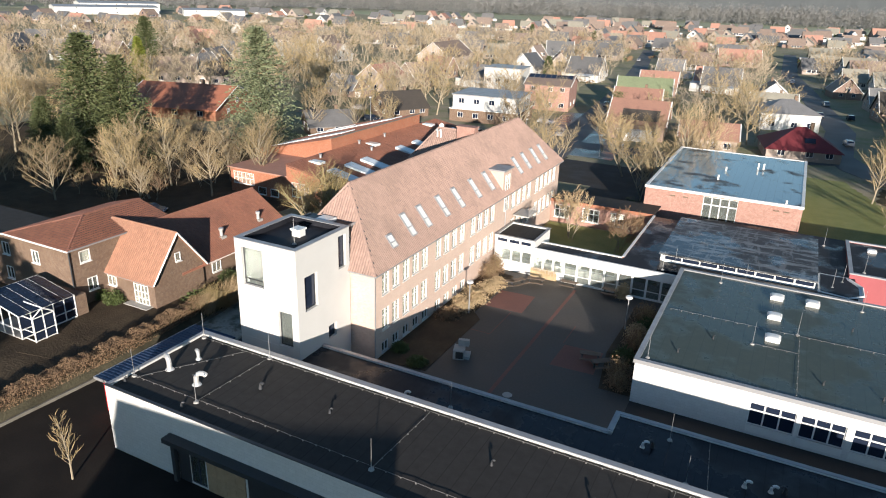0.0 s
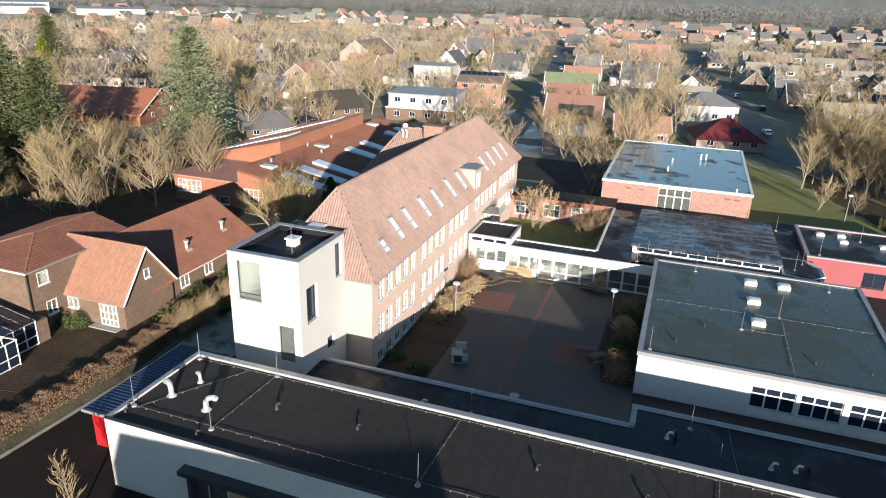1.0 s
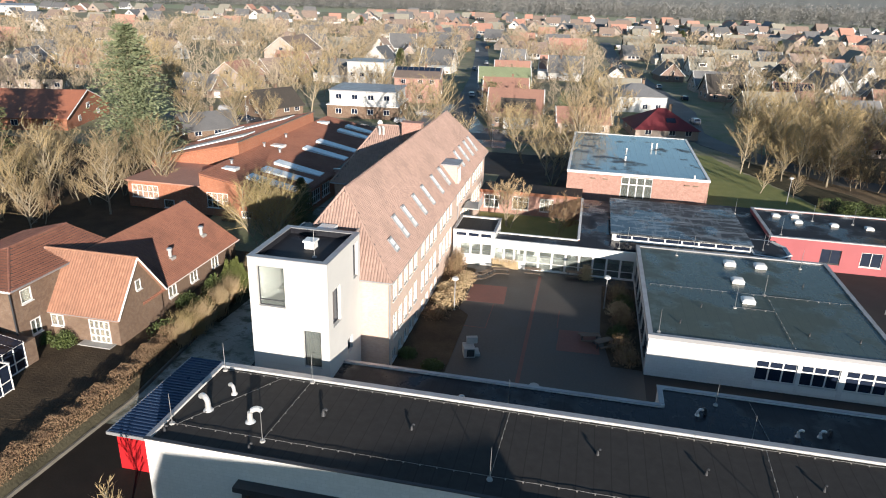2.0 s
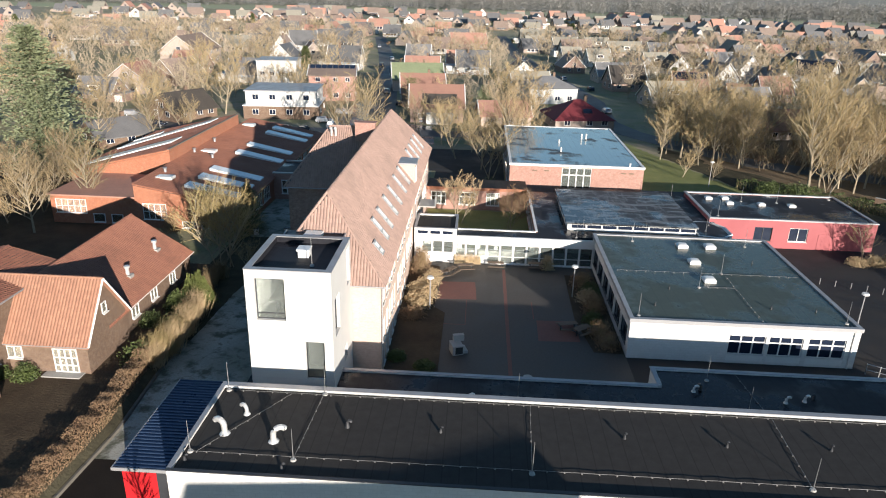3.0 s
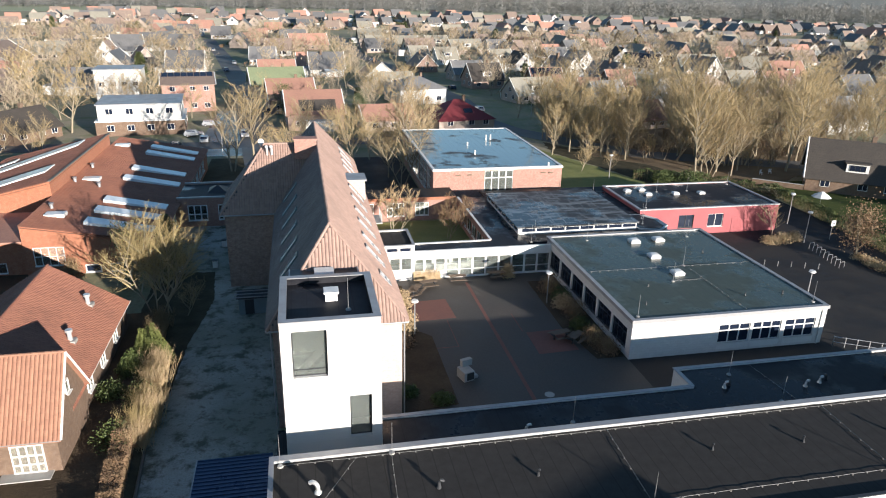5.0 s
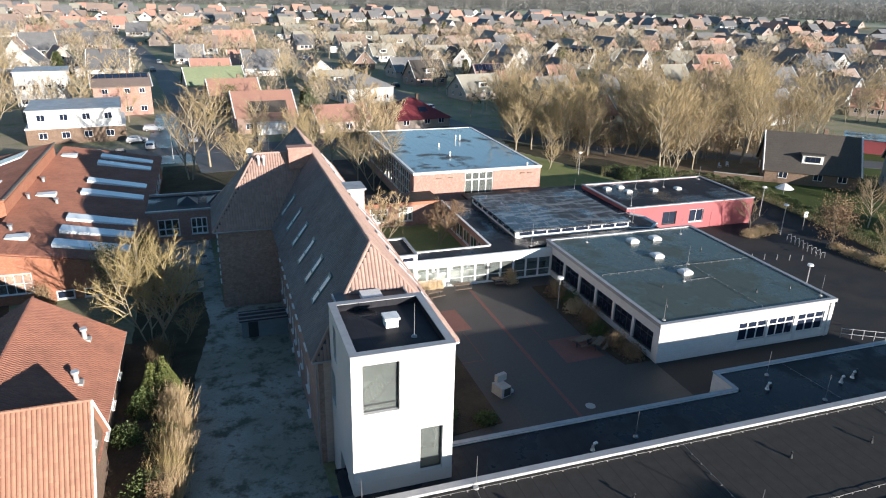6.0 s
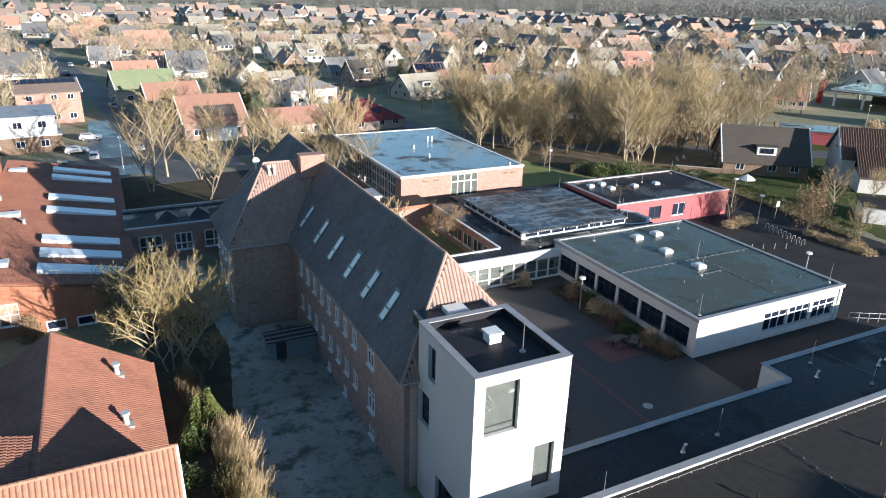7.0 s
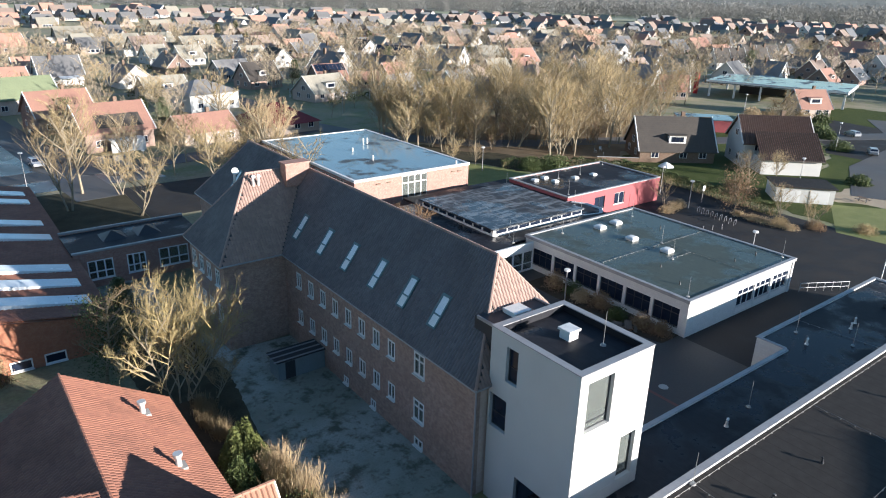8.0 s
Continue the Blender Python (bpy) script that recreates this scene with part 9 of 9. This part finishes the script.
def car(paint, label):
    """A hatchback at the origin, nose along x."""
    c = thing("car", (0, 0, 0), label, "car", "parked cars")
    prof = [(-2.1, 0.35), (-2.15, 0.8), (-2.0, 1.0), (-1.75, 1.42), (0.35, 1.45), (1.05, 0.98), (1.95, 0.82), (2.15, 0.6), (2.12, 0.35)]
    bm = bmesh.new()
    rings = []
    for y, f in ((-0.86, 0.94), (-0.8, 1.0), (0.8, 1.0), (0.86, 0.94)):
        rings.append([bm.verts.new((x * (f * 0.4 + 0.6), y * (0.86 if z > 1.2 else 1), z if z < 1 else 1 + (z - 1) * f)) for x, z in prof])
    n = len(prof)
    for a, b in zip(rings, rings[1:]):
        for i in range(n):
            bm.faces.new((a[i], a[(i + 1) % n], b[(i + 1) % n], b[i]))
    bm.faces.new(rings[0])
    bm.faces.new(rings[-1][::-1])
    part("body", bm, paint, c)
    part("windscreen", thick([[(0.42, -0.66, 1.42), (0.42, 0.66, 1.42), (1.0, 0.72, 1.02), (1.0, -0.72, 1.02)]], 0.02), "solar", c)
    part("rear_window", thick([[(-1.8, -0.62, 1.41), (-1.8, 0.62, 1.41), (-2.02, 0.7, 1.05), (-2.02, -0.7, 1.05)]], 0.02), "solar", c)
    for s in (-1, 1):
        part("side_window", boxes((-1.5, 0.3, s * 0.76 - 0.03, s * 0.76 + 0.03, 1.02, 1.36)), "solar", c)
        for x in (-1.35, 1.3):
            w = part("wheel", tube(bmesh.new(), ((x, s * 0.72, 0.32), (x, s * 0.9, 0.32)), 0.32, 14), "rubber", c)
            part("rim", tube(bmesh.new(), ((x, s * 0.9, 0.32), (x, s * 0.915, 0.32)), 0.2, 10), "steel", w)
        part("headlight", boxes((1.98, 2.1, s * 0.6 - 0.17, s * 0.6 + 0.17, 0.62, 0.76)), "dome", c)
    return c


ca, cb = car("car_paint", "silver hatchback parked on the asphalt"), car("car_dark", "dark blue hatchback parked on the asphalt")
ca.matrix_basis = pose(-107.5, 158.5, 0.02, 0, 0, 20)
cb.matrix_basis = pose(-62, 146, 0.02, 0, 0, 90)
for i, (x, y, a) in enumerate(((-66, 146, 90), (-57, 152, 90), (-57.5, 170, 0), (-44, 186, 5), (-60, 158, 8), (12, 186, 100), (14, 230, 95), (100, 78, 30), (118, 90, 60), (-78.3, 62.9, 25), (124, 70, 20), (-52, 210, 100))):
    copy_thing(ca if i % 3 else cb, pose(x, y, 0.95 if y < 70 and x < -70 else 0.03, 0, 0, a))
k = 0
for p in STREETS:
    for (x0, y0), (x1, y1) in zip(p, p[1:]):
        d = math.dist((x0, y0), (x1, y1))
        for f in range(1, int(d // 24)):
            k += 1
            u, sd = f * 24 / d + 0.05 * (k % 3), 2.4 if k % 2 else -2.4
            if y0 + (y1 - y0) * u > 380 or y0 + (y1 - y0) * u < 140:
                continue
            copy_thing(ca if k % 3 else cb, pose(x0 + (x1 - x0) * u - (y1 - y0) / d * sd, y0 + (y1 - y0) * u + (x1 - x0) / d * sd, 0.055, 0, 0, math.degrees(math.atan2(y1 - y0, x1 - x0)) + 180 * (k % 2)))
# low garden wall and chairs beside the dark-roofed house
gw_ = thing("garden_wall", (45.5, 103, 0), "low brown brick garden wall with a pale coping", "wall")
for i in range(5):
    a, b = Vector((42.3, 106.0)).lerp(Vector((48.7, 100.6)), i / 5), Vector((42.3, 106.0)).lerp(Vector((48.7, 100.6)), (i + 0.99) / 5)
    pts = [(a.x, a.y), (b.x, b.y), (b.x + 0.2, b.y + 0.24), (a.x + 0.2, a.y + 0.24)]
    part("wall", slab(pts, 0, 0.85), "brick_brown", gw_)
    part("coping", slab([(a.x - 0.04, a.y - 0.05), (b.x - 0.04, b.y - 0.05), (b.x + 0.24, b.y + 0.29), (a.x + 0.24, a.y + 0.29)], 0.85, 0.92), "concrete", gw_)
for x, y, turn in ((47.9, 111.2, 20), (50.0, 111.6, -25)):
    m = pose(x, y, 0.02, 0, 0, turn)
    ch_ = thing("garden_chair", (x, y, 0.02), "white plastic garden chair on the terrace", "chair", "garden chairs")
    part("seat", box(bmesh.new(), -0.26, 0.26, -0.25, 0.25, 0.4, 0.45, m), "white", ch_)
    part("backrest", box(bmesh.new(), -0.26, 0.26, 0.21, 0.26, 0.45, 0.95, m), "white", ch_)
    for lx in (-0.22, 0.22):
        for ly in (-0.21, 0.21):
            part("leg", box(bmesh.new(), lx - 0.025, lx + 0.025, ly - 0.025, ly + 0.025, 0.0, 0.4, m), "white", ch_)
# parasol in the garden
ps = thing("parasol", (44.6, 91.5, 0.02), "closed white garden parasol on the lawn", "parasol")
part("pole", tube(bmesh.new(), ((44.6, 91.5, 0.02), (44.6, 91.5, 2.4)), 0.03, 6), "steel", ps)
part("canopy", tube(bmesh.new(), ((44.6, 91.5, 1.6), (44.6, 91.5, 2.05), (44.6, 91.5, 2.5)), (1.5, 0.9, 0.05), 8), "white", ps)
